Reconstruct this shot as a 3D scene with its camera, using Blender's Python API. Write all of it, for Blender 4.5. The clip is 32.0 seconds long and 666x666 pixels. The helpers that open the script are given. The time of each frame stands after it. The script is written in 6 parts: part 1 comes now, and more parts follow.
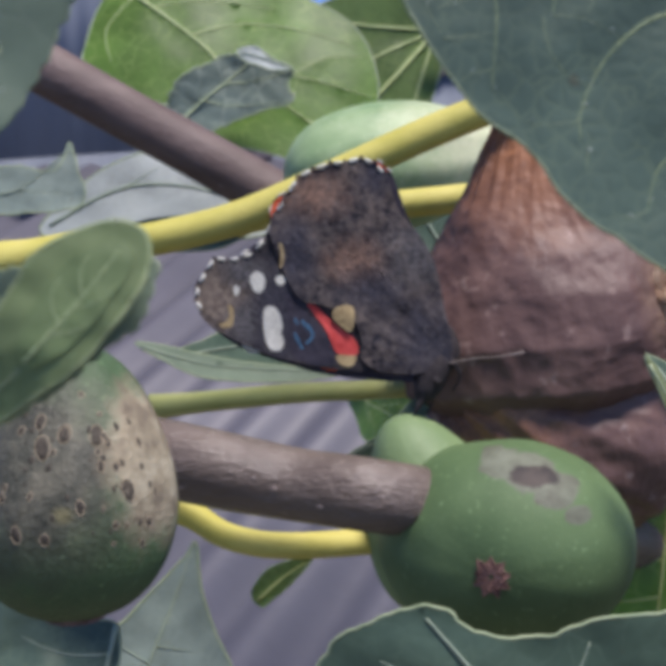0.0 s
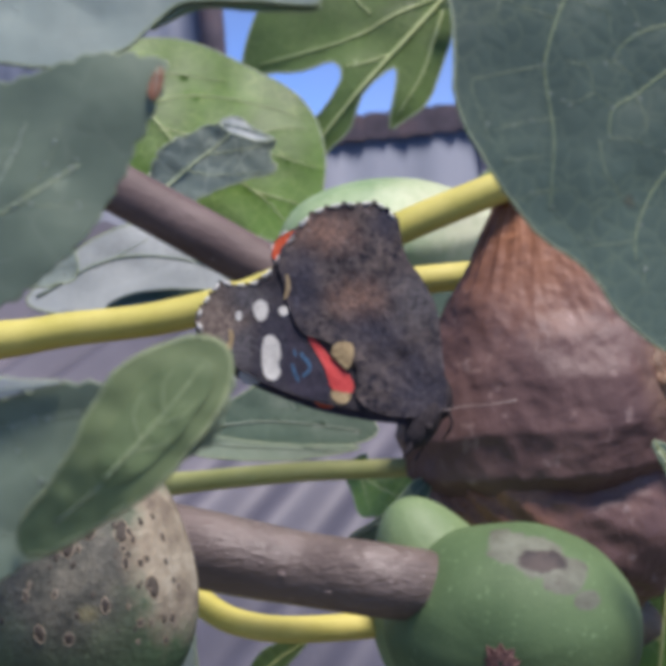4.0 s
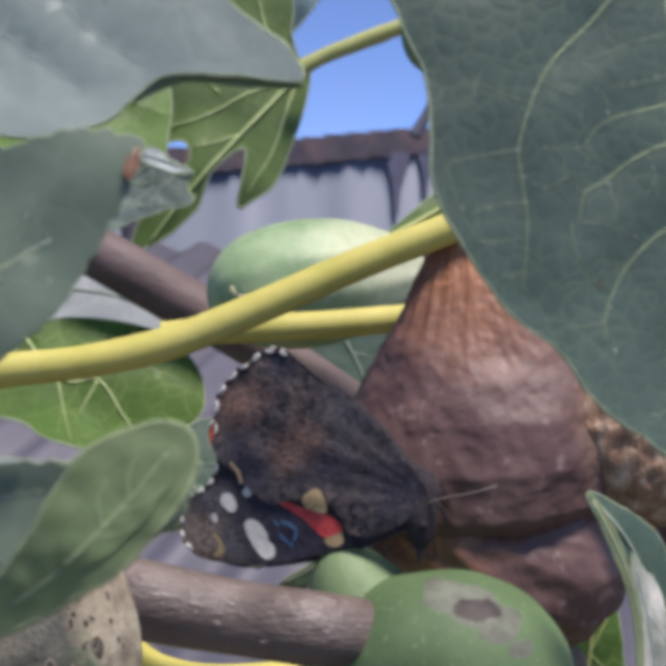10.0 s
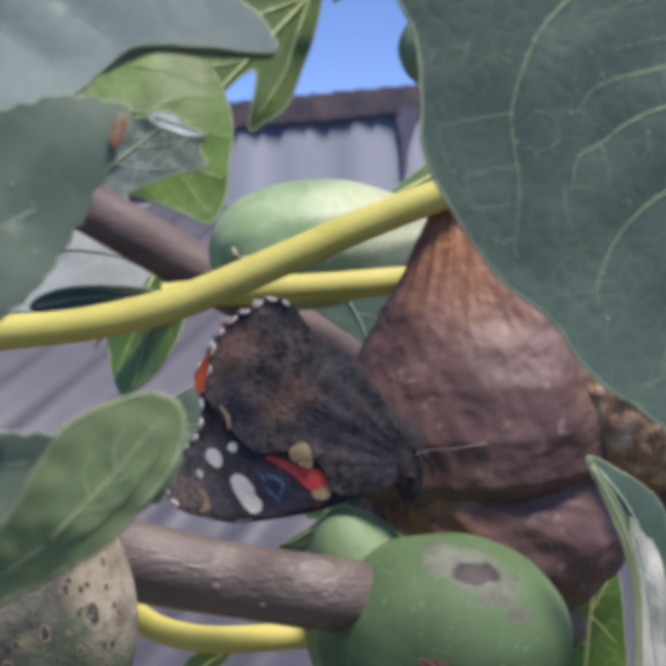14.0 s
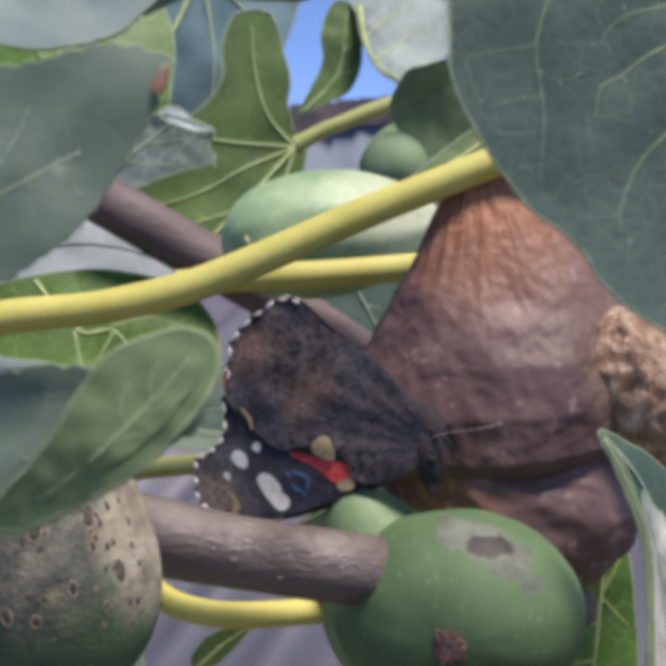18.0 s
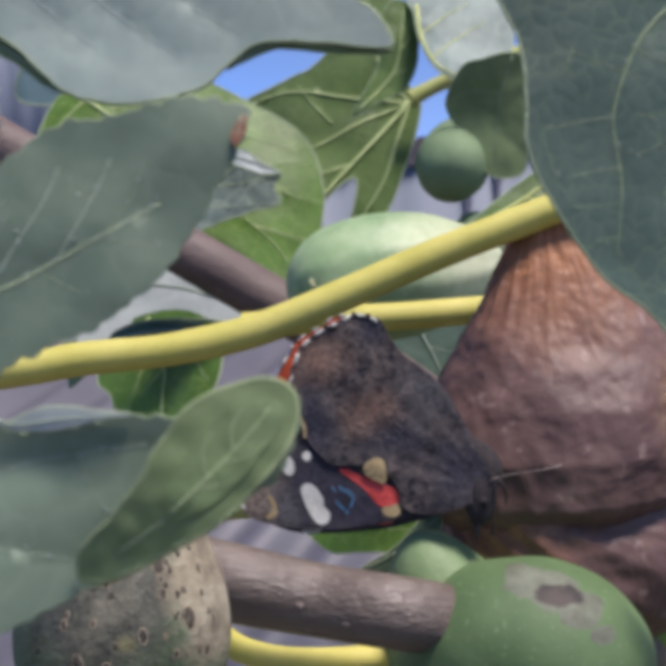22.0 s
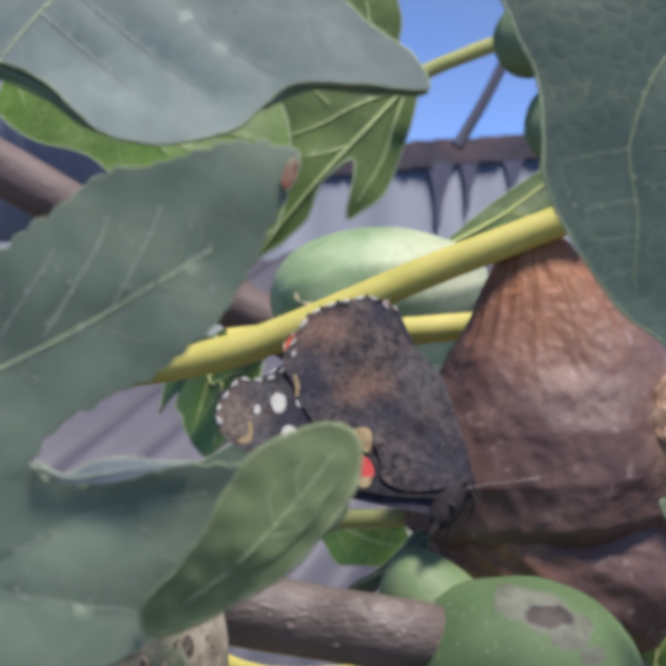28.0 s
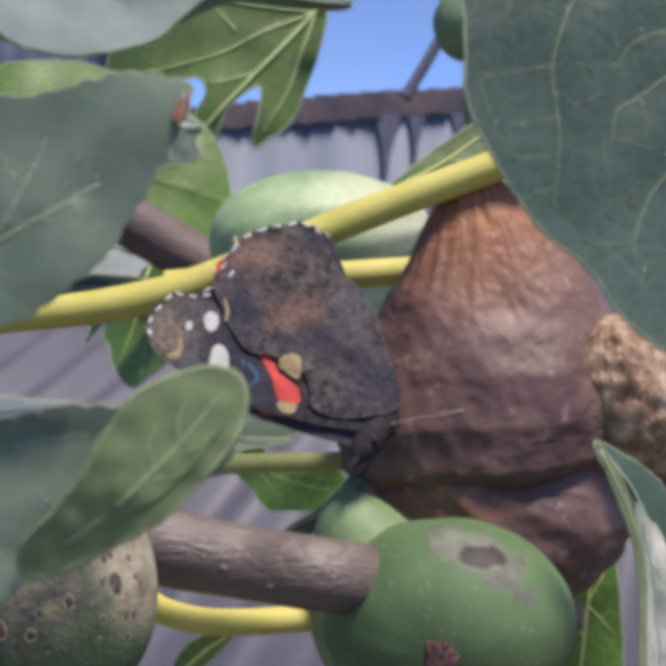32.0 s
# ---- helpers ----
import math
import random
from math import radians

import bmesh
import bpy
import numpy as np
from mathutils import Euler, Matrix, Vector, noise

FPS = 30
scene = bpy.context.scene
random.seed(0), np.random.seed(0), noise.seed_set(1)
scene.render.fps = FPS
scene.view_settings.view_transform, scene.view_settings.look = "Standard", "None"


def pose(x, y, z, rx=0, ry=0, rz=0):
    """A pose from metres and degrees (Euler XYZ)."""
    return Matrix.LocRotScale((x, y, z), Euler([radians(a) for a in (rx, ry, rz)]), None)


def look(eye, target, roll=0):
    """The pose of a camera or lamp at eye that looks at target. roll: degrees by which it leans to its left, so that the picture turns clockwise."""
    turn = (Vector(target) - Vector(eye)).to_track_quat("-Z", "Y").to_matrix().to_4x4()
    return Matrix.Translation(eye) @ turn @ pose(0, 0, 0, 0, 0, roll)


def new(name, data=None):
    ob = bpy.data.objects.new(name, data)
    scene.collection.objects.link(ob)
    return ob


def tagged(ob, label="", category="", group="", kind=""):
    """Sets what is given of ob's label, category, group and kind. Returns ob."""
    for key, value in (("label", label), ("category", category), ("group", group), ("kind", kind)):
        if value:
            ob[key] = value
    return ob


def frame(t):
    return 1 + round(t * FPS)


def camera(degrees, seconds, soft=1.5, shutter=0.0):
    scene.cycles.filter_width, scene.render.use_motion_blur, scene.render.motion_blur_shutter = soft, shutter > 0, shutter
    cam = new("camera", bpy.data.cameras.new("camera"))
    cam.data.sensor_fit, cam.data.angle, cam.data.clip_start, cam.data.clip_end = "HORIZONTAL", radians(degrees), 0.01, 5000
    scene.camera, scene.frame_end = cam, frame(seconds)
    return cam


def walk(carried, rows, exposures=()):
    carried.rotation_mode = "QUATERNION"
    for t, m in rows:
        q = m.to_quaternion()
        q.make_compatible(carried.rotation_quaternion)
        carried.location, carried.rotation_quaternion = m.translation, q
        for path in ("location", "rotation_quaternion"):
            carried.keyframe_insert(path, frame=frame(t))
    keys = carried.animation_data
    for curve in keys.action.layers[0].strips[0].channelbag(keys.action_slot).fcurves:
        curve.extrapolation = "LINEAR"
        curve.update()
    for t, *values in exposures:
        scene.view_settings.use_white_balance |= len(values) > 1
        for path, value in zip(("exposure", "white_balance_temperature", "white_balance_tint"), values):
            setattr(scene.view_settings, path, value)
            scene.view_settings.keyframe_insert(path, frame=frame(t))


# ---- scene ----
cam = camera(30.0, 32.0, soft=6.3)
cam.data.dof.use_dof = True
cam.data.dof.focus_distance, cam.data.dof.aperture_fstop = 0.125, 120.0
PATH = [
    (0, pose(0.00672, 0.00230, 1.59564, 86.090, 1.007, 3.599)),
    (0.5, pose(0.00563, 0.00321, 1.59726, 85.318, 0.913, 2.439)),
    (1, pose(0.00361, 0.00369, 1.59742, 85.566, 0.726, 2.270)),
    (1.5, pose(0.00449, 0.00347, 1.59647, 86.015, 1.102, 2.438)),
    (2, pose(0.00577, 0.00439, 1.59759, 86.091, 1.127, 2.469)),
    (2.5, pose(0.00338, 0.00409, 1.59763, 86.500, 0.906, 1.821)),
    (4.5, pose(0.00096, 0.00137, 1.60065, 89.182, 0.714, 2.162)),
    (5, pose(-0.00031, 0.00166, 1.60277, 89.529, 0.223, 2.177)),
    (5.5, pose(-0.00103, 0.00166, 1.60109, 90.563, 0.210, 2.314)),
    (6, pose(-0.00316, 0.00210, 1.60259, 90.897, 0.298, 2.512)),
    (6.5, pose(-0.00522, 0.00590, 1.60496, 90.758, 0.002, 2.430)),
    (7, pose(-0.00714, 0.00277, 1.60234, 91.076, -0.545, 3.331)),
    (7.5, pose(-0.00441, 0.00211, 1.60664, 89.643, -0.635, 3.334)),
    (8, pose(-0.00249, 0.00268, 1.60439, 90.534, -0.487, 2.655)),
    (8.5, pose(0.00160, 0.00152, 1.60230, 90.694, -0.446, 0.301)),
    (9, pose(0.00436, 0.00056, 1.59799, 90.764, -0.071, -0.945)),
    (9.5, pose(-0.00146, 0.00099, 1.59853, 90.372, 0.419, -2.661)),
    (10, pose(-0.00181, 0.00157, 1.60176, 89.838, 0.144, -2.154)),
    (10.5, pose(0.00498, 0.00136, 1.60118, 89.774, -0.010, -0.948)),
    (11, pose(0.00276, 0.00098, 1.60187, 90.168, 0.195, -2.443)),
    (11.5, pose(0.00191, -0.00055, 1.60209, 90.379, -0.140, -2.650)),
    (12, pose(0.00431, 0.00026, 1.59726, 91.220, -0.140, -1.767)),
    (12.5, pose(0.00113, 0.00071, 1.60577, 89.796, -0.503, -1.671)),
    (13, pose(0.00135, -0.00008, 1.60066, 90.713, -0.448, -1.689)),
    (13.5, pose(0.00325, 0.00123, 1.59295, 90.911, 0.113, -1.569)),
    (14, pose(-0.00069, 0.00238, 1.60248, 87.882, 0.074, -1.766)),
    (14.5, pose(-0.00061, 0.00135, 1.60176, 87.516, -0.169, -0.944)),
    (16.5, pose(0.00314, 0.00010, 1.60082, 87.367, -0.152, -0.640)),
    (17, pose(-0.00050, 0.00007, 1.59895, 87.899, 0.003, -2.095)),
    (17.5, pose(-0.00210, 0.00082, 1.60071, 87.717, 0.134, -1.496)),
    (18, pose(-0.00215, -0.00023, 1.59861, 88.334, 0.172, -1.576)),
    (18.5, pose(-0.00059, 0.00067, 1.59978, 88.616, 0.223, -0.858)),
    (19, pose(-0.00247, 0.00108, 1.60127, 88.916, -0.057, -0.897)),
    (19.5, pose(0.00086, 0.00054, 1.60033, 89.555, -0.035, -0.172)),
    (20, pose(0.00000, 0.00002, 1.60000, 90.000, 0.080, -0.000)),
    (20.5, pose(0.00059, -0.00004, 1.60042, 90.084, -0.201, 0.688)),
    (21, pose(0.00169, -0.00004, 1.59975, 90.174, 0.011, 0.693)),
    (21.5, pose(0.00056, -0.00012, 1.59910, 90.237, 0.063, 0.614)),
    (22, pose(-0.00320, -0.00005, 1.59948, 90.068, 0.045, 1.113)),
    (22.5, pose(-0.00180, -0.00013, 1.59898, 90.168, 0.227, 1.958)),
    (23, pose(0.00015, -0.00036, 1.59928, 90.163, 0.122, 2.032)),
    (23.5, pose(-0.00213, 0.00023, 1.59983, 90.014, 0.155, 1.063)),
    (24, pose(-0.00197, -0.00022, 1.60072, 89.995, -0.008, 0.841)),
    (24.5, pose(-0.00097, -0.00066, 1.59999, 90.601, 0.028, 0.527)),
    (25, pose(-0.00186, -0.00071, 1.60191, 90.672, -0.180, 0.219)),
    (25.5, pose(-0.00309, -0.00067, 1.60120, 91.298, -0.131, -0.284)),
    (27.5, pose(-0.00421, -0.00193, 1.59956, 90.974, -0.026, 0.012)),
    (28, pose(-0.00594, 0.00018, 1.60134, 90.290, -0.221, -0.315)),
    (28.5, pose(-0.00408, 0.00084, 1.60154, 89.724, -0.709, -0.165)),
    (29, pose(-0.00015, -0.00134, 1.59671, 90.127, -0.646, -1.441)),
    (29.5, pose(0.00007, 0.00011, 1.59851, 88.806, -0.153, -2.635)),
    (30, pose(-0.00417, 0.00022, 1.60073, 88.313, -0.366, -2.372)),
    (30.5, pose(-0.00794, 0.00230, 1.60303, 87.047, -0.779, -3.041)),
    (31, pose(-0.00195, 0.00162, 1.60342, 86.900, -0.668, -2.239)),
    (31.5, pose(-0.00151, 0.00210, 1.60378, 86.779, -0.794, -2.426)),
    (32, pose(-0.00463, 0.00149, 1.59996, 88.100, -0.668, -2.772)),
]

walk(cam, PATH, [(0.0, 1.07, 6300, 17), (4.5, 1.09, 6300, 20), (6.0, 1.09, 6700, 20), (7.0, 1.09, 7150, 20), (8.0, 1.09, 6800, 20), (9.0, 1.12, 6550, 21), (10.0, 1.11, 6400, 19),
                 (14.0, 1.08, 6350, 18), (17.0, 1.14, 6420, 17), (20.0, 1.11, 6420, 17), (24.0, 1.09, 6450, 18), (29.0, 1.07, 6350, 16), (32.0, 1.11, 6500, 18)])

# ---- light ----
world = bpy.data.worlds.new("world")
scene.world = world
world.use_nodes = True
wn = world.node_tree
sky = wn.nodes.new("ShaderNodeTexSky")
sky.sky_type = 'NISHITA'
sky.sun_disc = False
sky.sun_elevation = radians(62)
sky.sun_rotation = radians(150)
sky.air_density, sky.dust_density, sky.ozone_density, sky.altitude = 0.75, 0.0, 8.0, 4500
wn.nodes["Background"].inputs[1].default_value = 0.118
# thin white cloud drifting over the blue
cloud = wn.nodes.new("ShaderNodeTexNoise")
cloud.inputs["Scale"].default_value, cloud.inputs["Detail"].default_value = 3.5, 5.0
veil = wn.nodes.new("ShaderNodeMapRange")
veil.inputs["From Min"].default_value, veil.inputs["From Max"].default_value = 0.38, 0.7
veil.inputs["To Min"].default_value, veil.inputs["To Max"].default_value = 0.05, 0.36
wn.links.new(cloud.outputs["Fac"], veil.inputs["Value"])
grey = wn.nodes.new("ShaderNodeRGBToBW")
wn.links.new(sky.outputs[0], grey.inputs[0])
haze = wn.nodes.new("ShaderNodeMix")
haze.data_type = 'RGBA'
wn.links.new(veil.outputs[0], haze.inputs[0])
wn.links.new(sky.outputs[0], haze.inputs[6])
wn.links.new(grey.outputs[0], haze.inputs[7])
wn.links.new(haze.outputs[2], wn.nodes["Background"].inputs[0])
sun_data = bpy.data.lights.new("sun", 'SUN')
sun_data.energy, sun_data.angle, sun_data.color = 2.75, radians(14.0), (1.0, 0.94, 0.85)
sun = new("sun", sun_data)
sun.matrix_world = look((0.27, -0.3, 2.6), (0, 0, 1.6))

from mathutils import geometry
from mathutils.bvhtree import BVHTree

# ---- helpers ----
MM = 0.001
HUB = Vector((0, 0, 1.6))


def at(x, y, z):
    """A place from millimetres right of, ahead of and above the middle of the view."""
    return HUB + Vector((x, y, z)) * MM


def part(name, bm, material, parent, label="", smooth=True):
    me = bpy.data.meshes.new(name)
    bm.to_mesh(me)
    bm.free()
    for p in me.polygons:
        p.use_smooth = smooth
    me.materials.append(material)
    ob = new(name, me)
    ob.parent = parent
    if label:
        tagged(ob, label)
    return ob


def thing(name, place, label, category, group="", kind=""):
    ob = new(name)
    ob.empty_display_size = 0.005
    ob.location = place
    return tagged(ob, label, category, group, kind)


def catmull(pts, n, closed=False):
    """A smooth line through points, n steps a span."""
    pts = [Vector(p) for p in pts]
    m = len(pts)
    out = []
    for i in range(m if closed else m - 1):
        if closed:
            a, b, c, d = (pts[(i + k) % m] for k in (-1, 0, 1, 2))
        else:
            a, b, c, d = pts[max(i - 1, 0)], pts[i], pts[i + 1], pts[min(i + 2, m - 1)]
        for j in range(n):
            t = j / n
            out.append(0.5 * (2 * b + (c - a) * t + (2 * a - 5 * b + 4 * c - d) * t * t + (3 * b - a - 3 * c + d) * t ** 3))
    if not closed:
        out.append(pts[-1])
    return out


def tube(bm, pts, radii, sides=10, lump=0.0, seed=0, flat=1.0):
    """A tube along points, with a radius at each."""
    rings = []
    n = len(pts)
    for i, p in enumerate(pts):
        d = (pts[min(i + 1, n - 1)] - pts[max(i - 1, 0)]).normalized()
        u = d.cross(Vector((0, 1, 0.02))).normalized()
        v = d.cross(u)
        ring = []
        for k in range(sides):
            a = 2 * math.pi * k / sides
            r = radii[i]
            if lump:
                r *= 1 + lump * noise.noise(Vector((math.cos(a) * 1.5, i * 0.13, math.sin(a) * 1.5 + seed * 7.1)))
            ring.append(bm.verts.new(p + u * math.cos(a) * r + v * math.sin(a) * r * flat))
        rings.append(ring)
    for a, b in zip(rings, rings[1:]):
        for k in range(sides):
            bm.faces.new((a[k], a[(k + 1) % sides], b[(k + 1) % sides], b[k]))
    bm.faces.new(rings[0][::-1])
    bm.faces.new(rings[-1])
    bm.normal_update()
    bmesh.ops.recalc_face_normals(bm, faces=bm.faces)


# ---- materials ----
def ramp(nt, src, stops):
    r = nt.nodes.new("ShaderNodeValToRGB")
    e = r.color_ramp.elements
    while len(e) < len(stops):
        e.new(0.5)
    for el, (pos, col) in zip(e, stops):
        el.position, el.color = pos, (*col, 1)
    nt.links.new(src, r.inputs[0])
    return r.outputs[0]


def tex(nt, kind, scale, detail=4.0, rough=0.55, vec=None, stretch=(1, 1, 1), distortion=0.0):
    co = nt.nodes.new("ShaderNodeTexCoord")
    mp = nt.nodes.new("ShaderNodeMapping")
    mp.inputs["Scale"].default_value = stretch
    nt.links.new(vec or co.outputs["Object"], mp.inputs[0])
    if kind == "voronoi":
        t = nt.nodes.new("ShaderNodeTexVoronoi")
        t.feature = 'DISTANCE_TO_EDGE'
        t.inputs["Scale"].default_value = scale
        wob = nt.nodes.new("ShaderNodeTexNoise")
        wob.inputs["Scale"].default_value = scale * 0.9
        nt.links.new(mp.outputs[0], wob.inputs["Vector"])
        add = nt.nodes.new("ShaderNodeVectorMath")
        add.operation = 'MULTIPLY_ADD'
        add.inputs[1].default_value = (0.9 / scale,) * 3
        nt.links.new(wob.outputs["Color"], add.inputs[0])
        nt.links.new(mp.outputs[0], add.inputs[2])
        nt.links.new(add.outputs[0], t.inputs["Vector"])
        return t.outputs["Distance"]
    t = nt.nodes.new("ShaderNodeTexNoise")
    t.inputs["Scale"].default_value, t.inputs["Detail"].default_value, t.inputs["Roughness"].default_value = scale, detail, rough
    t.inputs["Distortion"].default_value = distortion
    nt.links.new(mp.outputs[0], t.inputs["Vector"])
    return t.outputs["Fac"]


def mix(nt, fac, a, b, mode='MIX'):
    m = nt.nodes.new("ShaderNodeMix")
    m.data_type, m.blend_type = 'RGBA', mode
    for sock, v in ((m.inputs[0], fac), (m.inputs[6], a), (m.inputs[7], b)):
        if hasattr(v, "links"):
            nt.links.new(v, sock)
        else:
            sock.default_value = v if isinstance(v, float) else (*v, 1)
    return m.outputs[2]


def base(name, rough=0.5, spec=0.4):
    m = bpy.data.materials.new(name)
    m.use_nodes = True
    b = m.node_tree.nodes["Principled BSDF"]
    b.inputs["Roughness"].default_value = rough
    b.inputs["Specular IOR Level"].default_value = spec
    return m, m.node_tree, b


def bump(nt, b, height, strength, dist):
    n = nt.nodes.new("ShaderNodeBump")
    n.inputs["Strength"].default_value, n.inputs["Distance"].default_value = strength, dist
    nt.links.new(height, n.inputs["Height"])
    nt.links.new(n.outputs[0], b.inputs["Normal"])


def leaf_material(name, dark, light, line, glow=0.25, rough=0.45, cell=330, spots=(0.1, 0.07, 0.04), net_line=0.2):
    """Leaf skin: blotches at two sizes, a net of fine veins, and light let through."""
    m, nt, b = base(name, rough, 0.35)
    big, small = tex(nt, "noise", 45, 4), tex(nt, "noise", 900, 4)
    col = ramp(nt, big, [(0.33, tuple(c * 0.8 for c in dark)), (0.67, tuple(c * 1.12 for c in light))])
    col = mix(nt, 0.25, col, ramp(nt, small, [(0.3, tuple(c * 0.7 for c in dark)), (0.7, light)]))
    net = tex(nt, "voronoi", cell)
    fade = ramp(nt, tex(nt, "noise", 160, 3), [(0.4, (0.25,) * 3), (0.62, (1, 1, 1))])
    lines = mix(nt, 1.0, fade, ramp(nt, net, [(0.0, (net_line,) * 3), (0.035, (net_line * 0.45,) * 3), (0.07, (0, 0, 0))]), 'MULTIPLY')
    col = mix(nt, lines, col, line)
    dust = ramp(nt, tex(nt, "noise", 25, 5, 0.65), [(0.4, (0, 0, 0)), (0.75, (0.22,) * 3)])
    col = mix(nt, dust, col, tuple(min(1, c * 1.7) for c in light))
    fleck = ramp(nt, tex(nt, "noise", 420, 2), [(0.73, (0, 0, 0)), (0.78, (0.5,) * 3)])
    col = mix(nt, fleck, col, spots)
    nt.links.new(col, b.inputs["Base Color"])
    bump(nt, b, net, 0.22, 0.0003)
    tr = nt.nodes.new("ShaderNodeBsdfTranslucent")
    nt.links.new(mix(nt, 1.0, col, (1.5, 1.6, 0.55), 'MULTIPLY'), tr.inputs[0])
    ms = nt.nodes.new("ShaderNodeMixShader")
    ms.inputs[0].default_value = glow
    nt.links.new(b.outputs[0], ms.inputs[1])
    nt.links.new(tr.outputs[0], ms.inputs[2])
    nt.links.new(ms.outputs[0], nt.nodes["Material Output"].inputs[0])
    return m


def skin_material(name, stops, scale=90, rough=0.45, speck=None, strength=0.3, stretch=(1, 1, 1), grain=1600, deep=0.0006, marks=()):
    m, nt, b = base(name, rough, 0.35)
    col = ramp(nt, tex(nt, "noise", scale, 5, 0.6, stretch=stretch), stops)
    if speck:
        f = ramp(nt, tex(nt, "noise", grain * 0.8, 2, 0.5), [(0.64, (0, 0, 0)), (0.74, (0.55,) * 3)])
        col = mix(nt, f, col, speck)
    for place, size, edge, inner in marks:
        col = mix(nt, near(nt, place, size, edge), col, ramp(nt, tex(nt, "noise", scale * 5, 5, 0.65), inner))
    nt.links.new(col, b.inputs["Base Color"])
    bump(nt, b, tex(nt, "noise", grain, 4, 0.6, stretch=stretch), strength, deep)
    return m


def near(nt, place, size, edge, wobble=0.5, scale=350):
    """A ragged mask round a place (millimetres) in the thing's own space."""
    co = nt.nodes.new("ShaderNodeTexCoord")
    d = nt.nodes.new("ShaderNodeVectorMath")
    d.operation = 'SUBTRACT'
    d.inputs[1].default_value = tuple(c * 0.001 for c in place)
    nt.links.new(co.outputs["Object"], d.inputs[0])
    sc = nt.nodes.new("ShaderNodeVectorMath")
    sc.operation = 'DIVIDE'
    sc.inputs[1].default_value = tuple(c * 0.001 for c in size)
    nt.links.new(d.outputs[0], sc.inputs[0])
    ln = nt.nodes.new("ShaderNodeVectorMath")
    ln.operation = 'LENGTH'
    nt.links.new(sc.outputs[0], ln.inputs[0])
    ad = nt.nodes.new("ShaderNodeMath")
    ad.operation = 'MULTIPLY_ADD'
    ad.inputs[1].default_value = wobble * 2
    nt.links.new(tex(nt, "noise", scale, 5, 0.6), ad.inputs[0])
    nt.links.new(ln.outputs["Value"], ad.inputs[2])
    return scaled(nt, ad.outputs[0], 1 + wobble, edge)


def scaled(nt, value, middle, edge):
    r = nt.nodes.new("ShaderNodeMapRange")
    r.inputs["From Min"].default_value, r.inputs["From Max"].default_value = middle + edge, middle - edge
    nt.links.new(value, r.inputs["Value"])
    return r.outputs[0]


LEAF_BLUE = leaf_material("leaf_blue_green", (0.064, 0.1, 0.074), (0.082, 0.122, 0.09), (0.22, 0.27, 0.15), 0.12, cell=820, net_line=0.33)
LEAF_DUSTY = leaf_material("leaf_dusty_green", (0.105, 0.15, 0.104), (0.145, 0.193, 0.134), (0.25, 0.29, 0.22), 0.12, 0.55)
LEAF_GREY = leaf_material("leaf_grey_green", (0.175, 0.225, 0.2), (0.24, 0.295, 0.26), (0.34, 0.38, 0.31), 0.15, 0.55)
LEAF_MID = leaf_material("leaf_downy_green", (0.125, 0.175, 0.075), (0.17, 0.225, 0.1), (0.24, 0.29, 0.15), 0.2, 0.7)
LEAF_FACE = leaf_material("leaf_inner_green", (0.105, 0.155, 0.062), (0.145, 0.2, 0.085), (0.22, 0.27, 0.14), 0.15, 0.6)
LEAF_OLIVE = leaf_material("leaf_pale_olive", (0.22, 0.26, 0.12), (0.3, 0.34, 0.17), (0.36, 0.4, 0.22), 0.25, 0.55)
LEAF_GREEN = leaf_material("leaf_green", (0.1, 0.165, 0.05), (0.16, 0.24, 0.075), (0.28, 0.35, 0.14), 0.4, cell=240, net_line=0.36)
LEAF_BRIGHT = leaf_material("leaf_bright_green", (0.108, 0.205, 0.038), (0.168, 0.29, 0.064), (0.4, 0.5, 0.18), 0.5, cell=240, net_line=0.42)
LEAF_DARK = leaf_material("leaf_dark_green", (0.05, 0.088, 0.062), (0.085, 0.13, 0.09), (0.16, 0.21, 0.15), 0.1)
LEAF_LACE = leaf_material("leaf_laced_green", (0.1, 0.135, 0.11), (0.16, 0.2, 0.165), (0.36, 0.4, 0.32), 0.15, 0.4, cell=150, net_line=0.6)
LEAF_PALE = leaf_material("leaf_pale_underside", (0.27, 0.305, 0.3), (0.37, 0.405, 0.4), (0.42, 0.45, 0.4), 0.2, 0.6)
LEAF_SKY = leaf_material("leaf_sky_blue_green", (0.12, 0.19, 0.2), (0.18, 0.26, 0.265), (0.25, 0.32, 0.27), 0.15, 0.35)
SCORCH = skin_material("scorched_leaf", [(0.3, (0.13, 0.045, 0.025)), (0.7, (0.26, 0.11, 0.06))], 600, 0.7)
VEIN = skin_material("vein", [(0.3, (0.2, 0.255, 0.19)), (0.7, (0.28, 0.33, 0.24))], 300, 0.5)
VEIN_FINE = skin_material("fine_vein", [(0.3, (0.16, 0.21, 0.115)), (0.7, (0.22, 0.27, 0.15))], 300, 0.5)
WITHERED = skin_material("withered_leaf", [(0.3, (0.1, 0.115, 0.1)), (0.5, (0.15, 0.17, 0.15)), (0.68, (0.25, 0.28, 0.265))], 220, 0.45, None, 0.6, (1, 1, 0.5), 500, 0.0012)
VEIN_MOSS = skin_material("moss_vein", [(0.3, (0.2, 0.26, 0.13)), (0.7, (0.28, 0.34, 0.17))], 300, 0.5)
VEIN_OLIVE = skin_material("olive_vein", [(0.3, (0.38, 0.46, 0.19)), (0.7, (0.48, 0.55, 0.25))], 300, 0.5)
VEIN_LIME = skin_material("lime_vein", [(0.3, (0.36, 0.42, 0.25)), (0.7, (0.46, 0.52, 0.32))], 300, 0.5)
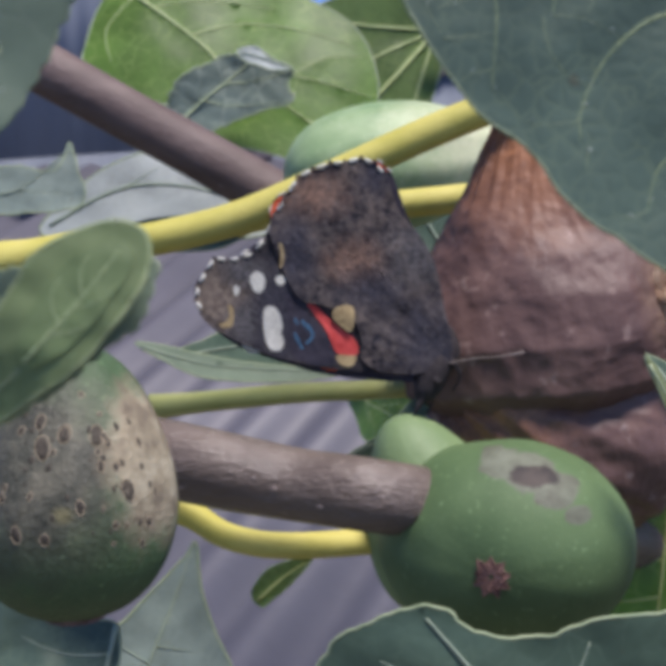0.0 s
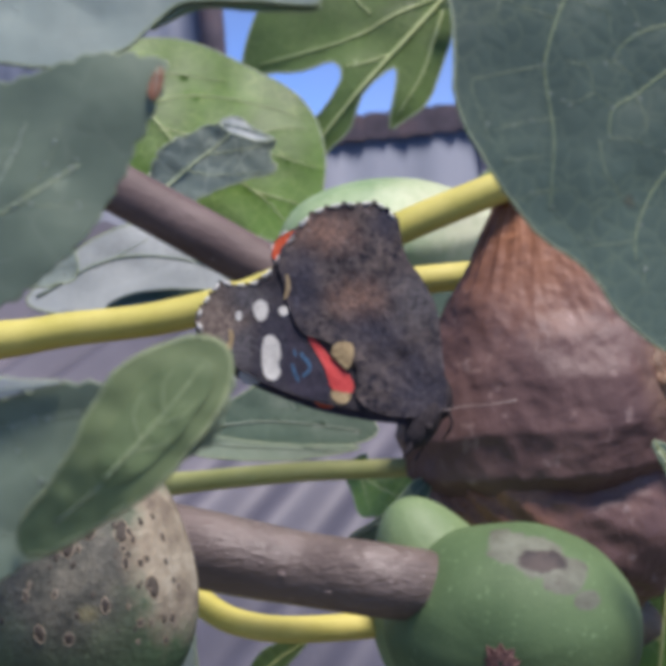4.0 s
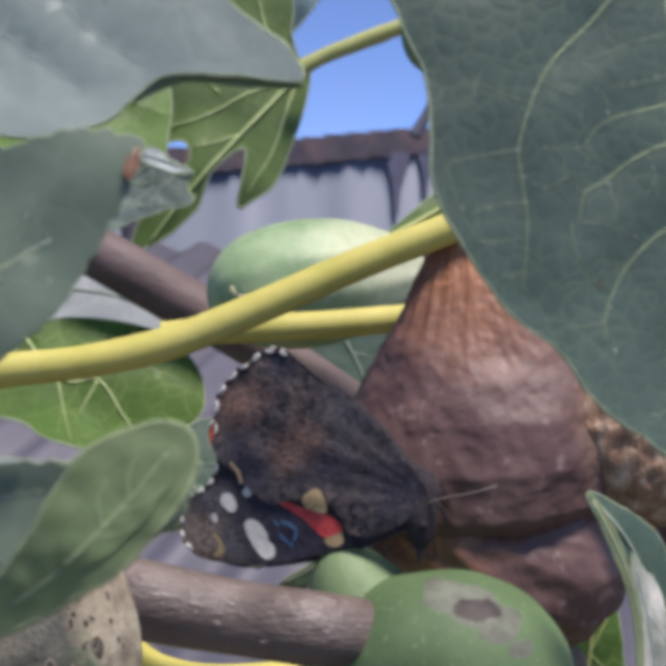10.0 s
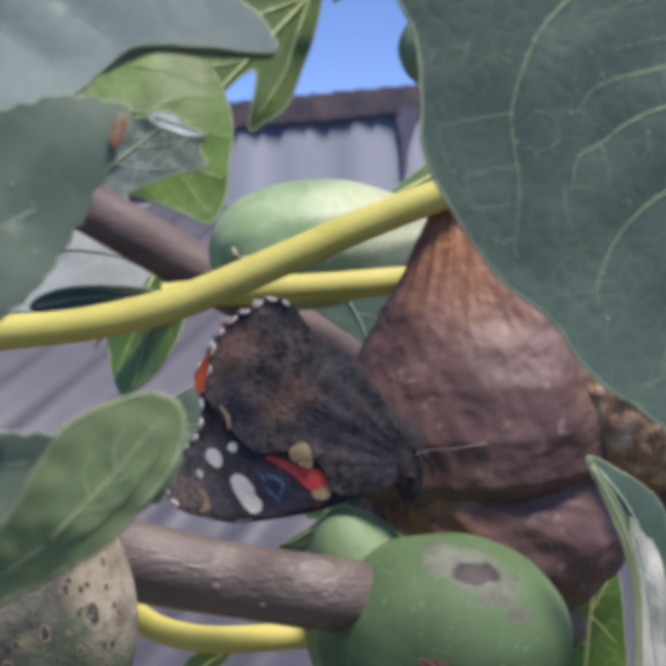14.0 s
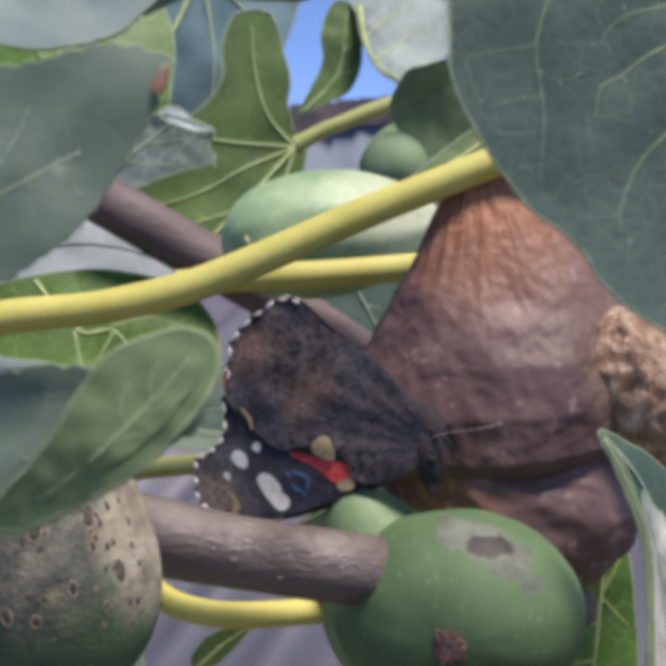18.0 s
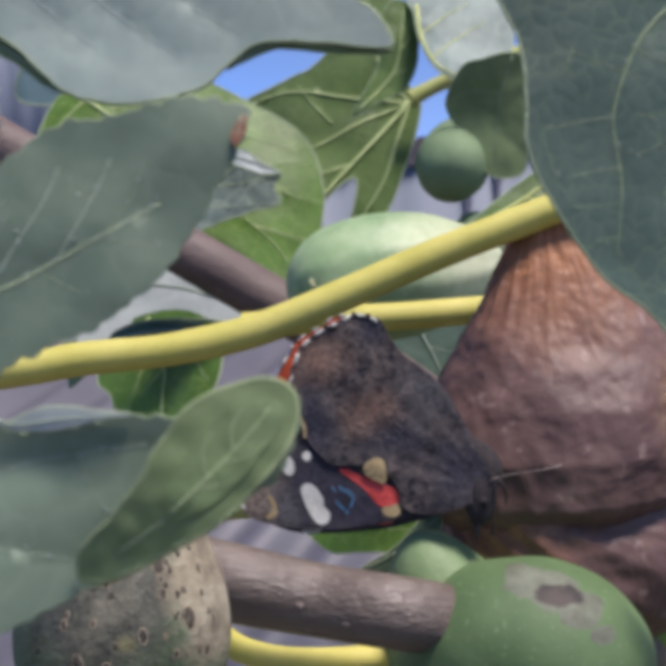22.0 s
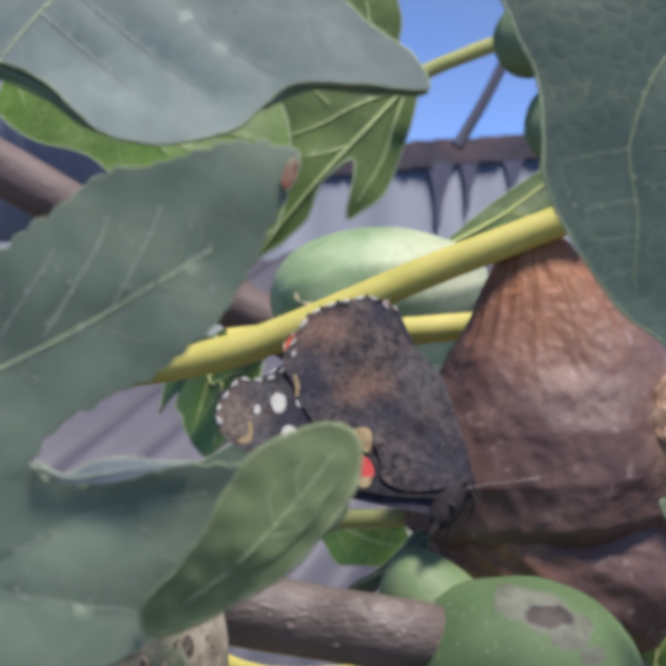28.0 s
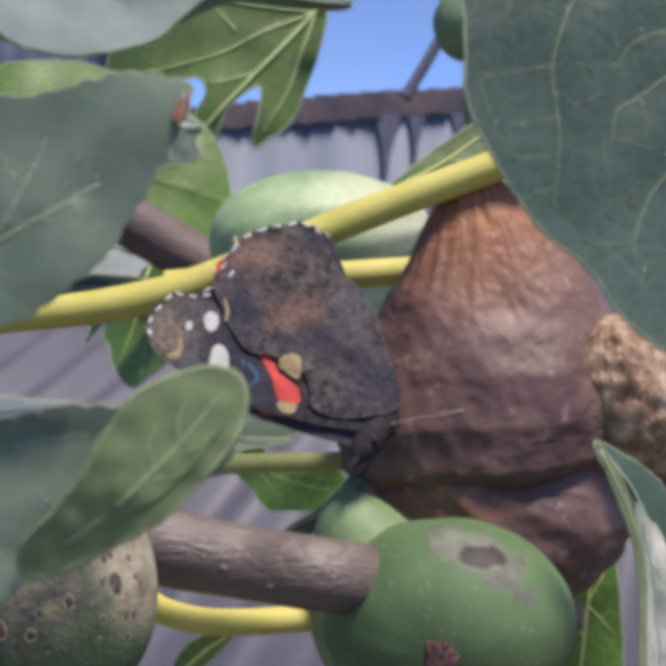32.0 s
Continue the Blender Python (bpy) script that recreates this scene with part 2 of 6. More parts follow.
VEIN_PALE = skin_material("pale_vein", [(0.3, (0.27, 0.33, 0.19)), (0.7, (0.36, 0.41, 0.25))], 300, 0.5)
VEIN_YELLOW = skin_material("yellow_vein", [(0.3, (0.42, 0.47, 0.14)), (0.7, (0.52, 0.55, 0.2))], 300, 0.5)
RIM_GREY = skin_material("grey_vein", [(0.3, (0.23, 0.28, 0.24)), (0.7, (0.29, 0.335, 0.285))], 300, 0.6)
RIM_DOWNY = skin_material("downy_rim", [(0.3, (0.16, 0.21, 0.1)), (0.7, (0.23, 0.27, 0.14))], 500, 0.8)
RIM = skin_material("leaf_rim", [(0.3, (0.2, 0.26, 0.15)), (0.7, (0.3, 0.35, 0.21))], 400, 0.55)
STALK = skin_material("yellow_stalk", [(0.3, (0.42, 0.385, 0.075)), (0.7, (0.56, 0.5, 0.135))], 120, 0.6, (0.42, 0.34, 0.09), 0.2)
STALK_GREEN = skin_material("green_stalk", [(0.3, (0.31, 0.34, 0.1)), (0.7, (0.42, 0.43, 0.16))], 120, 0.4, None, 0.1)
BARK = skin_material("bark", [(0.3, (0.095, 0.073, 0.063)), (0.7, (0.18, 0.142, 0.12))], 160, 0.27, (0.24, 0.195, 0.165), 0.75, (0.35, 1, 1), 1300)
BARK_MATT = skin_material("matt_bark", [(0.3, (0.09, 0.062, 0.056)), (0.7, (0.155, 0.114, 0.102))], 160, 0.6, (0.2, 0.155, 0.14), 0.45, (0.35, 1, 1), 1300)
GREENS = [(0.3, (0.066, 0.115, 0.046)), (0.7, (0.112, 0.175, 0.073))]
SCARRED = [(0.3, (0.09, 0.09, 0.065)), (0.5, (0.125, 0.135, 0.095)), (0.7, (0.17, 0.185, 0.135))]
SCABBY = [(0.3, (0.13, 0.1, 0.07)), (0.5, (0.29, 0.245, 0.165)), (0.7, (0.44, 0.39, 0.28))]
FIG_GREEN = skin_material("green_fig_skin", [(0.3, (0.11, 0.17, 0.085)), (0.7, (0.18, 0.25, 0.13))], 70, 0.75, (0.2, 0.3, 0.14), 0.15)
FIG_SCARRED = skin_material("scarred_fig_skin", GREENS, 70, 0.62, (0.2, 0.3, 0.14), 0.15,
                            marks=[((x, -10, z), (r * 1.1, 7, r * 0.75), 0.06, SCARRED) for x, z, r in ((-1.2, 11.6, 2.6), (2.0, 10.6, 3.0), (5.0, 8.4, 2.5), (7.4, 5.8, 1.5))]
                            + [((2.4, -10, 10.0), (2.9, 6, 1.15), 0.12, [(0.4, (0.022, 0.017, 0.016)), (0.6, (0.05, 0.036, 0.03))])])
FIG_SCABBED = skin_material("scabbed_fig_skin", [(0.3, (0.04, 0.075, 0.034)), (0.7, (0.08, 0.13, 0.056))], 70, 0.5, (0.2, 0.3, 0.14), 0.45,
                            marks=[((-0.5, -9, 2.5), (8.0, 8, 8), 0.4, [(0.32, (0.03, 0.032, 0.024)), (0.5, (0.075, 0.074, 0.055)), (0.68, (0.135, 0.125, 0.092))]), ((9.6, -4, 4.2), (4.7, 9, 8.6), 0.2, SCABBY), ((2.0, -10, -1.2), (0.8, 5, 0.6), 0.5, [(0.35, (0.1, 0.09, 0.045)), (0.65, (0.24, 0.22, 0.12))])])
CORK = skin_material("cork", [(0.3, (0.2, 0.15, 0.13)), (0.7, (0.32, 0.26, 0.23))], 400, 0.6)
# The yellowish mark paints the sunlit top right end into the skin colour.
FIG_PALE = skin_material("sunlit_pale_fig_skin", [(0.3, (0.15, 0.25, 0.11)), (0.6, (0.28, 0.38, 0.2)), (0.75, (0.44, 0.5, 0.34))], 110, 0.5, (0.5, 0.55, 0.38), 0.15,
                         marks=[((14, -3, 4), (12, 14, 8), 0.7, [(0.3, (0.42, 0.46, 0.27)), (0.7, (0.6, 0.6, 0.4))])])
FIG_LIGHT = skin_material("light_fig_skin", [(0.3, (0.135, 0.2, 0.088)), (0.7, (0.2, 0.28, 0.128))], 90, 0.55, (0.3, 0.37, 0.2), 0.2)
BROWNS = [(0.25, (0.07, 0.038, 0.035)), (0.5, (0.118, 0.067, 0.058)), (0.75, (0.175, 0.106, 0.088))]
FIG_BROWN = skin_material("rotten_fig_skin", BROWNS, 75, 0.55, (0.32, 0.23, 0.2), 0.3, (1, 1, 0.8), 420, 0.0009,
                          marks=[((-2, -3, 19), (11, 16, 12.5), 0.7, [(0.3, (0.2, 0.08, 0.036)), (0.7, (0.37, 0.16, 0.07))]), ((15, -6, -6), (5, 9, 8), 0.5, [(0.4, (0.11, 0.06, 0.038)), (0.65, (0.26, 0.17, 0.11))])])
FIG_ROT = skin_material("burst_fig_skin", [(0.25, (0.075, 0.043, 0.042)), (0.5, (0.125, 0.073, 0.064)), (0.75, (0.19, 0.112, 0.088))], 90, 0.45, (0.34, 0.27, 0.26), 0.45, (1, 1, 0.6), 420, 0.001,
                        marks=[((-11, -10, 4), (9, 9, 6), 0.6, [(0.3, (0.14, 0.06, 0.04)), (0.7, (0.34, 0.16, 0.085))])])
FIG_OLD = skin_material("old_fig_skin", [(0.3, (0.08, 0.056, 0.056)), (0.7, (0.17, 0.118, 0.108))], 90, 0.5, None, 0.5, (0.5, 1, 1), 380)
FIG_GOLD = skin_material("golden_fig_skin", [(0.3, (0.14, 0.078, 0.046)), (0.5, (0.28, 0.165, 0.095)), (0.7, (0.52, 0.4, 0.28))], 380, 0.3, (0.45, 0.36, 0.26), 0.9, (1, 1, 0.6), 700, 0.0012)
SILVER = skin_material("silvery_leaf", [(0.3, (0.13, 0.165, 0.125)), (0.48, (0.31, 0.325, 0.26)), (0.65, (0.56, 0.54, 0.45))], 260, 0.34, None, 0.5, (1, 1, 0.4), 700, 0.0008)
CREAM = skin_material("papery_cream", [(0.3, (0.35, 0.3, 0.16)), (0.7, (0.55, 0.5, 0.32))], 600, 0.8)
SCAB = skin_material("pale_scab", [(0.3, (0.22, 0.17, 0.12)), (0.7, (0.4, 0.34, 0.24))], 450, 0.7)
PIT = skin_material("dark_pit", [(0.3, (0.03, 0.026, 0.022)), (0.7, (0.08, 0.066, 0.05))], 500, 0.8)


# ---- builders ----
BENDS = {}


def leaf(name, label, outline, depth, veins, skin, vein_skin=None, slope=(0, 0), curl=(0, 0), ripple=1.0, seed=0, rim=0.13,
         vein_r=0.3, steps=5, jag=0.12, thick=0.22, pucker=0.12, turn=0.0, rim_skin=None, fine=(), midrib_skin=None, on=None, off=-0.35,
         teeth=(), specks=0):
    """A leaf: outline and veins (right, up) in millimetres at a depth; slope, curl and ripple bend it ahead."""
    xs, zs = [p[0] for p in outline], [p[1] for p in outline]
    x0, z0 = sum(xs) / len(xs), sum(zs) / len(zs)
    size = max(max(xs) - min(xs), max(zs) - min(zs))
    root = thing(name, at(x0, depth, z0), label, "leaf")
    edge = []
    for i, p in enumerate(catmull([(x - x0, 0, z - z0) for x, z in outline], steps, True)):
        j = noise.noise_vector(Vector((p.x * 0.9, seed * 3.7, p.z * 0.9)))
        edge.append((p.x + j.x * jag, p.z + j.z * jag))
    if teeth:
        run, cut = 0.0, []
        for i, (x, z) in enumerate(edge):
            (ax, az), (bx, bz) = edge[i - 1], edge[(i + 1) % len(edge)]
            dx, dz = bx - ax, bz - az
            far = math.hypot(dx, dz) or 1.0
            run += math.hypot(x - ax, z - az)
            rise = teeth[1] * (abs(math.sin(math.pi * run / teeth[0] + 1.5 * noise.noise(Vector((x * 0.2, seed, z * 0.2))))) - 0.6)
            cut.append((x - dz / far * rise, z + dx / far * rise))
        edge = cut
    veins = list(veins)
    lines = [catmull([(x - x0, 0, z - z0) for x, z in v], 5) for v in veins + list(fine)]
    spine = np.array([(p.x, p.z) for line in lines[:len(veins)] for p in line] or [(0.0, 0.0)])

    def bend(x, z):
        if on:
            host, hx, hz, hd = BENDS[on.name]
            return host(x + x0 - hx, z + z0 - hz) + hd - depth + off
        d = slope[0] * x + slope[1] * z + curl[0] * x * x / size + curl[1] * z * z / size
        d += ripple * noise.noise(Vector((x * 2.6 / size, seed * 1.7, z * 2.6 / size)))
        d += 0.3 * ripple * noise.noise(Vector((x * 8 / size, seed * 2.7, z * 8 / size)))
        near = math.sqrt(float(((spine - (x, z)) ** 2).sum(1).min()))
        return d - pucker * min(1.0, near / 3.0)

    BENDS[root.name] = (bend, x0, z0, depth)
    step = size / 38
    inner = []
    for i in range(int((max(xs) - min(xs)) / step) + 1):
        for j in range(int((max(zs) - min(zs)) / step) + 1):
            x = min(xs) - x0 + (i + 0.5 + 0.3 * (j % 2)) * step
            z = min(zs) - z0 + (j + 0.5) * step
            inner.append((x, z))
    ribs, joins = [], []
    n = len(edge)
    for line in lines:
        first = n + len(inner) + len(ribs)
        ribs += [(p.x, p.z) for p in line]
        joins += [(first + i, first + i + 1) for i in range(len(line) - 1)]
    out = geometry.delaunay_2d_cdt([Vector(p) for p in edge + inner + ribs], [(i, (i + 1) % n) for i in range(n)] + joins, [], 1, 1e-4)
    bm = bmesh.new()
    flat = [(v.x, v.y) for v in out[0]]
    front = [bm.verts.new(Vector((x, bend(x, z), z)) * MM) for x, z in flat]
    back = [bm.verts.new(v.co + Vector((0, thick * MM, 0))) for v in front]
    count = {}
    for f in out[2]:
        bm.faces.new([front[i] for i in f])
        bm.faces.new([back[i] for i in reversed(f)])
        for a, b in zip(f, f[1:] + f[:1]):
            count[(a, b)] = 1
    loop = [(a, b) for a, b in count if (b, a) not in count]
    wall = {i: (bm.verts.new(front[i].co), bm.verts.new(back[i].co)) for e in loop for i in e}
    for a, b in loop:
        bm.faces.new((wall[b][0], wall[a][0], wall[a][1], wall[b][1]))
    bmesh.ops.recalc_face_normals(bm, faces=bm.faces)
    part("blade", bm, skin, root)
    for k, line in enumerate(lines):
        bm = bmesh.new()
        m = len(line) - 1
        r = vein_r * (1.0 if k == 0 else 0.5 if k < 5 else 0.4)
        if k >= len(veins):
            r = vein_r * 0.2
        tube(bm, [Vector((p.x, bend(p.x, p.z) - (0.15 if vein_r < 0.25 else 0.6) * r, p.z)) * MM for p in line],
             [r * MM * (1 - 0.7 * i / m) for i in range(m + 1)], 8, flat=0.6)
        part("midrib" if k == 0 else "vein", bm, VEIN_FINE if k >= len(veins) else (midrib_skin if k == 0 and midrib_skin else vein_skin) or VEIN, root)
    if specks:
        rng = random.Random(seed)
        bm = bmesh.new()
        for line in lines:
            for k in range(max(2, int(specks * sum((b - a).length for a, b in zip(line, line[1:]))))):
                i = rng.randrange(len(line) - 1)
                p = line[i].lerp(line[i + 1], rng.random())
                x, z = p.x + rng.gauss(0, 0.12), p.z + rng.gauss(0, 0.12)
                r = rng.uniform(0.03, 0.085)
                for v in bmesh.ops.create_icosphere(bm, subdivisions=1, radius=1)["verts"]:
                    v.co = Vector((x + v.co.x * r * 1.4, bend(x, z) - 0.02 + v.co.y * r * 0.5, z + v.co.z * r)) * MM
        part("pale_specks", bm, RIM_GREY, root, "pale dried specks along the veins")
    if rim:
        bm = bmesh.new()
        ring = [Vector((x, bend(x, z) + thick / 2, z)) * MM for x, z in edge]
        tube(bm, ring + ring[:1], [rim * MM] * (n + 1), 5)
        part("margin", bm, rim_skin or RIM, root, "paler leaf margin")
    return root


def frame_on(axis):
    a = Vector(axis).normalized()
    u = a.cross(Vector((0.3, 1, 0.1))).normalized()
    return u, a.cross(u), a


def revolve(bm, axis, length, radius, neck, shape, nu=48, nv=36, squeeze=1.0, tall=1.0, profile=None):
    """A fruit body round its axis: stem end at -axis; shape(theta, phi, point) gives an offset along the radius."""
    u, v, a = frame_on(axis)
    rows = []
    for i in range(nv + 1):
        th = math.pi * i / nv
        row = []
        for k in range(nu):
            ph = 2 * math.pi * k / nu
            waist = 1 - neck * (0.5 + 0.5 * math.cos(th)) ** 1.3
            r = radius * math.sin(th) ** 0.9 * waist
            if profile:
                r = float(np.interp((1 - math.cos(th)) / 2, [q[0] for q in profile], [q[1] for q in profile]))
            p = a * (-math.cos(th) * length / 2) + (u * math.cos(ph) + v * math.sin(ph)) * r
            p.y *= squeeze
            p.z *= tall
            out = p.normalized() if p.length else a
            row.append(bm.verts.new((p + out * shape(th, ph, p)) * MM))
            if i in (0, nv):
                break
        rows.append(row)
    for i in range(nv):
        for k in range(nu):
            k2 = (k + 1) % nu
            if i == 0:
                bm.faces.new((rows[0][0], rows[1][k], rows[1][k2]))
            elif i == nv - 1:
                bm.faces.new((rows[i][k], rows[nv][0], rows[i][k2]))
            else:
                bm.faces.new((rows[i][k], rows[i + 1][k], rows[i + 1][k2], rows[i][k2]))
    bmesh.ops.recalc_face_normals(bm, faces=bm.faces)
    return rows


def fig(name, label, place, axis, length, radius, skin, neck=0.3, seed=0, ribs=0.15, squeeze=1.0, nu=72, nv=54, eye=True, tall=1.0):
    root = thing(name, at(*place), label, "fig")

    def shape(th, ph, p):
        return ribs * math.cos(ph * 11 + seed) * math.sin(th) + 0.35 * noise.noise(p * 0.12 + Vector((seed, 3, 1)))

    bm = bmesh.new()
    rows = revolve(bm, axis, length, radius, neck, shape, nu, nv, squeeze, tall)
    part("skin", bm, skin, root)
    if eye:
        tip = Vector(axis).normalized() * length / 2
        tip.y *= squeeze
        tip.z *= tall
        tip *= 1.015
        u, v, a = frame_on(axis)
        for k in range(9):
            g = 2 * math.pi * k / 9
            d = u * math.cos(g) + v * math.sin(g)
            t = d.cross(a)
            w = 1.0 + 0.35 * noise.noise(Vector((k * 1.7, seed, 2)))
            q = [tip + d * 2.5 * w - a * 0.12, tip + d * 1.3 + t * 0.8 + a * 0.16, tip + d * 0.25 + a * 0.05, tip + d * 1.3 - t * 0.8 + a * 0.16]
            bm = bmesh.new()
            top = [bm.verts.new(c * MM) for c in q]
            low = [bm.verts.new((c - a * 0.3) * MM) for c in q]
            bm.faces.new(top)
            bm.faces.new(low[::-1])
            for i in range(4):
                bm.faces.new((top[i], low[i], low[(i + 1) % 4], top[(i + 1) % 4]))
            bmesh.ops.recalc_face_normals(bm, faces=bm.faces)
            part("eye_scale", bm, EYE, root, "reddish scale of the fig's eye", False)
    return root


EYE = skin_material("fig_eye", [(0.3, (0.1, 0.05, 0.04)), (0.7, (0.27, 0.15, 0.12))], 600, 0.75)


def stalk(name, label, pts, r0, r1, skin, category="leaf stalk", lump=0.05, seed=0, sides=14, flat=1.0, n=10, dots=0, dot_skin=None):
    line = catmull(pts, n)
    mid = line[len(line) // 2]
    root = thing(name, at(*mid), label, category)
    m = len(line) - 1
    bm = bmesh.new()
    tube(bm, [(p - mid) * MM for p in line], [(r0 + (r1 - r0) * i / m) * MM for i in range(m + 1)], sides, lump, seed, flat)
    part("stem", bm, skin, root)
    foot = bmesh.new()
    q = min(len(line) - 1, max(4, int(4 * r0 / max(0.1, (line[1] - line[0]).length))))
    tube(foot, [(p - mid) * MM for p in line[:q]], [r0 * MM * (0.93 + 0.3 * (1 - i / q) ** 1.5) for i in range(q)], sides, lump, seed)
    part("swollen_foot", foot, skin, root)
    rng = random.Random(seed)
    for k in range(dots):
        i = rng.randrange(2, m - 2)
        d = (line[i + 1] - line[i - 1]).normalized()
        u = d.cross(Vector((0, 1, 0))).normalized()
        g = rng.uniform(-0.9, 0.9)
        out = (u * math.sin(g) - Vector((0, 1, 0)) * math.cos(g)).normalized()
        r = r0 + (r1 - r0) * i / m
        bm = bmesh.new()
        a, b = rng.uniform(0.25, 0.6), rng.uniform(0.12, 0.22)
        for v in bmesh.ops.create_icosphere(bm, subdivisions=1, radius=1)["verts"]:
            c = v.co.copy()
            v.co = (line[i] - mid + out * r * 0.99 + d * c.x * a + out.cross(d) * c.y * b + out * c.z * 0.12) * MM
        part("lenticel", bm, dot_skin, root)
    return root


def lift(x, z, y, wave):
    return y + wave * (noise.noise(Vector((x * 0.25, 1.3, z * 0.25))) + 0.15 * math.sin(math.atan2(z + 1, x - 1) * 30))


def plate(outline, y, thick=0.05, steps=4, wave=0.0, veins=()):
    """A thin plate over a smooth outline (right, up) in millimetres."""
    edge = [(p.x, p.z) for p in catmull([(x, 0, z) for x, z in outline], steps, True)]
    n = len(edge)
    xs, zs = [p[0] for p in edge], [p[1] for p in edge]
    step = max(0.35, (max(xs) - min(xs)) / 40)
    inner = [(min(xs) + (i + 0.5) * step, min(zs) + (j + 0.5) * step)
             for i in range(int((max(xs) - min(xs)) / step)) for j in range(int((max(zs) - min(zs)) / step))] if wave else []
    out = geometry.delaunay_2d_cdt([Vector(p) for p in edge + inner], [(i, (i + 1) % n) for i in range(n)], [], 1, 1e-4)
    bm = bmesh.new()

    front = [bm.verts.new(Vector((v.x, lift(v.x, v.y, y, wave), v.y)) * MM) for v in out[0]]
    back = [bm.verts.new(v.co + Vector((0, thick * MM, 0))) for v in front]
    count = {}
    for f in out[2]:
        bm.faces.new([front[i] for i in f])
        bm.faces.new([back[i] for i in reversed(f)])
        for a, b in zip(f, f[1:] + f[:1]):
            count[(a, b)] = 1
    loop = [e for e in count if (e[1], e[0]) not in count]
    wall = {i: (bm.verts.new(front[i].co), bm.verts.new(back[i].co)) for e in loop for i in e}
    for a, b in loop:
        bm.faces.new((wall[b][0], wall[a][0], wall[a][1], wall[b][1]))
    bmesh.ops.recalc_face_normals(bm, faces=bm.faces)
    return bm


# ---- ground, far shed and sky line ----
def sheet(name, label, corner, along, up, waves, depth, mat, cols, rows=2):
    """A corrugated sheet from a corner, along and up, with round waves."""
    bm = bmesh.new()
    c, a, b = Vector(corner), Vector(along), Vector(up)
    nrm = a.cross(b).normalized()
    grid = []
    for j in range(rows):
        line = []
        for i in range(cols + 1):
            s = i / cols
            line.append(bm.verts.new(c + a * s + b * (j / (rows - 1)) + nrm * depth * math.sin(2 * math.pi * waves * s)))
        grid.append(line)
    for j in range(rows - 1):
        for i in range(cols):
            bm.faces.new((grid[j][i], grid[j][i + 1], grid[j + 1][i + 1], grid[j + 1][i]))
    me = bpy.data.meshes.new(name)
    bm.to_mesh(me)
    bm.free()
    for p in me.polygons:
        p.use_smooth = True
    me.materials.append(mat)
    ob = new(name, me)
    sol = ob.modifiers.new("thickness", 'SOLIDIFY')
    sol.thickness = 0.004
    return tagged(ob, label, "", "", "structure")


SHEET = skin_material("weathered_sheet_metal", [(0.25, (0.072, 0.07, 0.085)), (0.55, (0.105, 0.102, 0.12)), (0.8, (0.15, 0.138, 0.158))], 2.2, 0.55, None, 0.2, (1, 1, 0.25), 30, 0.004)
WALL = skin_material("weathered_wall_metal", [(0.25, (0.1, 0.12, 0.155)), (0.5, (0.135, 0.157, 0.198)), (0.75, (0.19, 0.21, 0.25))], 5.0, 0.65, None, 0.2, (1, 1, 0.12), 30, 0.004)
RUST = skin_material("dark_eave", [(0.3, (0.06, 0.05, 0.06)), (0.5, (0.11, 0.09, 0.1)), (0.7, (0.2, 0.12, 0.1))], 9, 0.7, None, 0.3, (1, 1, 1), 40, 0.004)
STAIN = skin_material("wall_stain", [(0.3, (0.1, 0.1, 0.135)), (0.7, (0.15, 0.15, 0.2))], 30, 0.8)
EARTH = skin_material("earth", [(0.3, (0.08, 0.07, 0.05)), (0.7, (0.13, 0.12, 0.08))], 3, 0.9, None, 0.5, (1, 1, 1), 30, 0.02)

bm = bmesh.new()
bmesh.ops.create_grid(bm, x_segments=40, y_segments=40, size=300)
for v in bm.verts:
    v.co.z = 0.02 * noise.noise(v.co * 0.3)
g = bpy.data.meshes.new("ground")
bm.to_mesh(g)
bm.free()
g.materials.append(EARTH)
tagged(new("ground", g), "bare brown garden earth", "", "", "structure")

shed_wall = sheet("wall_north", "weathered bluish-grey corrugated metal shed wall", (-3.0, 3.6, -0.28), (7.0, 0.5, 0.7), (0, 0, 2.15), 40, 0.003, WALL, 480)
low_roof = sheet("roof", "faded lilac-grey corrugated lean-to roof below the wall", (-4.0, 1.5, 1.1), (7.0, -0.3, 0), (0.75, 1.9, 0.72), 56, 0.013, SHEET, 672)

side_roof = sheet("roof_side", "lilac-grey corrugated roof of a side building", at(*(-1550.1, 2900.0, 194.5)), (at(*(-355.7, 2900.0, 239.6)) - at(*(-1550.1, 2900.0, 194.5))), (at(*(-389.2, 2900.0, 895.6)) - at(*(-355.7, 2900.0, 239.6))), 22, 0.002, WALL, 264)
side_trim = stalk("roof_edge", "dark trim along the side roof", [(-345.9, 2885.5, 199.0), (-354.5, 2885.5, 336.9), (-367.7, 2885.5, 583.8), (-387.3, 2885.5, 911.0)], 30, 30, RUST, "roof edge", 0, 0, 8)
tagged(side_trim, "dark trim along the side roof", "roof edge", "", "structure")

eave = thing("roof_edge", Vector((0, 3.577, 2.1)), "dark rusty roof edge along the shed", "roof edge", "", "structure")
bm = bmesh.new()
for i in range(99):
    x = -3 + i * 0.07
    h = 0.08 + 0.016 * noise.noise(Vector((i * 0.23, 1, 2)))
    z = 2.06 - 2.1 + 0.044 + 0.008 * noise.noise(Vector((i * 0.6, 5, 2))) + 0.1 * x
    y = 0.02 + (x + 3) * 0.0714
    q = bmesh.ops.create_cube(bm, size=1)["verts"]
    for v in q:
        v.co = Vector((x + v.co.x * 0.069, y + v.co.y * 0.02, z + h / 2 + v.co.z * h))
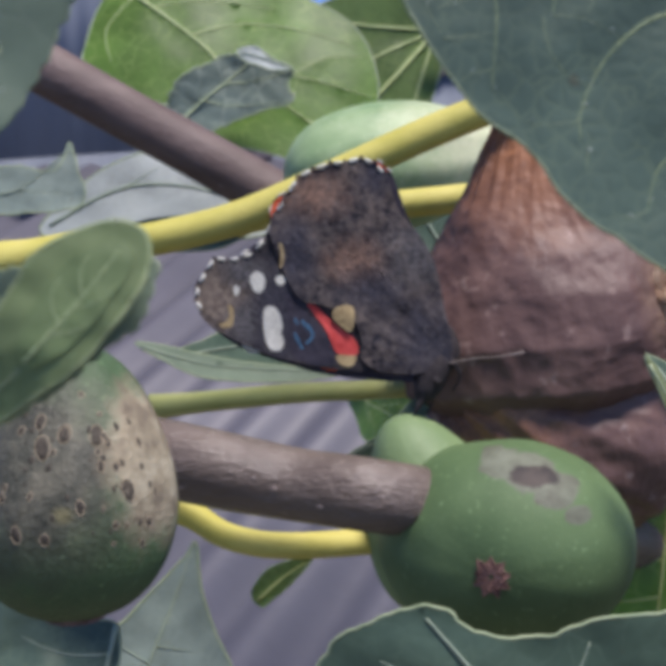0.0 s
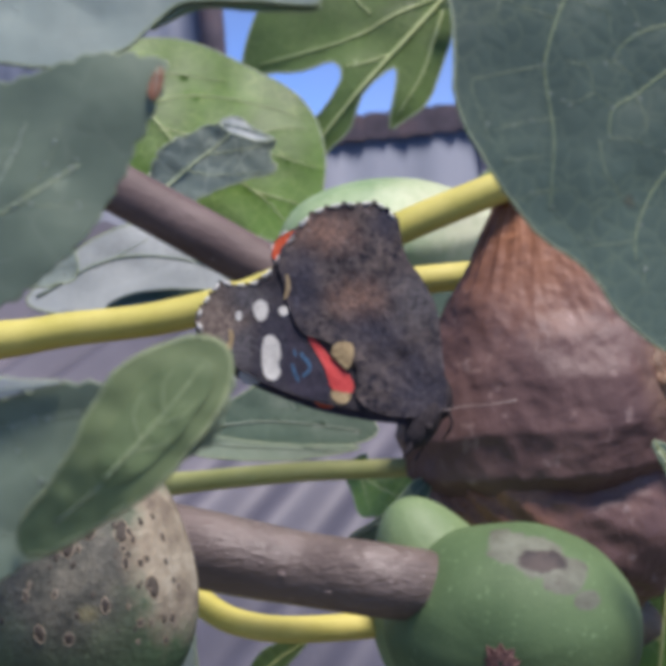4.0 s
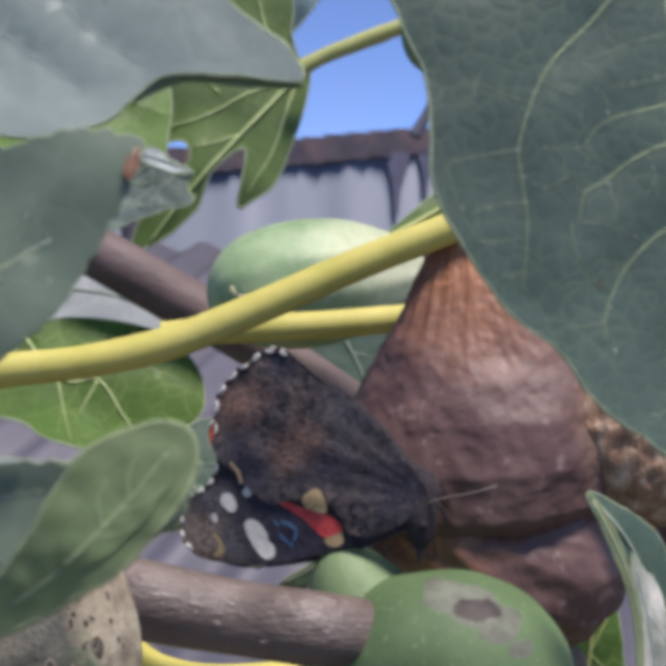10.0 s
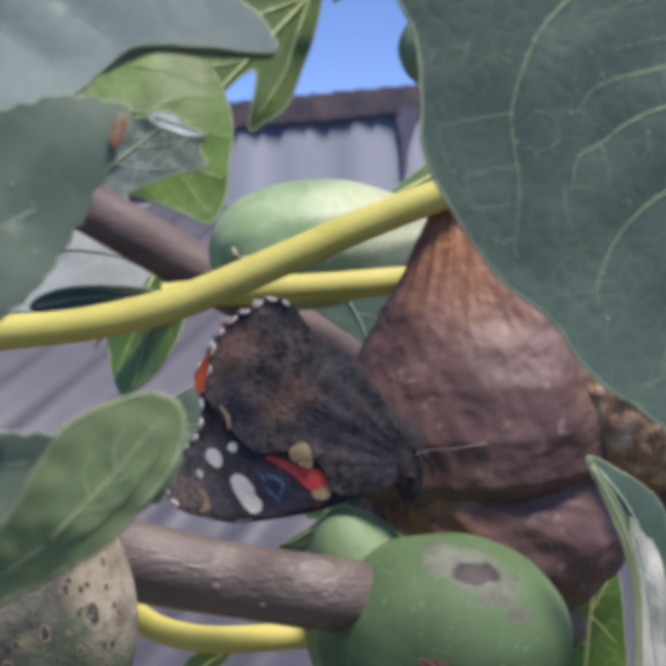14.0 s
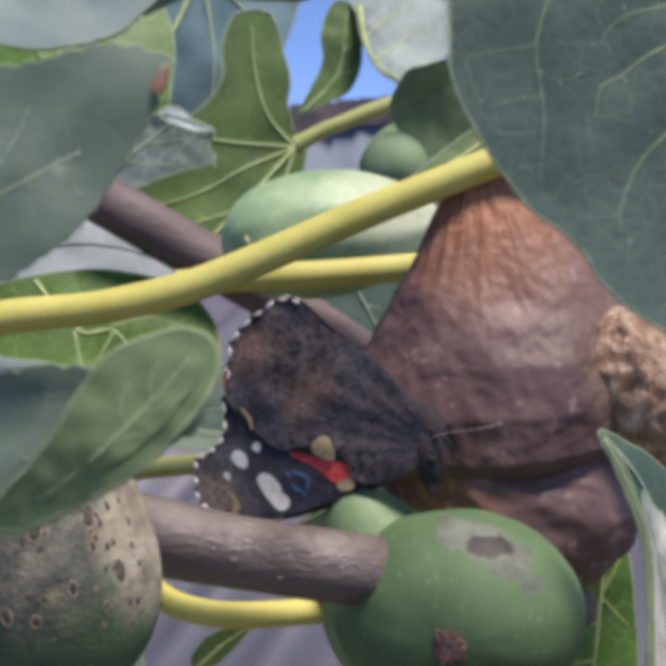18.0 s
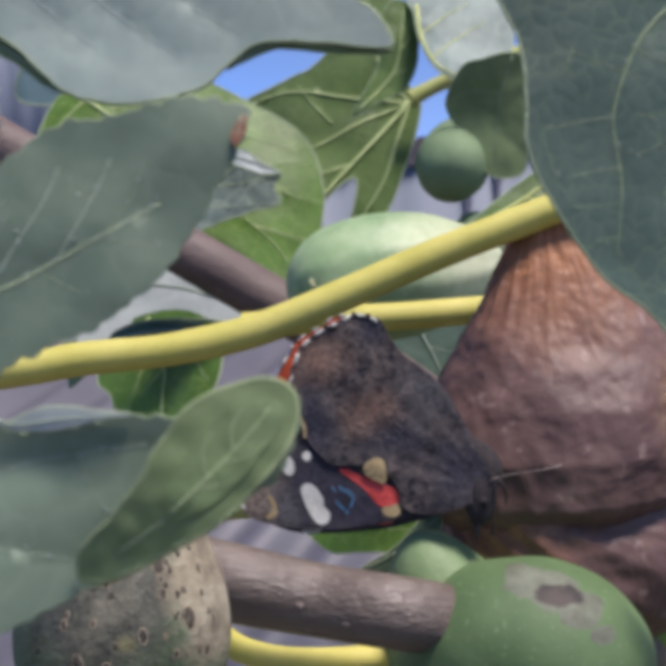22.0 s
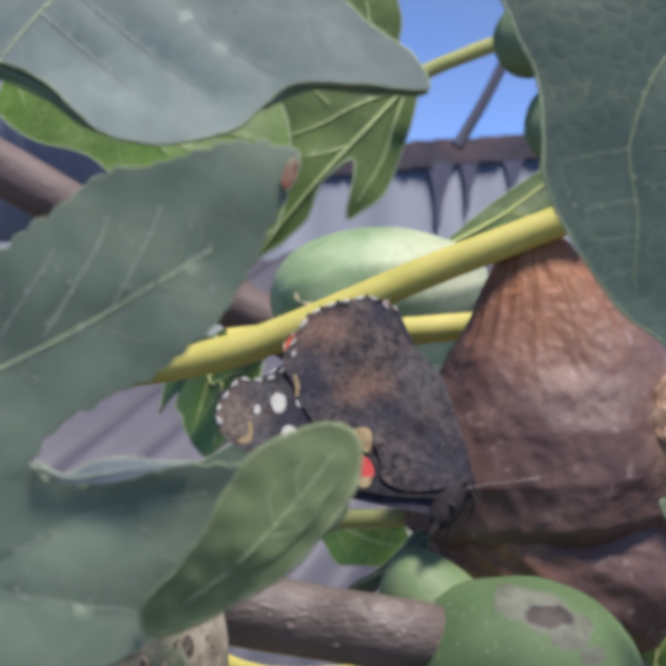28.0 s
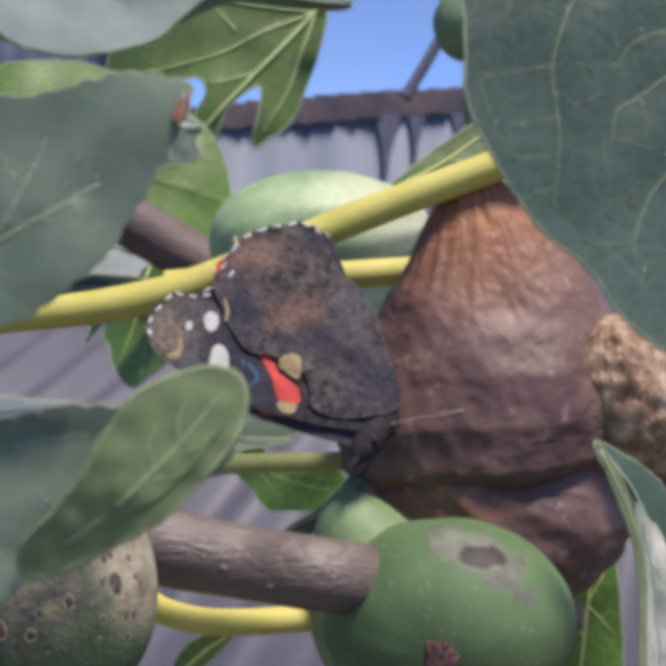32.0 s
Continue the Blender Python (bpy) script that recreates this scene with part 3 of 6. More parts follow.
part("eave_tile", bm, RUST, eave, "", False)

for foot, wide, long in ((at(*(340.5, 3813.5, 543.9)), 1.0, 1.0), (at(*(431.8, 3813.5, 544.3)), 0.7, 0.8), (at(*(569.0, 3813.5, 544.9)), 0.9, 0.6)):
    stain = thing("rust_streak", foot, "dark rusty streak running down the shed wall", "stain", "rust streaks", "structure")
    stain.location.y = 3.6 + (foot.x + 3) * 0.0714 - 0.012
    stain.location.z = 2.11 + 0.1 * foot.x
    part("streak", plate([(x * wide, z * long) for x, z in ((-38, 0), (36, 0), (30, -50), (12, -110), (4, -190), (-9, -180), (-14, -100), (-26, -40))], 0, 3.0), STAIN, stain)

pole = stalk("antenna_pole", "thin grey slanted metal pole above the roof", [(306.3, 2987.0, 464.6), (377.3, 2987.0, 586.2), (438.0, 2987.0, 707.7), (513.9, 2987.0, 859.5)], 14, 12, SHEET, "pole", 0, 0, 8)

# ---- branches and stalks ----
stalk("branch", "smooth purplish-brown fig branch", [(-43.1, 162.4, -28.7), (-22.7, 153.7, -30.5), (-8.7, 153.7, -33.2), (5.9, 153.7, -35.3), (23.8, 174.0, -42.9), (42.8, 195.8, -51.5)], 5.0, 4.1, BARK, "branch", 0.08, 3, 24, dots=26, dot_skin=CORK)
stalk("branch", "purplish-brown fig branch behind the leaves", [(-93.8, 253.8, 48.4), (-76.0, 253.8, 38.0), (-55.3, 253.8, 26.2), (-38.8, 253.8, 16.7), (-22.7, 253.8, 7.4), (-3.2, 253.8, -4.1), (12.8, 253.8, -15.0)], 5.4, 5.0, BARK_MATT, "branch", 0.05, 5, 24, dots=12, dot_skin=CORK)
stalk("leaf_stalk", "thick smooth yellow leaf stalk crossing before the branch", [(-56.5, 176.9, -5.7), (-49.2, 176.9, -5.0), (-41.4, 176.9, -3.9), (-29.3, 176.9, -2.6), (-17.2, 176.9, 0.3), (-5.1, 176.9, 5.1), (7.0, 176.9, 10.4), (19.1, 176.9, 15.2), (31.2, 176.9, 19.8)], 2.45, 2.3, STALK, seed=1)
stalk("leaf_stalk", "slim yellow leaf stalk behind the brown fig", [(-22.0, 205.9, 0.4), (-14.0, 205.9, 1.6), (-5.9, 205.9, 2.0), (6.8, 205.9, 2.7), (20.1, 205.9, 3.8), (32.8, 205.9, 4.3)], 2.25, 2.3, STALK, seed=2)
stalk("leaf_stalk", "flat yellow-green leaf stalk under the butterfly", [(-33.2, 188.5, -28.1), (-22.2, 188.5, -27.1), (-9.4, 188.5, -26.1), (0.8, 188.5, -25.8), (8.8, 188.5, -25.4)], 1.7, 1.4, STALK_GREEN, seed=4)
stalk("leaf_stalk", "curved yellow leaf stalk under the branch", [(-27.2, 162.4, -37.2), (-22.8, 162.4, -39.0), (-17.8, 162.4, -42.0), (-11.2, 162.4, -43.2), (-2.3, 162.4, -42.9), (6.5, 162.4, -42.1)], 1.75, 1.75, STALK, seed=6)

# ---- figs ----
fig("fig", "unripe green fig with a grey scar and a reddish eye", ((18.3, 158.0, -41.6)), (-0.22, -1, -0.1), 27, 16.9, FIG_SCARRED, 0.12, 1, 0.05, tall=0.82)
left_fig = fig("fig", "green fig with a pitted pale brown scab", ((-24.3, 111.6, -24.8)), (0.05, -0.15, -1), 25, 10.6, FIG_SCABBED, 0.25, 2, 0.1)
pit_rng = random.Random(5)
fig_skin = [c for c in left_fig.children if c.name.startswith("skin")][0].data
skin_tree = BVHTree.FromPolygons([v.co for v in fig_skin.vertices], [tuple(p.vertices) for p in fig_skin.polygons])
for k in range(64):
    d = Vector((pit_rng.uniform(-0.25, 1), -pit_rng.uniform(0.3, 1), pit_rng.uniform(-0.3, 0.85))).normalized()
    hit, nrm = skin_tree.ray_cast(d * 0.05, -d)[:2]
    bm = bmesh.new()
    rx = pit_rng.uniform(0.11, 0.27) * (2.1 if k % 6 == 0 else 1)
    rz = rx * pit_rng.uniform(1.1, 1.9)
    u = nrm.cross(Vector((0.3 * pit_rng.uniform(-1, 1), 0, 1))).normalized()
    w = u.cross(nrm)
    for v in bmesh.ops.create_icosphere(bm, subdivisions=2, radius=1)["verts"]:
        c = v.co * (1 + 0.35 * noise.noise(v.co * 1.3 + Vector((k, 0, 0))))
        v.co = hit + (u * c.x * rx + w * c.y * rz + nrm * c.z * 0.05) * MM
    pit = part("pit", bm, PIT, left_fig)
    if k % 2:
        continue
    bm = bmesh.new()
    ring = [hit + (u * math.cos(g * 0.524) * rx * 1.15 + w * math.sin(g * 0.524) * rz * 1.12) * MM for g in range(13)]
    tube(bm, ring, [0.05 * MM] * 13, 6, 0.4, k)
    part("pit_rim", bm, SCAB, pit, "pale raised rim")
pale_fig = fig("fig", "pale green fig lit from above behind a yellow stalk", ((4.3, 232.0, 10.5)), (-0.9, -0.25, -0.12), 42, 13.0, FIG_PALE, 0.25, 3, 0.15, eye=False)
for k in range(7):
    g = k * 0.9
    out = Vector((math.cos(g), -0.9, math.sin(g)))
    start = Vector((-12.0, -11.6, -2.2)) + Vector((out.x, 0, out.z)) * 0.7
    bm = bmesh.new()
    tube(bm, [(start + out * w * (0.8 + 0.3 * math.sin(k * 2.1))) * MM for w in (0, 0.7, 1.4)], [0.55 * MM, 0.45 * MM, 0.1 * MM], 6, 0.2, k)
    part("eye_scale", bm, CREAM if k % 2 else SCAB, pale_fig, "pale dry scale of the fig's eye")
fig("fig", "green fig behind the branch", ((9.6, 163.5, -39.2)), (0.36, 0.1, -0.9), 28.0, 12.4, FIG_LIGHT, 0.5, 4, 0.03)
fig_high = fig("fig", "small green fig hanging before the sky", ((36.3, 319.0, 82.9)), (-0.2, -0.5, -0.8), 23, 10.6, FIG_GREEN, 0.3, 5, 0.03, eye=False)
fig_low = fig("fig", "small dark green fig on a yellow stalk", ((43.3, 319.0, 59.7)), (0.2, -0.5, -0.8), 21, 10, FIG_GREEN, 0.3, 6, 0.03, eye=False)
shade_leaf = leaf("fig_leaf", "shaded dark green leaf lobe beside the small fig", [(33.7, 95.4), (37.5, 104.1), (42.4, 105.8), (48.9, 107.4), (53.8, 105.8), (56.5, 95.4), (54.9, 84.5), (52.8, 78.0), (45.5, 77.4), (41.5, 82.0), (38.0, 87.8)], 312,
     [[(50.0, 106.5), (47.5, 98.0), (46.5, 89.0), (46.0, 79.5)], [(47.5, 98.0), (41.0, 98.5), (36.0, 97.0)], [(46.5, 89.0), (51.0, 86.5), (54.0, 83.5)]], LEAF_MID, VEIN_FINE, (0.1, -0.2), (0.3, -0.2), 1.2, 31, 0.2, 0.25)
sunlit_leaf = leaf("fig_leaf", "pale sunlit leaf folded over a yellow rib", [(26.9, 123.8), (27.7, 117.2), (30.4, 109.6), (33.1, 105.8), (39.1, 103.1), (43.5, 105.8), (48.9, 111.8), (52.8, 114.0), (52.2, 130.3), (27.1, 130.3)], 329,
     [[(27.6, 127.0), (28.4, 117.5), (31.0, 109.9), (35.0, 105.8), (39.6, 103.9)], [(31.0, 109.9), (38.0, 116.0), (46.0, 122.0)], [(28.4, 117.5), (35.0, 123.0), (42.0, 128.0)]], LEAF_GREY, VEIN_YELLOW, (0.1, 0.7), (0.2, 0.2), 1.5, 32, 0.25, 0.5)
lobe_tip = leaf("fig_leaf", "narrow green leaf lobe beside the leaf stalk", [(10.5, 96.5), (17.0, 100.0), (24.0, 103.5), (27.5, 110.0), (28.2, 118.0), (27.6, 126.5), (21.0, 128.7), (17.2, 120.0), (17.6, 112.0), (14.0, 104.0)], 336,
     [[(11.5, 97.6), (18.0, 104.0), (22.4, 111.0), (24.2, 126.0)], [(20.6, 108.0), (25.6, 109.5)], [(22.9, 114.5), (26.6, 119.0)]], LEAF_GREEN, VEIN_OLIVE, (0.1, 0.1), (0.2, 0.1), 1.0, 33, 0.2, 0.35)
fig_stem = stalk("fig_stalk", "short yellow fig stalk", [(42.9, 326.2, 53.3), (41.8, 326.2, 46.7), (40.8, 326.2, 37.9), (39.8, 326.2, 24.8)], 2.2, 2.0, STALK, "fig stalk", 0.05, 8)

brown = thing("rotten_fig", at(*(26.3, 181.2, -6.0)), "large shrivelled rotten brown fig with wrinkled skin", "fig")


def wrinkle(th, ph, p):
    """Skin of the shrunken fig: grooves down the neck, a loose net of creases over the belly."""
    bend = noise.noise(p * 0.09) * 0.7
    q = Vector((p.x * 0.34 + p.z * 0.16, p.y * 0.34, p.z * 0.21 + bend))
    net = 1 - 2 * abs(noise.noise(q + Vector((4, 1, 2))))
    fine = 1 - 2 * abs(noise.noise(q * 3.4 + Vector((1, 7, 2))))
    lump = noise.noise(p * 0.22 + Vector((9, 2, 5)))
    neck = min(1.0, max(0.0, (p.z - 1) / 12))
    turn = Vector((math.cos(ph) * 4.5, math.sin(ph) * 4.5, p.z * 0.05 + bend * 0.5))
    groove = 1 - 2 * abs(noise.noise(turn))
    rib = 1 - 2 * abs(noise.noise(turn * 2.3))
    belly = 1 - 0.75 * neck
    return (0.24 * net + 0.19 * fine + 0.42 * lump) * belly + neck * (0.46 * groove + 0.24 * rib + 0.12 * fine) + 3.0 * max(0.0, (0.85 * p.x + 0.5 * p.z) / max(p.length, 0.1)) ** 3 + 1.3 * noise.noise(p * 0.08)


def folds(th, ph, p):
    """Slack folds fanning out from the crease."""
    fan = math.atan2(p.x + 26, 14 - p.z)
    slack = 1 - 2 * abs(noise.noise(Vector((fan * 7, p.y * 0.12, p.length * 0.05))))
    small = 1 - 2 * abs(noise.noise(Vector((fan * 15, p.y * 0.2, p.length * 0.12 + 4))))
    return 0.8 * slack + 0.3 * small + 0.3 * noise.noise(p * 0.5) + 1.2 * noise.noise(p * 0.1)


bm = bmesh.new()
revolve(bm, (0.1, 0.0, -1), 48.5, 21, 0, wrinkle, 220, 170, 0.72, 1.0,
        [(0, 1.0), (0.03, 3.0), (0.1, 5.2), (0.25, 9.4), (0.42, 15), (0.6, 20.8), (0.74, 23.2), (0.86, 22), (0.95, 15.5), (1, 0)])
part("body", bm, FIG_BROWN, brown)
bm = bmesh.new()
revolve(bm, (0.12, 0.1, -1), 30, 20, 0.0, folds, 180, 100, 0.78)
low_part = part("burst_end", bm, FIG_ROT, brown, "dark folded burst end of the fig")
low_part.location = Vector((2.5, 1.2, -24.5)) * MM

bm = bmesh.new()
revolve(bm, (0.6, 0.0, -0.8), 24, 10.0, 0.0, lambda th, ph, p: 0.55 * (1 - 2 * abs(noise.noise(p * 0.35))) + 0.3 * noise.noise(p * 1.1), 90, 60)
shoulder = part("shoulder", bm, FIG_GOLD, brown, "golden rough shoulder of the fig")
shoulder.location = at(*(46.6, 175.5, -14.6)) - brown.location
old_fig = thing("rotten_fig", at(*(63.0, 197.2, -27.6)), "dark brown withered fig beside the large one", "fig")
bm = bmesh.new()
revolve(bm, (0.1, -0.3, -1), 21, 8.0, 0.2, folds, 90, 60)
part("body", bm, FIG_OLD, old_fig)
bm = bmesh.new()
revolve(bm, (0.1, -0.1, -1), 6, 2.2, 0.0, lambda th, ph, p: 0.3 * noise.noise(p * 0.6), 24, 18)
neck = part("neck", bm, FIG_BROWN, old_fig, "wrinkled brown neck")
neck.location = Vector((-0.6, 2.0, 11.0)) * MM

# ---- leaves ----
leaf_a = leaf("fig_leaf", "large dull blue-green fig leaf hanging in front", [(4.2, 23.3), (4.5, 19.4), (5.9, 16.1), (6.2, 12.8), (6.2, 10.0), (7.2, 7.5), (8.4, 5.6), (10.5, 2.7), (13.1, 0.8), (15.2, -2.1), (17.6, -4.0), (19.9, -5.6), (22.8, -7.8), (25.9, -10.4), (29.3, -10.7), (30.5, -3.6), (31.0, 5.8), (30.0, 15.3), (27.1, 23.5), (12.9, 26.9)], 69.6,
     [[(19.8, 24.8), (20.0, 20.0), (20.3, 17.6), (20.6, 14.5), (20.9, 11.3), (21.1, 8.0), (21.6, 5.6), (22.4, 2.7), (23.1, 0.1), (23.8, -2.3), (24.2, -4.5), (24.5, -6.8), (25.2, -9.9)], [(19.5, 24.4), (15.9, 19.7), (13.7, 17.5), (12.6, 16.1), (11.7, 14.1), (11.2, 12.4), (11.1, 11.7), (11.2, 10.5), (11.5, 8.1), (11.4, 6.0), (11.2, 3.8)], [(20.6, 12.4), (19.2, 12.1), (17.6, 11.3), (16.1, 10.2), (14.9, 9.5), (14.6, 8.6), (14.5, 7.8)], [(21.0, 7.9), (19.7, 7.5), (18.3, 6.5), (17.2, 5.3), (16.4, 3.9), (15.9, 2.4), (15.9, 1.0)], [(20.8, 13.0), (22.1, 12.4), (23.6, 11.3), (25.2, 9.9), (27.0, 8.0)], [(22.0, 4.1), (23.6, 3.5), (25.2, 2.7), (26.9, 1.3)], [(22.6, 0.9), (21.4, 0.7), (20.2, -0.3), (19.7, -1.4), (19.5, -2.6)], [(20.3, 14.7), (18.5, 14.2), (16.6, 13.7), (15.5, 13.0), (14.9, 12.1)], [(23.8, -2.3), (25.2, -2.8), (26.9, -4.0)]],
     LEAF_BLUE, VEIN_MOSS, (0.1, 0.1), (0.2, 0.1), 1.2, 1, vein_r=0.17, pucker=0.3, specks=0.25, midrib_skin=VEIN_PALE, fine=[[(11.7, 14.4), (10.1, 15.0), (8.8, 15.5), (8.5, 16.1)], [(8.8, 15.5), (8.5, 14.7)], [(11.1, 11.8), (9.2, 11.5), (8.0, 11.2), (7.1, 10.9), (7.4, 9.5), (8.0, 7.9), (8.7, 6.6)], [(14.9, 12.1), (14.4, 11.9)], [(14.9, 12.1), (15.5, 11.6), (16.4, 10.9)], [(12.3, 12.0), (13.5, 11.6), (13.8, 10.3), (14.9, 9.5)], [(13.8, 10.3), (12.8, 9.8), (11.6, 9.9)], [(14.5, 7.8), (16.1, 7.6), (18.3, 6.5)], [(16.1, 10.2), (16.5, 9.1), (16.6, 8.3), (16.1, 7.7)], [(14.0, 7.7), (14.2, 6.2), (15.2, 4.6), (16.4, 4.1)], [(12.5, 15.7), (13.5, 15.2), (14.7, 14.6), (14.7, 13.4), (15.2, 12.6)], [(16.4, 13.7), (16.1, 14.8), (15.6, 15.4)], [(20.3, 16.3), (18.3, 15.8), (16.4, 15.5), (15.2, 16.8)], [(11.6, 8.9), (9.9, 8.7), (8.2, 8.2)], [(8.7, 6.6), (9.9, 6.7), (11.5, 6.9)], [(21.4, 7.0), (23.1, 6.8)], [(18.8, 11.0), (18.8, 9.9), (18.0, 9.1)], [(20.5, 14.5), (22.2, 14.4), (23.6, 14.3), (26.0, 13.8)], [(19.9, 18.6), (17.6, 18.0), (15.2, 16.8)], [(11.2, 5.0), (9.9, 4.6), (9.2, 4.1)], [(15.9, 2.2), (14.4, 2.0), (13.0, 2.2), (11.3, 4.1)], [(19.5, -2.6), (18.5, -3.0), (17.3, -2.8)], [(16.4, 0.8), (16.1, -0.7)], [(22.1, 12.4), (22.6, 10.4), (23.1, 8.9), (25.2, 8.5)], [(23.6, 3.5), (23.6, 1.3), (25.0, -0.2)]])
leaf_b = leaf("fig_leaf", "broad blue-green fig leaf with deep rounded lobes", [(-28.2, 3.0), (-24.8, 4.5), (-22.7, 5.5), (-20.0, 7.8), (-18.2, 8.9), (-15.3, 9.5), (-12.4, 10.2), (-10.4, 10.3), (-9.1, 10.2), (-9.3, 8.7), (-10.3, 6.4), (-12.3, 2.6), (-15.2, -0.5), (-18.5, -2.2), (-20.5, -3.3), (-21.6, -5.1), (-20.7, -6.0), (-18.4, -6.1), (-15.9, -5.7), (-13.9, -5.4), (-11.4, -5.3), (-9.2, -4.4), (-7.2, -4.4), (-6.2, -5.5), (-6.8, -7.8), (-8.6, -9.2), (-11.8, -11.5), (-15.9, -13.6), (-22.4, -16.5), (-30.8, -17.7), (-35.6, -11.7), (-34.2, -2.3)], 60,
     [[(-34.2, -6.4), (-26.8, -2.2), (-22.6, -0.3), (-18.9, 1.6), (-16.0, 3.3), (-13.2, 5.1)], [(-34.2, -6.4), (-29.9, -9.0), (-26.7, -10.2), (-22.5, -11.3), (-16.7, -12.4)], [(-24.9, -1.3), (-23.1, 1.4), (-21.9, 3.2), (-20.8, 5.1)], [(-21.4, 0.6), (-19.8, 3.3), (-18.8, 5.1), (-18.2, 6.8)], [(-18.1, 2.0), (-16.5, 5.1), (-15.7, 7.2)], [(-24.6, -11.0), (-20.5, -8.2), (-16.8, -7.2), (-13.5, -6.7)], [(-28.1, -3.0), (-25.6, 0.3), (-23.3, 3.0)]],
     LEAF_DUSTY, None, (0.05, 0.1), (0.15, 0.1), 1.2, 2, 0.07, 0.14, steps=12, jag=0.28, pucker=0.35, teeth=(1.1, 0.2), specks=1.6, midrib_skin=VEIN_PALE, fine=[[(-26.8, -2.2), (-25.5, -3.6), (-24.7, -4.8)], [(-22.6, -0.3), (-21.4, -1.3), (-19.9, -1.7)], [(-18.9, 1.6), (-17.7, 1.0), (-16.4, 0.4)], [(-20.5, -8.2), (-21.5, -7.2), (-21.9, -6.4)], [(-16.8, -7.2), (-15.9, -9.2), (-15.1, -10.2)], [(-23.1, 1.4), (-24.4, 1.8), (-25.0, 3.0)], [(-19.8, 3.3), (-20.6, 3.9)], [(-16.5, 5.1), (-17.3, 5.5), (-17.7, 6.4)], [(-22.5, -11.3), (-21.7, -9.7), (-20.5, -8.2)], [(-16.0, 3.3), (-14.4, 3.1), (-13.2, 3.3)], [(-16.0, 3.3), (-14.6, 5.1), (-14.0, 7.2)], [(-29.9, -5.3), (-28.1, -3.0)], [(-30.9, -8.5), (-28.8, -11.5), (-26.6, -13.5)]])
leaf_c = leaf("fig_leaf", "pale grey-green fig leaf with a pointed lobe", [(-33.1, 19.9), (-29.5, 18.5), (-25.5, 17.2), (-21.7, 15.7), (-19.6, 13.9), (-17.7, 12.4), (-14.4, 11.8), (-10.8, 12.7), (-9.2, 14.0), (-7.4, 15.4), (-3.9, 15.3), (-0.2, 15.1), (-0.9, 16.9), (-2.8, 18.4), (-4.9, 20.5), (-7.2, 24.4), (-13.2, 29.8), (-25.0, 31.6), (-34.4, 26.5)], 69,
     [[(-16.4, 25.9), (-19.7, 21.5), (-21.5, 19.4), (-23.5, 16.9), (-24.7, 14.7)], [(-16.4, 25.9), (-14.5, 21.2), (-11.7, 17.9), (-8.5, 15.9)], [(-20.1, 20.8), (-15.4, 17.0), (-11.7, 14.5)], [(-21.7, 19.4), (-18.9, 17.0), (-16.3, 14.9)]],
     LEAF_GREY, RIM_GREY, (0.0, 0.25), (0.1, 0.1), 0.9, 3, 0.13, 0.16, midrib_skin=VEIN_LIME, pucker=0.3)
curl_lobe = leaf("leaf_curl", "rolled green tip of a fig leaf lobe", [(-7.7, -3.4), (-6.6, -3.8), (-6.1, -5.0), (-6.6, -6.6), (-8.1, -8.5), (-9.9, -10.2), (-11.7, -11.3), (-13.7, -12.5), (-16.2, -13.3), (-16.2, -11.6), (-14.6, -10.0), (-13.3, -8.2), (-12.3, -6.3), (-11.0, -4.6), (-9.2, -3.7)], 57.2,
     [[(-14.5, -11.7), (-12.0, -9.8), (-10.0, -7.7), (-8.1, -5.6), (-7.2, -4.4)]], LEAF_MID, VEIN_FINE, (0, 0), (0.5, 0.3), 0.5, 4, 0.16, 0.09, rim_skin=RIM_DOWNY, pucker=0.2)
curl_face = leaf("leaf_fold", "darker inner face of the rolled lobe", [(-7.3, -4.4), (-6.8, -5.1), (-7.3, -6.3), (-8.5, -7.8), (-9.9, -9.1), (-11.5, -9.9), (-12.1, -9.7), (-12.0, -8.5), (-11.1, -6.8), (-10.0, -5.5), (-8.7, -4.6)], 57.2,
     [[(-11.8, -9.6), (-10.1, -7.9), (-8.5, -6.1), (-7.4, -4.7)], [(-10.1, -7.9), (-10.4, -6.7), (-10.0, -5.8)], [(-9.0, -6.8), (-9.1, -5.6), (-8.7, -4.8)], [(-10.7, -8.4), (-9.4, -8.2), (-8.8, -7.9)], [(-9.4, -7.2), (-8.3, -6.9), (-7.5, -6.2)]], LEAF_FACE, VEIN_MOSS, (0, 0), (0, 0), 0.2, 44, 0, 0.11, on=curl_lobe, off=-0.12)
scorch = leaf("leaf_fold", "scorched red-brown tip of the broad leaf", [(-9.5, 9.4), (-9.1, 9.6), (-9.1, 8.9), (-9.3, 8.3), (-9.6, 8.0), (-9.8, 8.4)], 61.2, [[(-9.3, 9.5), (-9.5, 8.2)]], SCORCH, VEIN, (0, 0), (0, 0), 0.1, 34, 0.05, 0.06, on=leaf_b, off=-0.3)
sinus = leaf("leaf_fold", "pale curled margin in the bay between the lobes", [(-21.5, -5.0), (-20.5, -5.9), (-18.3, -6.1), (-15.8, -5.6), (-14.2, -5.3), (-15.4, -5.1), (-17.5, -4.9), (-18.9, -5.2), (-20.1, -5.7), (-20.8, -5.4)], 61.4, [[(-21.2, -5.3), (-19.7, -5.8), (-17.3, -5.5), (-14.6, -5.3)]], LEAF_PALE, VEIN, (0, 0), (0, 0), 0.2, 31, 0.08, 0.1, on=leaf_b, off=-0.4)
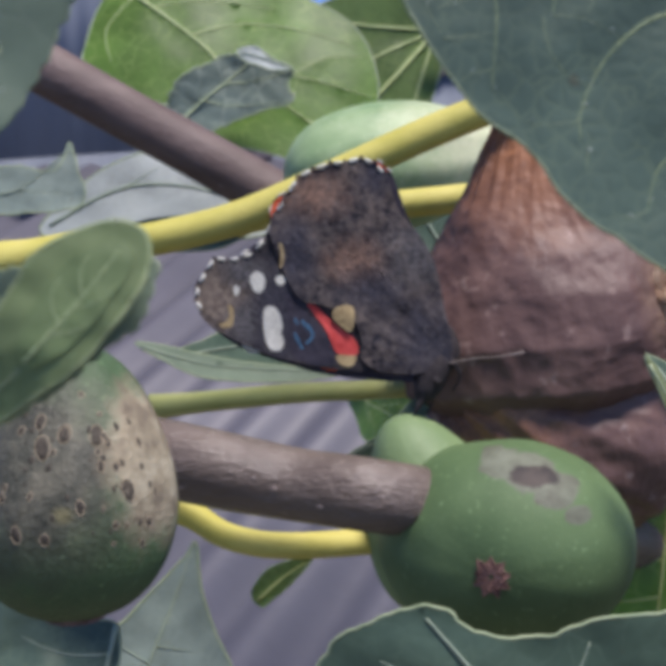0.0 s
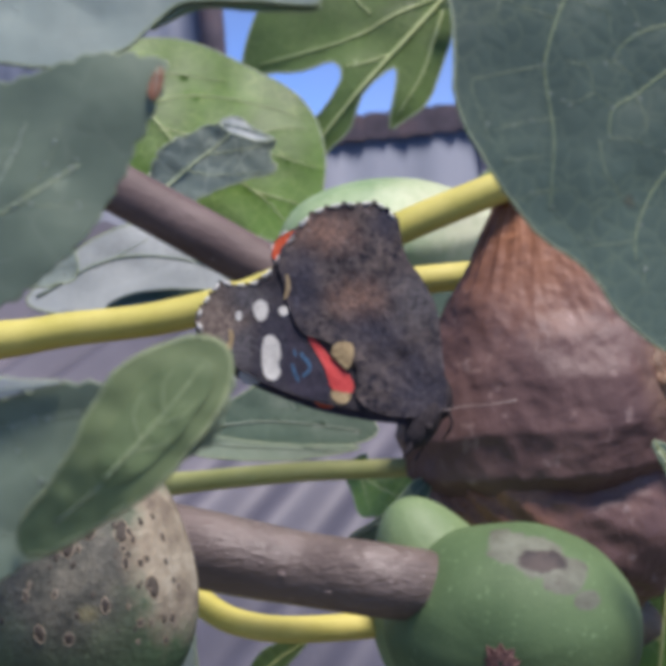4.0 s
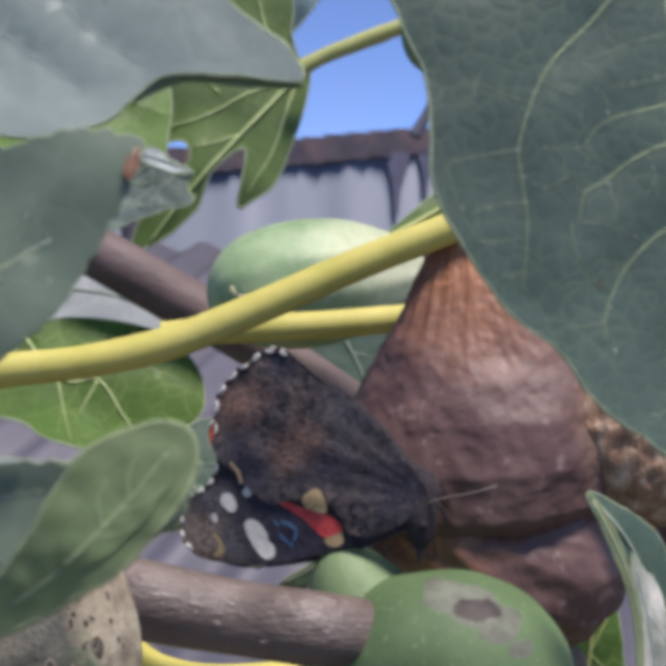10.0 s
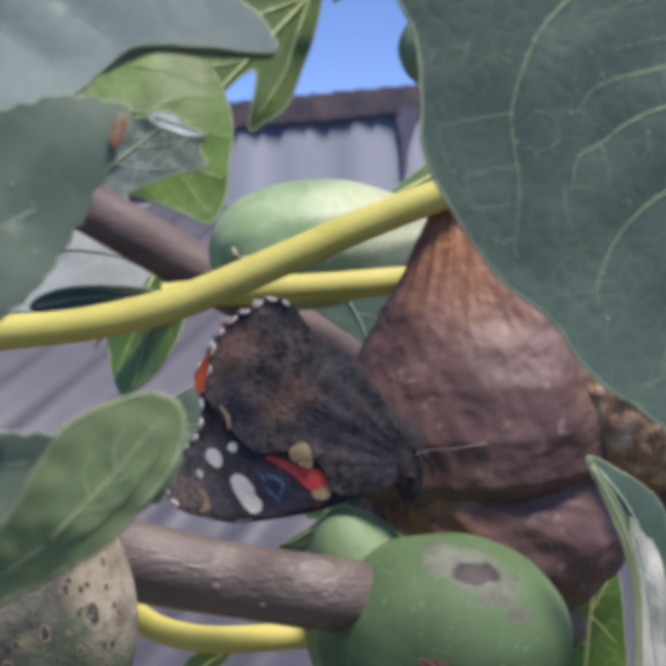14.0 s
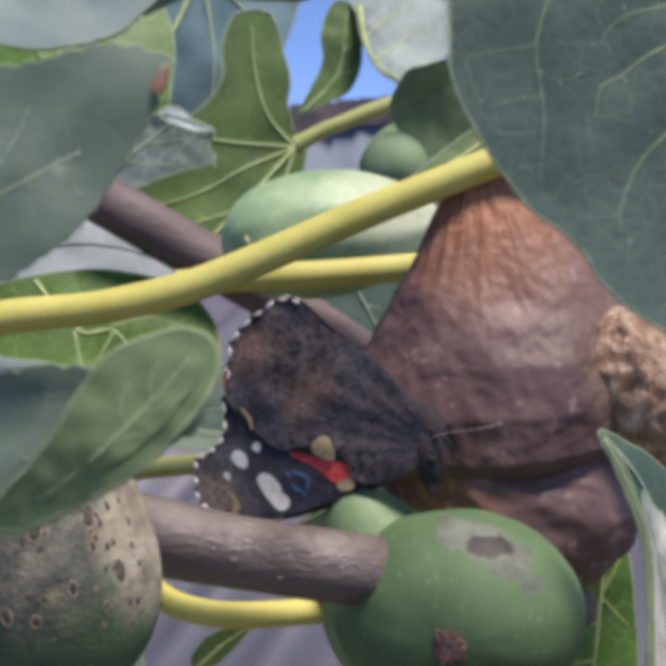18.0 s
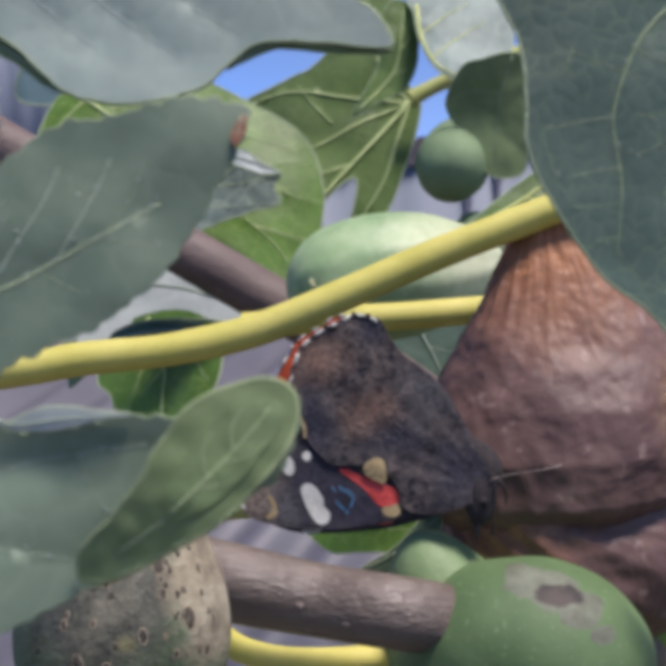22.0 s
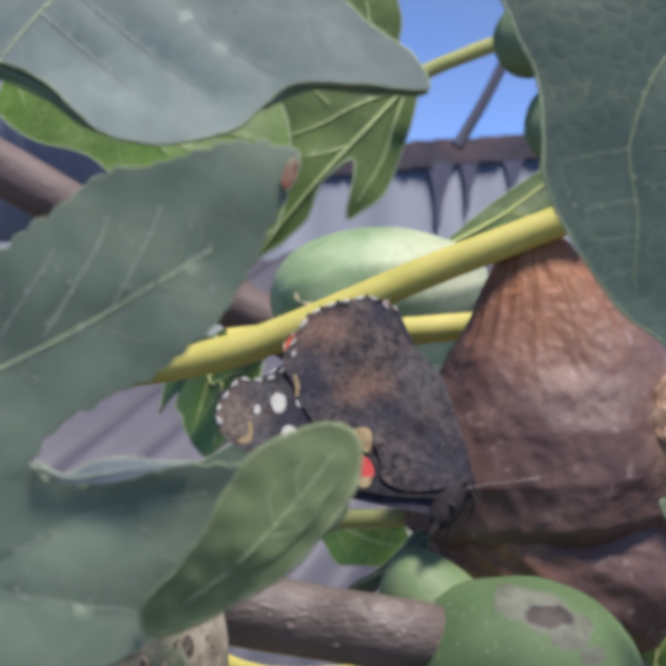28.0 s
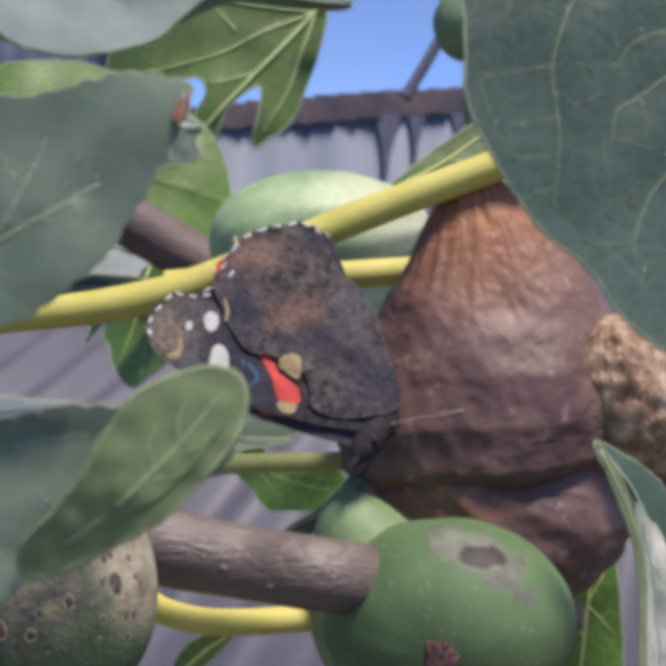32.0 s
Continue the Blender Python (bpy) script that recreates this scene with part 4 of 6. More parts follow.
under_c = leaf("leaf_fold", "olive underside showing along the pale leaf's lower margin", [(-33.1, 19.8), (-29.5, 18.8), (-25.5, 17.4), (-21.7, 15.9), (-19.6, 14.1), (-17.9, 12.5), (-19.1, 12.9), (-20.5, 14.0), (-22.6, 15.1), (-25.9, 16.5), (-29.5, 17.7), (-33.1, 18.5)], 69.6, [[(-31.9, 19.2), (-26.0, 17.1), (-21.7, 15.2), (-18.9, 13.0)]], LEAF_MID, VEIN, (0, 0), (0, 0), 0.3, 32, 0.06, 0.1, on=leaf_c, off=0.5)
edge_c = leaf("leaf_fold", "brownish curled margin of the pale leaf", [(-9.2, 13.9), (-7.4, 15.6), (-5.3, 15.7), (-3.5, 15.4), (-0.1, 15.1), (-0.8, 14.8), (-3.5, 14.9), (-6.2, 15.1), (-7.8, 14.7)], 69.6, [[(-8.9, 14.1), (-6.7, 15.3), (-0.5, 15.0)]], LEAF_MID, VEIN, (0, 0), (0, 0), 0.2, 33, 0.06, 0.1, on=leaf_c, off=0.5)


leaf_d = leaf("fig_leaf", "bright green fig leaf lit through from behind", [(-82.6, 50.5), (-74.9, 70.7), (-45.7, 76.6), (-20.7, 65.7), (-9.5, 58.5), (-4.0, 50.0), (-1.8, 40.0), (-2.4, 30.0), (-3.6, 19.0), (-7.5, 12.5), (-15.5, 16.0), (-24.0, 19.0), (-32.0, 21.5), (-44.6, 24.5), (-56.1, 33.8), (-70.0, 37.5), (-79.2, 43.5)], 341,
     [[(-74.9, 70.7), (-64.6, 63.6), (-53.2, 54.8), (-46.4, 48.3), (-35.1, 34.4)], [(-53.2, 54.8), (-39.2, 58.3), (-20.8, 55.6), (-8.3, 51.3)], [(-46.4, 48.3), (-32.6, 44.6), (-16.5, 40.7), (-3.6, 36.6)], [(-42.0, 43.0), (-28.0, 35.0), (-16.0, 26.0), (-7.6, 14.5)], [(-21.0, 30.0), (-12.0, 27.5), (-3.4, 25.0)], [(-25.0, 43.0), (-16.0, 48.0), (-6.4, 48.5)], [(-64.6, 63.6), (-48.3, 65.4), (-29.9, 62.6)], [(-69.2, 67.2), (-76.5, 57.1), (-73.9, 46.8)]],
     LEAF_BRIGHT, VEIN_OLIVE, (0.2, 0.5), (0.2, 0.2), 3, 5, 0.3, 0.6, pucker=-0.25)
leaf_e = leaf("fig_leaf", "dark curled fig leaf with a ragged tip", [(-55.6, 33.3), (-52.1, 39.8), (-45.3, 43.9), (-37.4, 47.0), (-33.0, 47.6), (-28.7, 44.0), (-23.0, 41.7), (-24.9, 38.0), (-23.3, 33.6), (-33.4, 30.8), (-42.3, 27.5), (-50.2, 24.4), (-55.2, 27.8)], 326,
     [[(-53.5, 27.7), (-46.6, 34.2), (-37.6, 41.6), (-31.9, 46.8)], [(-46.6, 34.2), (-37.8, 32.8), (-24.5, 33.6)], [(-42.1, 38.4), (-33.2, 39.3), (-24.3, 41.2)]], LEAF_LACE, VEIN_PALE, (0.1, 0.12), (-0.3, 0.0), 2.0, 6, 0.3, 0.5, jag=0.9, specks=0.2)
fold = leaf("leaf_fold", "pale silvery fold of the curled leaf", [(-36.5, 45.6), (-32.1, 46.8), (-27.3, 43.2), (-22.5, 40.7), (-26.8, 40.1), (-31.1, 41.5), (-34.4, 42.8)], 316, [[(-35.4, 44.8), (-30.0, 43.5), (-23.6, 40.7)]], LEAF_PALE, VEIN, (0, 0.5), (0, 0), 1, 7, 0.3, 0.4)
leaf_f = leaf("fig_leaf", "olive-green deeply lobed fig leaf before the sky", [(11.2, 72.0), (7.6, 76.0), (5.6, 84.0), (6.2, 92.0), (4.2, 100.4), (0.4, 112.6), (-10.7, 112.0), (-14.6, 102.0), (-14.2, 92.5), (-17.5, 86.0), (-22.4, 81.0), (-28.8, 77.6), (-46.8, 67.6), (-52.0, 58.6), (-54.6, 45.7), (-46.8, 45.7), (-36.5, 46.3), (-27.5, 48.9), (-24.9, 43.7), (-30.7, 34.1), (-39.1, 26.3), (-42.4, 16.0), (-34.0, 18.6), (-27.5, 23.7), (-22.4, 28.9), (-18.5, 39.2), (-9.2, 47.2), (-8.8, 40.5), (-10.8, 28.9), (-5.6, 31.4), (0.8, 36.6), (6.0, 49.5), (9.9, 62.3)], 377,
     [[(35.7, 82.9), (21.5, 77.1), (11.2, 72.4), (8.0, 70.7), (-3.0, 58.5), (-15.9, 44.3), (-28.8, 28.9), (-36.6, 18.6)], [(8.0, 70.7), (-8.2, 63.7), (-23.6, 55.3), (-49.4, 48.3)], [(8.0, 70.7), (3.4, 57.2), (-0.4, 45.6), (-8.2, 32.7)], [(8.0, 70.7), (-0.4, 80.4), (-4.2, 93.3), (-5.5, 108.8)], [(8.0, 70.7), (-10.7, 72.0), (-28.8, 73.4), (-44.2, 67.6)], [(-15.9, 63.7), (-21.0, 68.8), (-26.2, 75.3)], [(-10.7, 50.8), (-18.5, 48.2), (-23.6, 46.9)]],
     LEAF_GREEN, VEIN_OLIVE, (0.1, 0.1), (0.1, 0.1), 3, 8, 0.4, 0.9, 3, 0.3, pucker=-0.25)
stalk_f = stalk("leaf_stalk", "pale green leaf stalk before the sky", [(7.9, 374.1, 70.2), (14.9, 374.1, 74.0), (22.6, 374.1, 77.2), (34.1, 374.1, 81.6), (53.3, 374.1, 88.0)], 2.2, 2.6, STALK_GREEN, seed=9)
leaf_g = leaf("fig_leaf", "bright green fig leaf glowing behind the stalk", [(-82.9, -6.3), (-72.8, -16.4), (-64.4, -10.9), (-57.6, -14.3), (-50.9, -16.0), (-46.7, -19.0), (-38.3, -21.5), (-30.7, -23.2), (-24.8, -20.7), (-18.9, -16.9), (-16.4, -12.3), (-18.9, -4.7), (-28.1, 2.1), (-49.2, 3.8)], 246,
     [[(-53.4, 2.1), (-44.2, -8.0), (-37.4, -8.0), (-32.4, -14.8), (-28.2, -20.7)], [(-38.3, -7.2), (-29.0, -5.5), (-18.9, -9.7)], [(-45.0, -8.0), (-43.3, -14.8), (-41.6, -19.8)], [(-37.4, -8.0), (-40.8, -14.8)], [(-53.4, -1.3), (-55.9, -9.7)]],
     LEAF_BRIGHT, VEIN_OLIVE, (0.15, 0.45), (0.1, 0.1), 2, 9, 0.22, 0.45)
leaf_p = leaf("fig_leaf", "smooth blue-green fig leaf with straight pale veins", [(9.1, 112.2), (25.0, 125.3), (42.3, 108.0), (36.5, 82.0), (25.0, 61.7), (13.5, 47.3), (2.0, 35.8), (-9.4, 30.0), (-26.6, 24.2), (-38.1, 21.3), (-53.8, 24.1), (-48.1, 44.2), (-46.8, 68.7), (-58.3, 80.1), (-46.9, 104.7), (-26.9, 125.0), (-3.8, 122.2)], 420,
     [[(9.1, 107.9), (-0.9, 84.7), (-15.2, 58.7), (-26.6, 38.5), (-35.2, 24.2)], [(9.1, 107.9), (-15.3, 93.3), (-35.4, 80.2), (-46.8, 73.0)], [(9.1, 107.9), (-12.5, 115.0), (-32.6, 110.5)], [(9.1, 107.9), (13.5, 80.4), (12.1, 55.9)], [(9.1, 107.9), (25.0, 93.5), (32.2, 82.0)]],
     LEAF_SKY, VEIN_OLIVE, (0.1, 0.1), (0.1, 0.1), 4, 10, 0.4, 1.0, pucker=-0.25)
leaf("fig_leaf", "pale grey underside of a fig leaf behind the branch", [(-78.3, -0.0), (-71.1, 9.6), (-62.1, 16.2), (-51.3, 18.4), (-36.9, 10.1), (-23.4, 5.1), (-25.4, -0.7), (-54.8, -3.2)], 287, [[(-76.3, 1.9), (-59.3, 10.4), (-42.7, 10.1), (-25.3, 4.1)], [(-59.3, 10.4), (-51.4, 15.1)]], LEAF_PALE, VEIN, (0.1, 0.5), (0.2, 0.2), 2, 11, 0.3, 0.5)
leaf("fig_leaf", "dark narrow leaf edge behind the yellow stalk", [(-55.2, -1.8), (-51.2, 1.5), (-43.2, 2.7), (-31.6, 2.2), (-27.1, -0.5), (-34.3, -4.1), (-47.6, -4.0)], 261, [[(-53.9, -1.4), (-43.2, 0.4), (-29.8, -0.0)]], LEAF_DARK, VEIN, (0, 0.5), (0, 0), 1, 12, 0.3, 0.4)
leaf("fig_leaf", "withered grey fig leaf with pale ragged margins", [(-82.9, 46.8), (-66.9, 42.9), (-63.1, 41.7), (-57.3, 36.7), (-56.1, 31.1), (-57.2, 26.7), (-58.9, 21.1), (-59.7, 16.1), (-58.7, 11.2), (-62.6, 8.0), (-70.1, 3.0), (-82.2, 4.2)], 181, [[(-76.4, 41.7), (-66.7, 29.2), (-62.7, 19.2), (-62.0, 9.3)], [(-66.7, 29.2), (-61.0, 30.4), (-57.2, 31.1)], [(-64.0, 21.7), (-64.6, 16.7), (-63.9, 10.5)]], WITHERED, VEIN, (0.3, 0), (0.4, 0.1), 4.0, 13, 0.3, 0.4, jag=0.9, rim_skin=LEAF_PALE)
leaf("fig_leaf", "dark blue-green fig leaf with a crinkled upper margin", [(-3.3, -46.3), (-0.8, -42.1), (1.2, -40.9), (3.2, -39.8), (5.7, -38.9), (7.7, -38.3), (9.7, -39.0), (11.7, -40.7), (15.2, -41.6), (19.2, -41.5), (23.2, -40.0), (29.8, -39.4), (37.0, -39.6), (37.2, -52.7), (-0.9, -52.9)], 119, [[(17.2, -52.8), (14.4, -47.9), (11.2, -43.7), (7.7, -39.6)], [(14.4, -47.9), (9.2, -46.2), (3.2, -43.8)], [(16.0, -50.3), (21.2, -46.2), (23.2, -42.1)]], LEAF_DARK, VEIN, (0, -0.05), (0.2, 0.2), 1.8, 14, 0.2, 0.4, jag=0.35)
leaf("fig_leaf", "grey-green fig leaf hanging below the scabbed fig", [(-42.6, -63.4), (-38.6, -61.4), (-33.9, -56.7), (-29.2, -52.1), (-27.5, -50.1), (-26.7, -56.7), (-24.9, -63.3), (-21.8, -72.7), (-29.9, -83.4), (-46.4, -80.1)], 188, [[(-36.5, -82.1), (-34.9, -70.0), (-31.3, -60.0), (-28.2, -51.4)], [(-34.1, -67.3), (-38.7, -64.7)], [(-33.4, -64.7), (-28.2, -66.0)]], LEAF_GREY, VEIN, (0.2, 0.2), (0.3, 0.1), 1.5, 15, 0.25, 0.4)
leaf("fig_leaf", "blue-green fig leaf under the scabbed fig", [(-53.0, -50.4), (-43.0, -51.7), (-38.1, -53.3), (-33.1, -53.8), (-32.7, -59.4), (-34.1, -68.0), (-53.7, -68.0)], 160, [[(-33.1, -53.8), (-34.4, -60.6), (-36.8, -67.4)], [(-33.8, -57.2), (-39.9, -57.2), (-45.4, -54.9)]], LEAF_BLUE, VEIN, (0.1, 0.3), (0.1, 0.1), 1.2, 16, 0.2, 0.4)
leaf_j = leaf("fig_leaf", "curled dark green fig leaf with a pale pointed tip", [(33.0, -17.2), (37.2, -19.1), (40.7, -21.4), (42.7, -23.6), (43.6, -26.5), (44.2, -31.5), (45.1, -38.4), (46.6, -47.7), (40.2, -47.7), (39.4, -38.4), (39.0, -32.9), (37.2, -27.0), (35.0, -21.8)], 145, [[(33.8, -18.1), (38.2, -23.6), (40.7, -30.5), (42.2, -45.3)]], LEAF_DARK, VEIN, (0.5, 0.1), (0.5, 0.2), 0.8, 17, 0.14, 0.3)
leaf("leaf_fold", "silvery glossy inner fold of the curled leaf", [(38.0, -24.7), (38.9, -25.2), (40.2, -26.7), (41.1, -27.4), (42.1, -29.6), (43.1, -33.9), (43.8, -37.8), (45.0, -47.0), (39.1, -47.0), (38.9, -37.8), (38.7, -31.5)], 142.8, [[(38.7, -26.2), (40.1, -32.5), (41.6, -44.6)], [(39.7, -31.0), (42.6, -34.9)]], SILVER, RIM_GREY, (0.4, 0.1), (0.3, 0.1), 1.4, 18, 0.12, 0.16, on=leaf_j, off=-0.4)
leaf("leaf_fold", "yellow-green rolled margin of the curled leaf", [(32.4, -16.8), (33.9, -18.5), (35.8, -21.7), (37.3, -25.6), (38.5, -29.9), (39.0, -33.8), (39.2, -46.8), (38.4, -46.8), (38.1, -33.8), (36.8, -27.5), (34.6, -22.2)], 142, [[(32.9, -17.8), (36.6, -25.1), (38.5, -32.3), (38.7, -44.4)]], LEAF_OLIVE, VEIN_PALE, (0.2, 0), (0, 0), 0.3, 19, 0.12, 0.2)
leaf("fig_leaf", "bright green young leaf with a yellow midrib", [(33.5, -46.2), (37.0, -43.6), (41.0, -41.6), (44.1, -40.7), (46.8, -39.5), (49.4, -40.7), (50.5, -48.7), (51.0, -60.0), (49.2, -72.3), (36.0, -72.3), (31.5, -62.0), (31.0, -54.0)], 191, [[(46.1, -40.1), (44.9, -48.7), (43.4, -59.5), (42.5, -71.6)], [(45.0, -48.1), (48.8, -42.1)], [(45.2, -48.7), (49.6, -53.4)], [(44.3, -52.8), (38.3, -50.1), (34.5, -47.4)], [(43.6, -58.0), (37.5, -58.5), (32.5, -57.5)], [(43.0, -65.0), (38.0, -67.0)]], LEAF_BRIGHT, VEIN_YELLOW, (0.2, 0.1), (0.2, 0.1), 1, 20, 0.2, 0.4)
leaf("fig_leaf", "dark green leaf behind the butterfly", [(-30.9, -21.1), (-25.5, -18.2), (-20.1, -15.1), (-14.6, -12.6), (-6.5, -14.5), (1.7, -21.1), (-6.4, -24.1), (-17.9, -23.9)], 200, [[(-29.6, -21.0), (-15.9, -19.4), (-1.0, -21.2)], [(-14.6, -13.3), (-11.2, -18.0)]], LEAF_DARK, VEIN, (0.1, 0.4), (0.1, 0.1), 0.8, 21, 0.15, 0.25)
leaf("fig_leaf", "grey leaf seen along its edge under the butterfly", [(-36.9, -18.7), (-31.3, -19.4), (-26.0, -20.6), (-19.4, -21.8), (-10.9, -22.6), (-1.1, -22.9), (-10.9, -24.6), (-24.0, -24.2), (-29.9, -22.4)], 193, [[(-35.9, -19.2), (-24.0, -22.2), (-4.4, -23.4)]], LEAF_DUSTY, VEIN, (0, 0.6), (0, 0), 0.5, 22, 0.15, 0.25)
low_leaf = leaf("fig_leaf", "small bright green leaf below the flat stalk", [(-29.4, -32.8), (-22.2, -29.5), (-15.0, -30.5), (-4.9, -29.4), (3.7, -30.4), (7.4, -32.9), (4.5, -36.9), (-4.8, -38.4), (-10.6, -39.0), (-18.5, -36.3), (-24.3, -34.9)], 210, [[(-27.9, -32.4), (-15.0, -33.1), (-0.6, -34.0), (5.9, -33.6)], [(-18.6, -32.7), (-10.6, -35.9), (-6.3, -37.7)], [(-10.7, -33.0), (-0.6, -31.5)]], LEAF_BRIGHT, VEIN_OLIVE, (0, 0.5), (0.1, 0.1), 1, 23, 0.15, 0.16)
leaf("bract", "dull grey-green bract leaning on the hidden fig", [(-2.9, -33.8), (2.2, -30.2), (6.3, -25.9), (8.6, -25.7), (8.3, -28.0), (5.7, -30.7), (2.7, -32.4), (0.3, -34.4)], 174, [[(-2.3, -33.6), (3.3, -30.3), (8.0, -26.2)]], LEAF_DARK, VEIN, (0, 0), (0.2, 0.2), 0.4, 24, 0.14, 0.2)
leaf("fig_leaf", "small green leaf tip under the curved stalk", [(-19.5, -59.2), (-17.0, -55.4), (-13.0, -53.7), (-9.6, -53.5), (-13.0, -57.5), (-15.8, -59.9), (-17.8, -61.3)], 196, [[(-18.5, -60.2), (-14.4, -56.5), (-10.3, -54.0)]], LEAF_GREEN, VEIN_YELLOW, (0, 0), (0.1, 0.1), 0.5, 25, 0.15, 0.25)
leaf("fig_leaf", "dark green leaf between the stalks and the brown fig", [(-5.0, -3.3), (4.4, -0.5), (12.8, 2.3), (23.2, 3.2), (32.6, 0.4), (28.8, -10.0), (19.3, -17.4), (11.8, -15.5), (4.3, -9.9)], 275.5, [[(10.0, 1.4), (13.7, -5.2), (17.5, -14.6)], [(12.8, -3.3), (21.3, -5.2)]], LEAF_DARK, VEIN, (0.1, 0.2), (0.1, 0.1), 1, 26, 0.2, 0.4)
leaf("fig_leaf", "green leaf behind the yellow stalk", [(18.9, 20.7), (24.5, 26.4), (30.1, 31.2), (36.7, 36.0), (44.1, 40.8), (51.6, 43.6), (49.8, 31.3), (39.5, 24.6), (28.3, 18.9)], 283, [[(19.8, 21.7), (34.8, 30.3), (49.7, 41.7)], [(34.8, 30.3), (42.3, 29.4)]], LEAF_GREEN, VEIN_YELLOW, (0.1, 0.3), (0.1, 0.1), 1.2, 27, 0.25, 0.6)

leaf("bract", "cream papery bract at the foot of the pale fig", [(-11.4, 8.5), (-10.8, 9.7), (-9.3, 10.3), (-8.4, 9.7), (-7.1, 10.5), (-5.9, 9.3), (-6.3, 7.8), (-9.3, 7.1)], 220, [[(-10.8, 7.8), (-8.6, 9.2), (-6.7, 10.0)]], CREAM, CORK, (0.1, 0.4), (0.5, 0.5), 1.0, 41, 0.2, 0.15, jag=0.4)

leaf("fig_leaf", "pale grey-green fig leaf with a spiked tip", [(-82.1, 11.6), (-69.9, 12.0), (-65.0, 11.9), (-61.4, 10.7), (-58.7, 12.8), (-57.6, 16.2), (-55.7, 11.0), (-54.4, 6.9), (-55.6, 4.1), (-62.1, 3.3), (-70.2, 3.0), (-82.5, 2.1)], 232, [[(-79.8, 6.8), (-66.8, 7.3), (-57.6, 15.4)], [(-66.8, 7.3), (-56.3, 6.7)]], LEAF_GREY, VEIN, (0.1, 0.3), (0.2, 0.2), 1.2, 51, 0.2, 0.25, jag=0.5)

# ---- butterfly ----
def wing_material(name, stops, scale, rough=0.75, speck=None, marks=()):
    m, nt, b = base(name, rough, 0.15)
    col = ramp(nt, tex(nt, "noise", scale, 8, 0.7, distortion=0.6), stops)
    fine = tex(nt, "noise", scale * 4, 5, 0.7)
    col = mix(nt, 0.45, col, ramp(nt, tex(nt, "noise", scale * 2.6, 5, 0.7, distortion=0.4), [(0.4, stops[0][1]), (0.56, stops[-1][1])]))
    for place, size, edge, inner in marks:
        col = mix(nt, near(nt, place, size, edge, 0.6, 700), col, ramp(nt, tex(nt, "noise", scale * 4, 5, 0.7), inner))
    if speck:
        col = mix(nt, ramp(nt, tex(nt, "noise", scale * 5, 3, 0.6), [(0.6, (0, 0, 0)), (0.72, (0.35,) * 3)]), col, speck)
    nt.links.new(col, b.inputs["Base Color"])
    bump(nt, b, fine, 0.6, 0.0005)
    return m


TAN = [(0.35, (0.09, 0.06, 0.05)), (0.65, (0.28, 0.165, 0.115))]
GREYISH = [(0.35, (0.04, 0.039, 0.042)), (0.65, (0.14, 0.13, 0.132))]
INK = [(0.35, (0.022, 0.021, 0.029)), (0.65, (0.055, 0.053, 0.068))]
MOTTLE = [(0.4, (0.011, 0.011, 0.017)), (0.5, (0.024, 0.022, 0.028)), (0.57, (0.075, 0.058, 0.05)), (0.66, (0.16, 0.13, 0.115))]
WING_HIND = wing_material("hindwing_underside", MOTTLE, 330, 0.75, (0.2, 0.18, 0.175),
                          [((-17.5, 0, 21.7), (3.2, 3, 2.0), 1.0, TAN), ((-12.1, 0, 13.1), (2.6, 3, 1.8), 1.2, TAN), ((-9.2, 0, 24.6), (1.8, 3, 2.6), 0.6, INK), ((-19.9, 0, 13.9), (2.4, 3, 4.4), 0.6, INK), ((-2.8, 0, 3.2), (4.5, 3, 4.0), 0.8, INK), ((-9.7, 0, 9.1), (3.4, 3, 2.2), 0.8, INK), ((-4.1, 0, 13.9), (3.0, 3, 3.0), 0.9, GREYISH)])
WING_UNDER = wing_material("forewing_underside", [(0.36, (0.014, 0.014, 0.02)), (0.52, (0.026, 0.024, 0.03)), (0.66, (0.07, 0.06, 0.056))], 500, 0.75, None,
                           [((-29.8, 0, 8.6), (3.6, 3, 4.2), 0.5, [(0.3, (0.06, 0.045, 0.04)), (0.7, (0.25, 0.2, 0.16))]), ((-26.3, 0, 5.4), (2.0, 3, 2.6), 0.5, GREYISH), ((-21.8, 0, 6.4), (3.0, 3, 6.0), 0.5, INK), ((-26.3, 0, 11.8), (2.4, 3, 1.6), 0.6, GREYISH)])
WING_BLACK = wing_material("wing_black", [(0.3, (0.022, 0.021, 0.03)), (0.7, (0.048, 0.043, 0.058))], 200)
WING_RED = wing_material("wing_red", [(0.3, (0.46, 0.05, 0.045)), (0.7, (0.64, 0.095, 0.085))], 300)
WING_ORANGE = wing_material("wing_orange", [(0.3, (0.44, 0.066, 0.026)), (0.7, (0.58, 0.11, 0.045))], 300)
WING_WHITE = wing_material("wing_white", [(0.3, (0.42, 0.41, 0.36)), (0.7, (0.64, 0.63, 0.56))], 700)
WING_CREAM = wing_material("wing_cream", [(0.3, (0.16, 0.105, 0.05)), (0.7, (0.47, 0.37, 0.2))], 900)
WING_BLUE = wing_material("wing_blue", [(0.3, (0.02, 0.045, 0.09)), (0.7, (0.08, 0.18, 0.28))], 900)
FUR = wing_material("body_fur", [(0.3, (0.012, 0.011, 0.014)), (0.7, (0.06, 0.05, 0.05))], 900)


def scallops(teeth, middle, sag):
    """Points along a toothed margin: each tooth, and the bay after it drawn in towards the middle."""
    out = []
    for a, b in zip(teeth, teeth[1:]):
        a, b = Vector(a), Vector(b)
        for s in (0.0, 0.28, 0.72):
            p = a.lerp(b, s)
            if s:
                p += (Vector(middle) - p).normalized() * sag
            out.append((p.x, p.y))
    return out + [tuple(teeth[-1])]


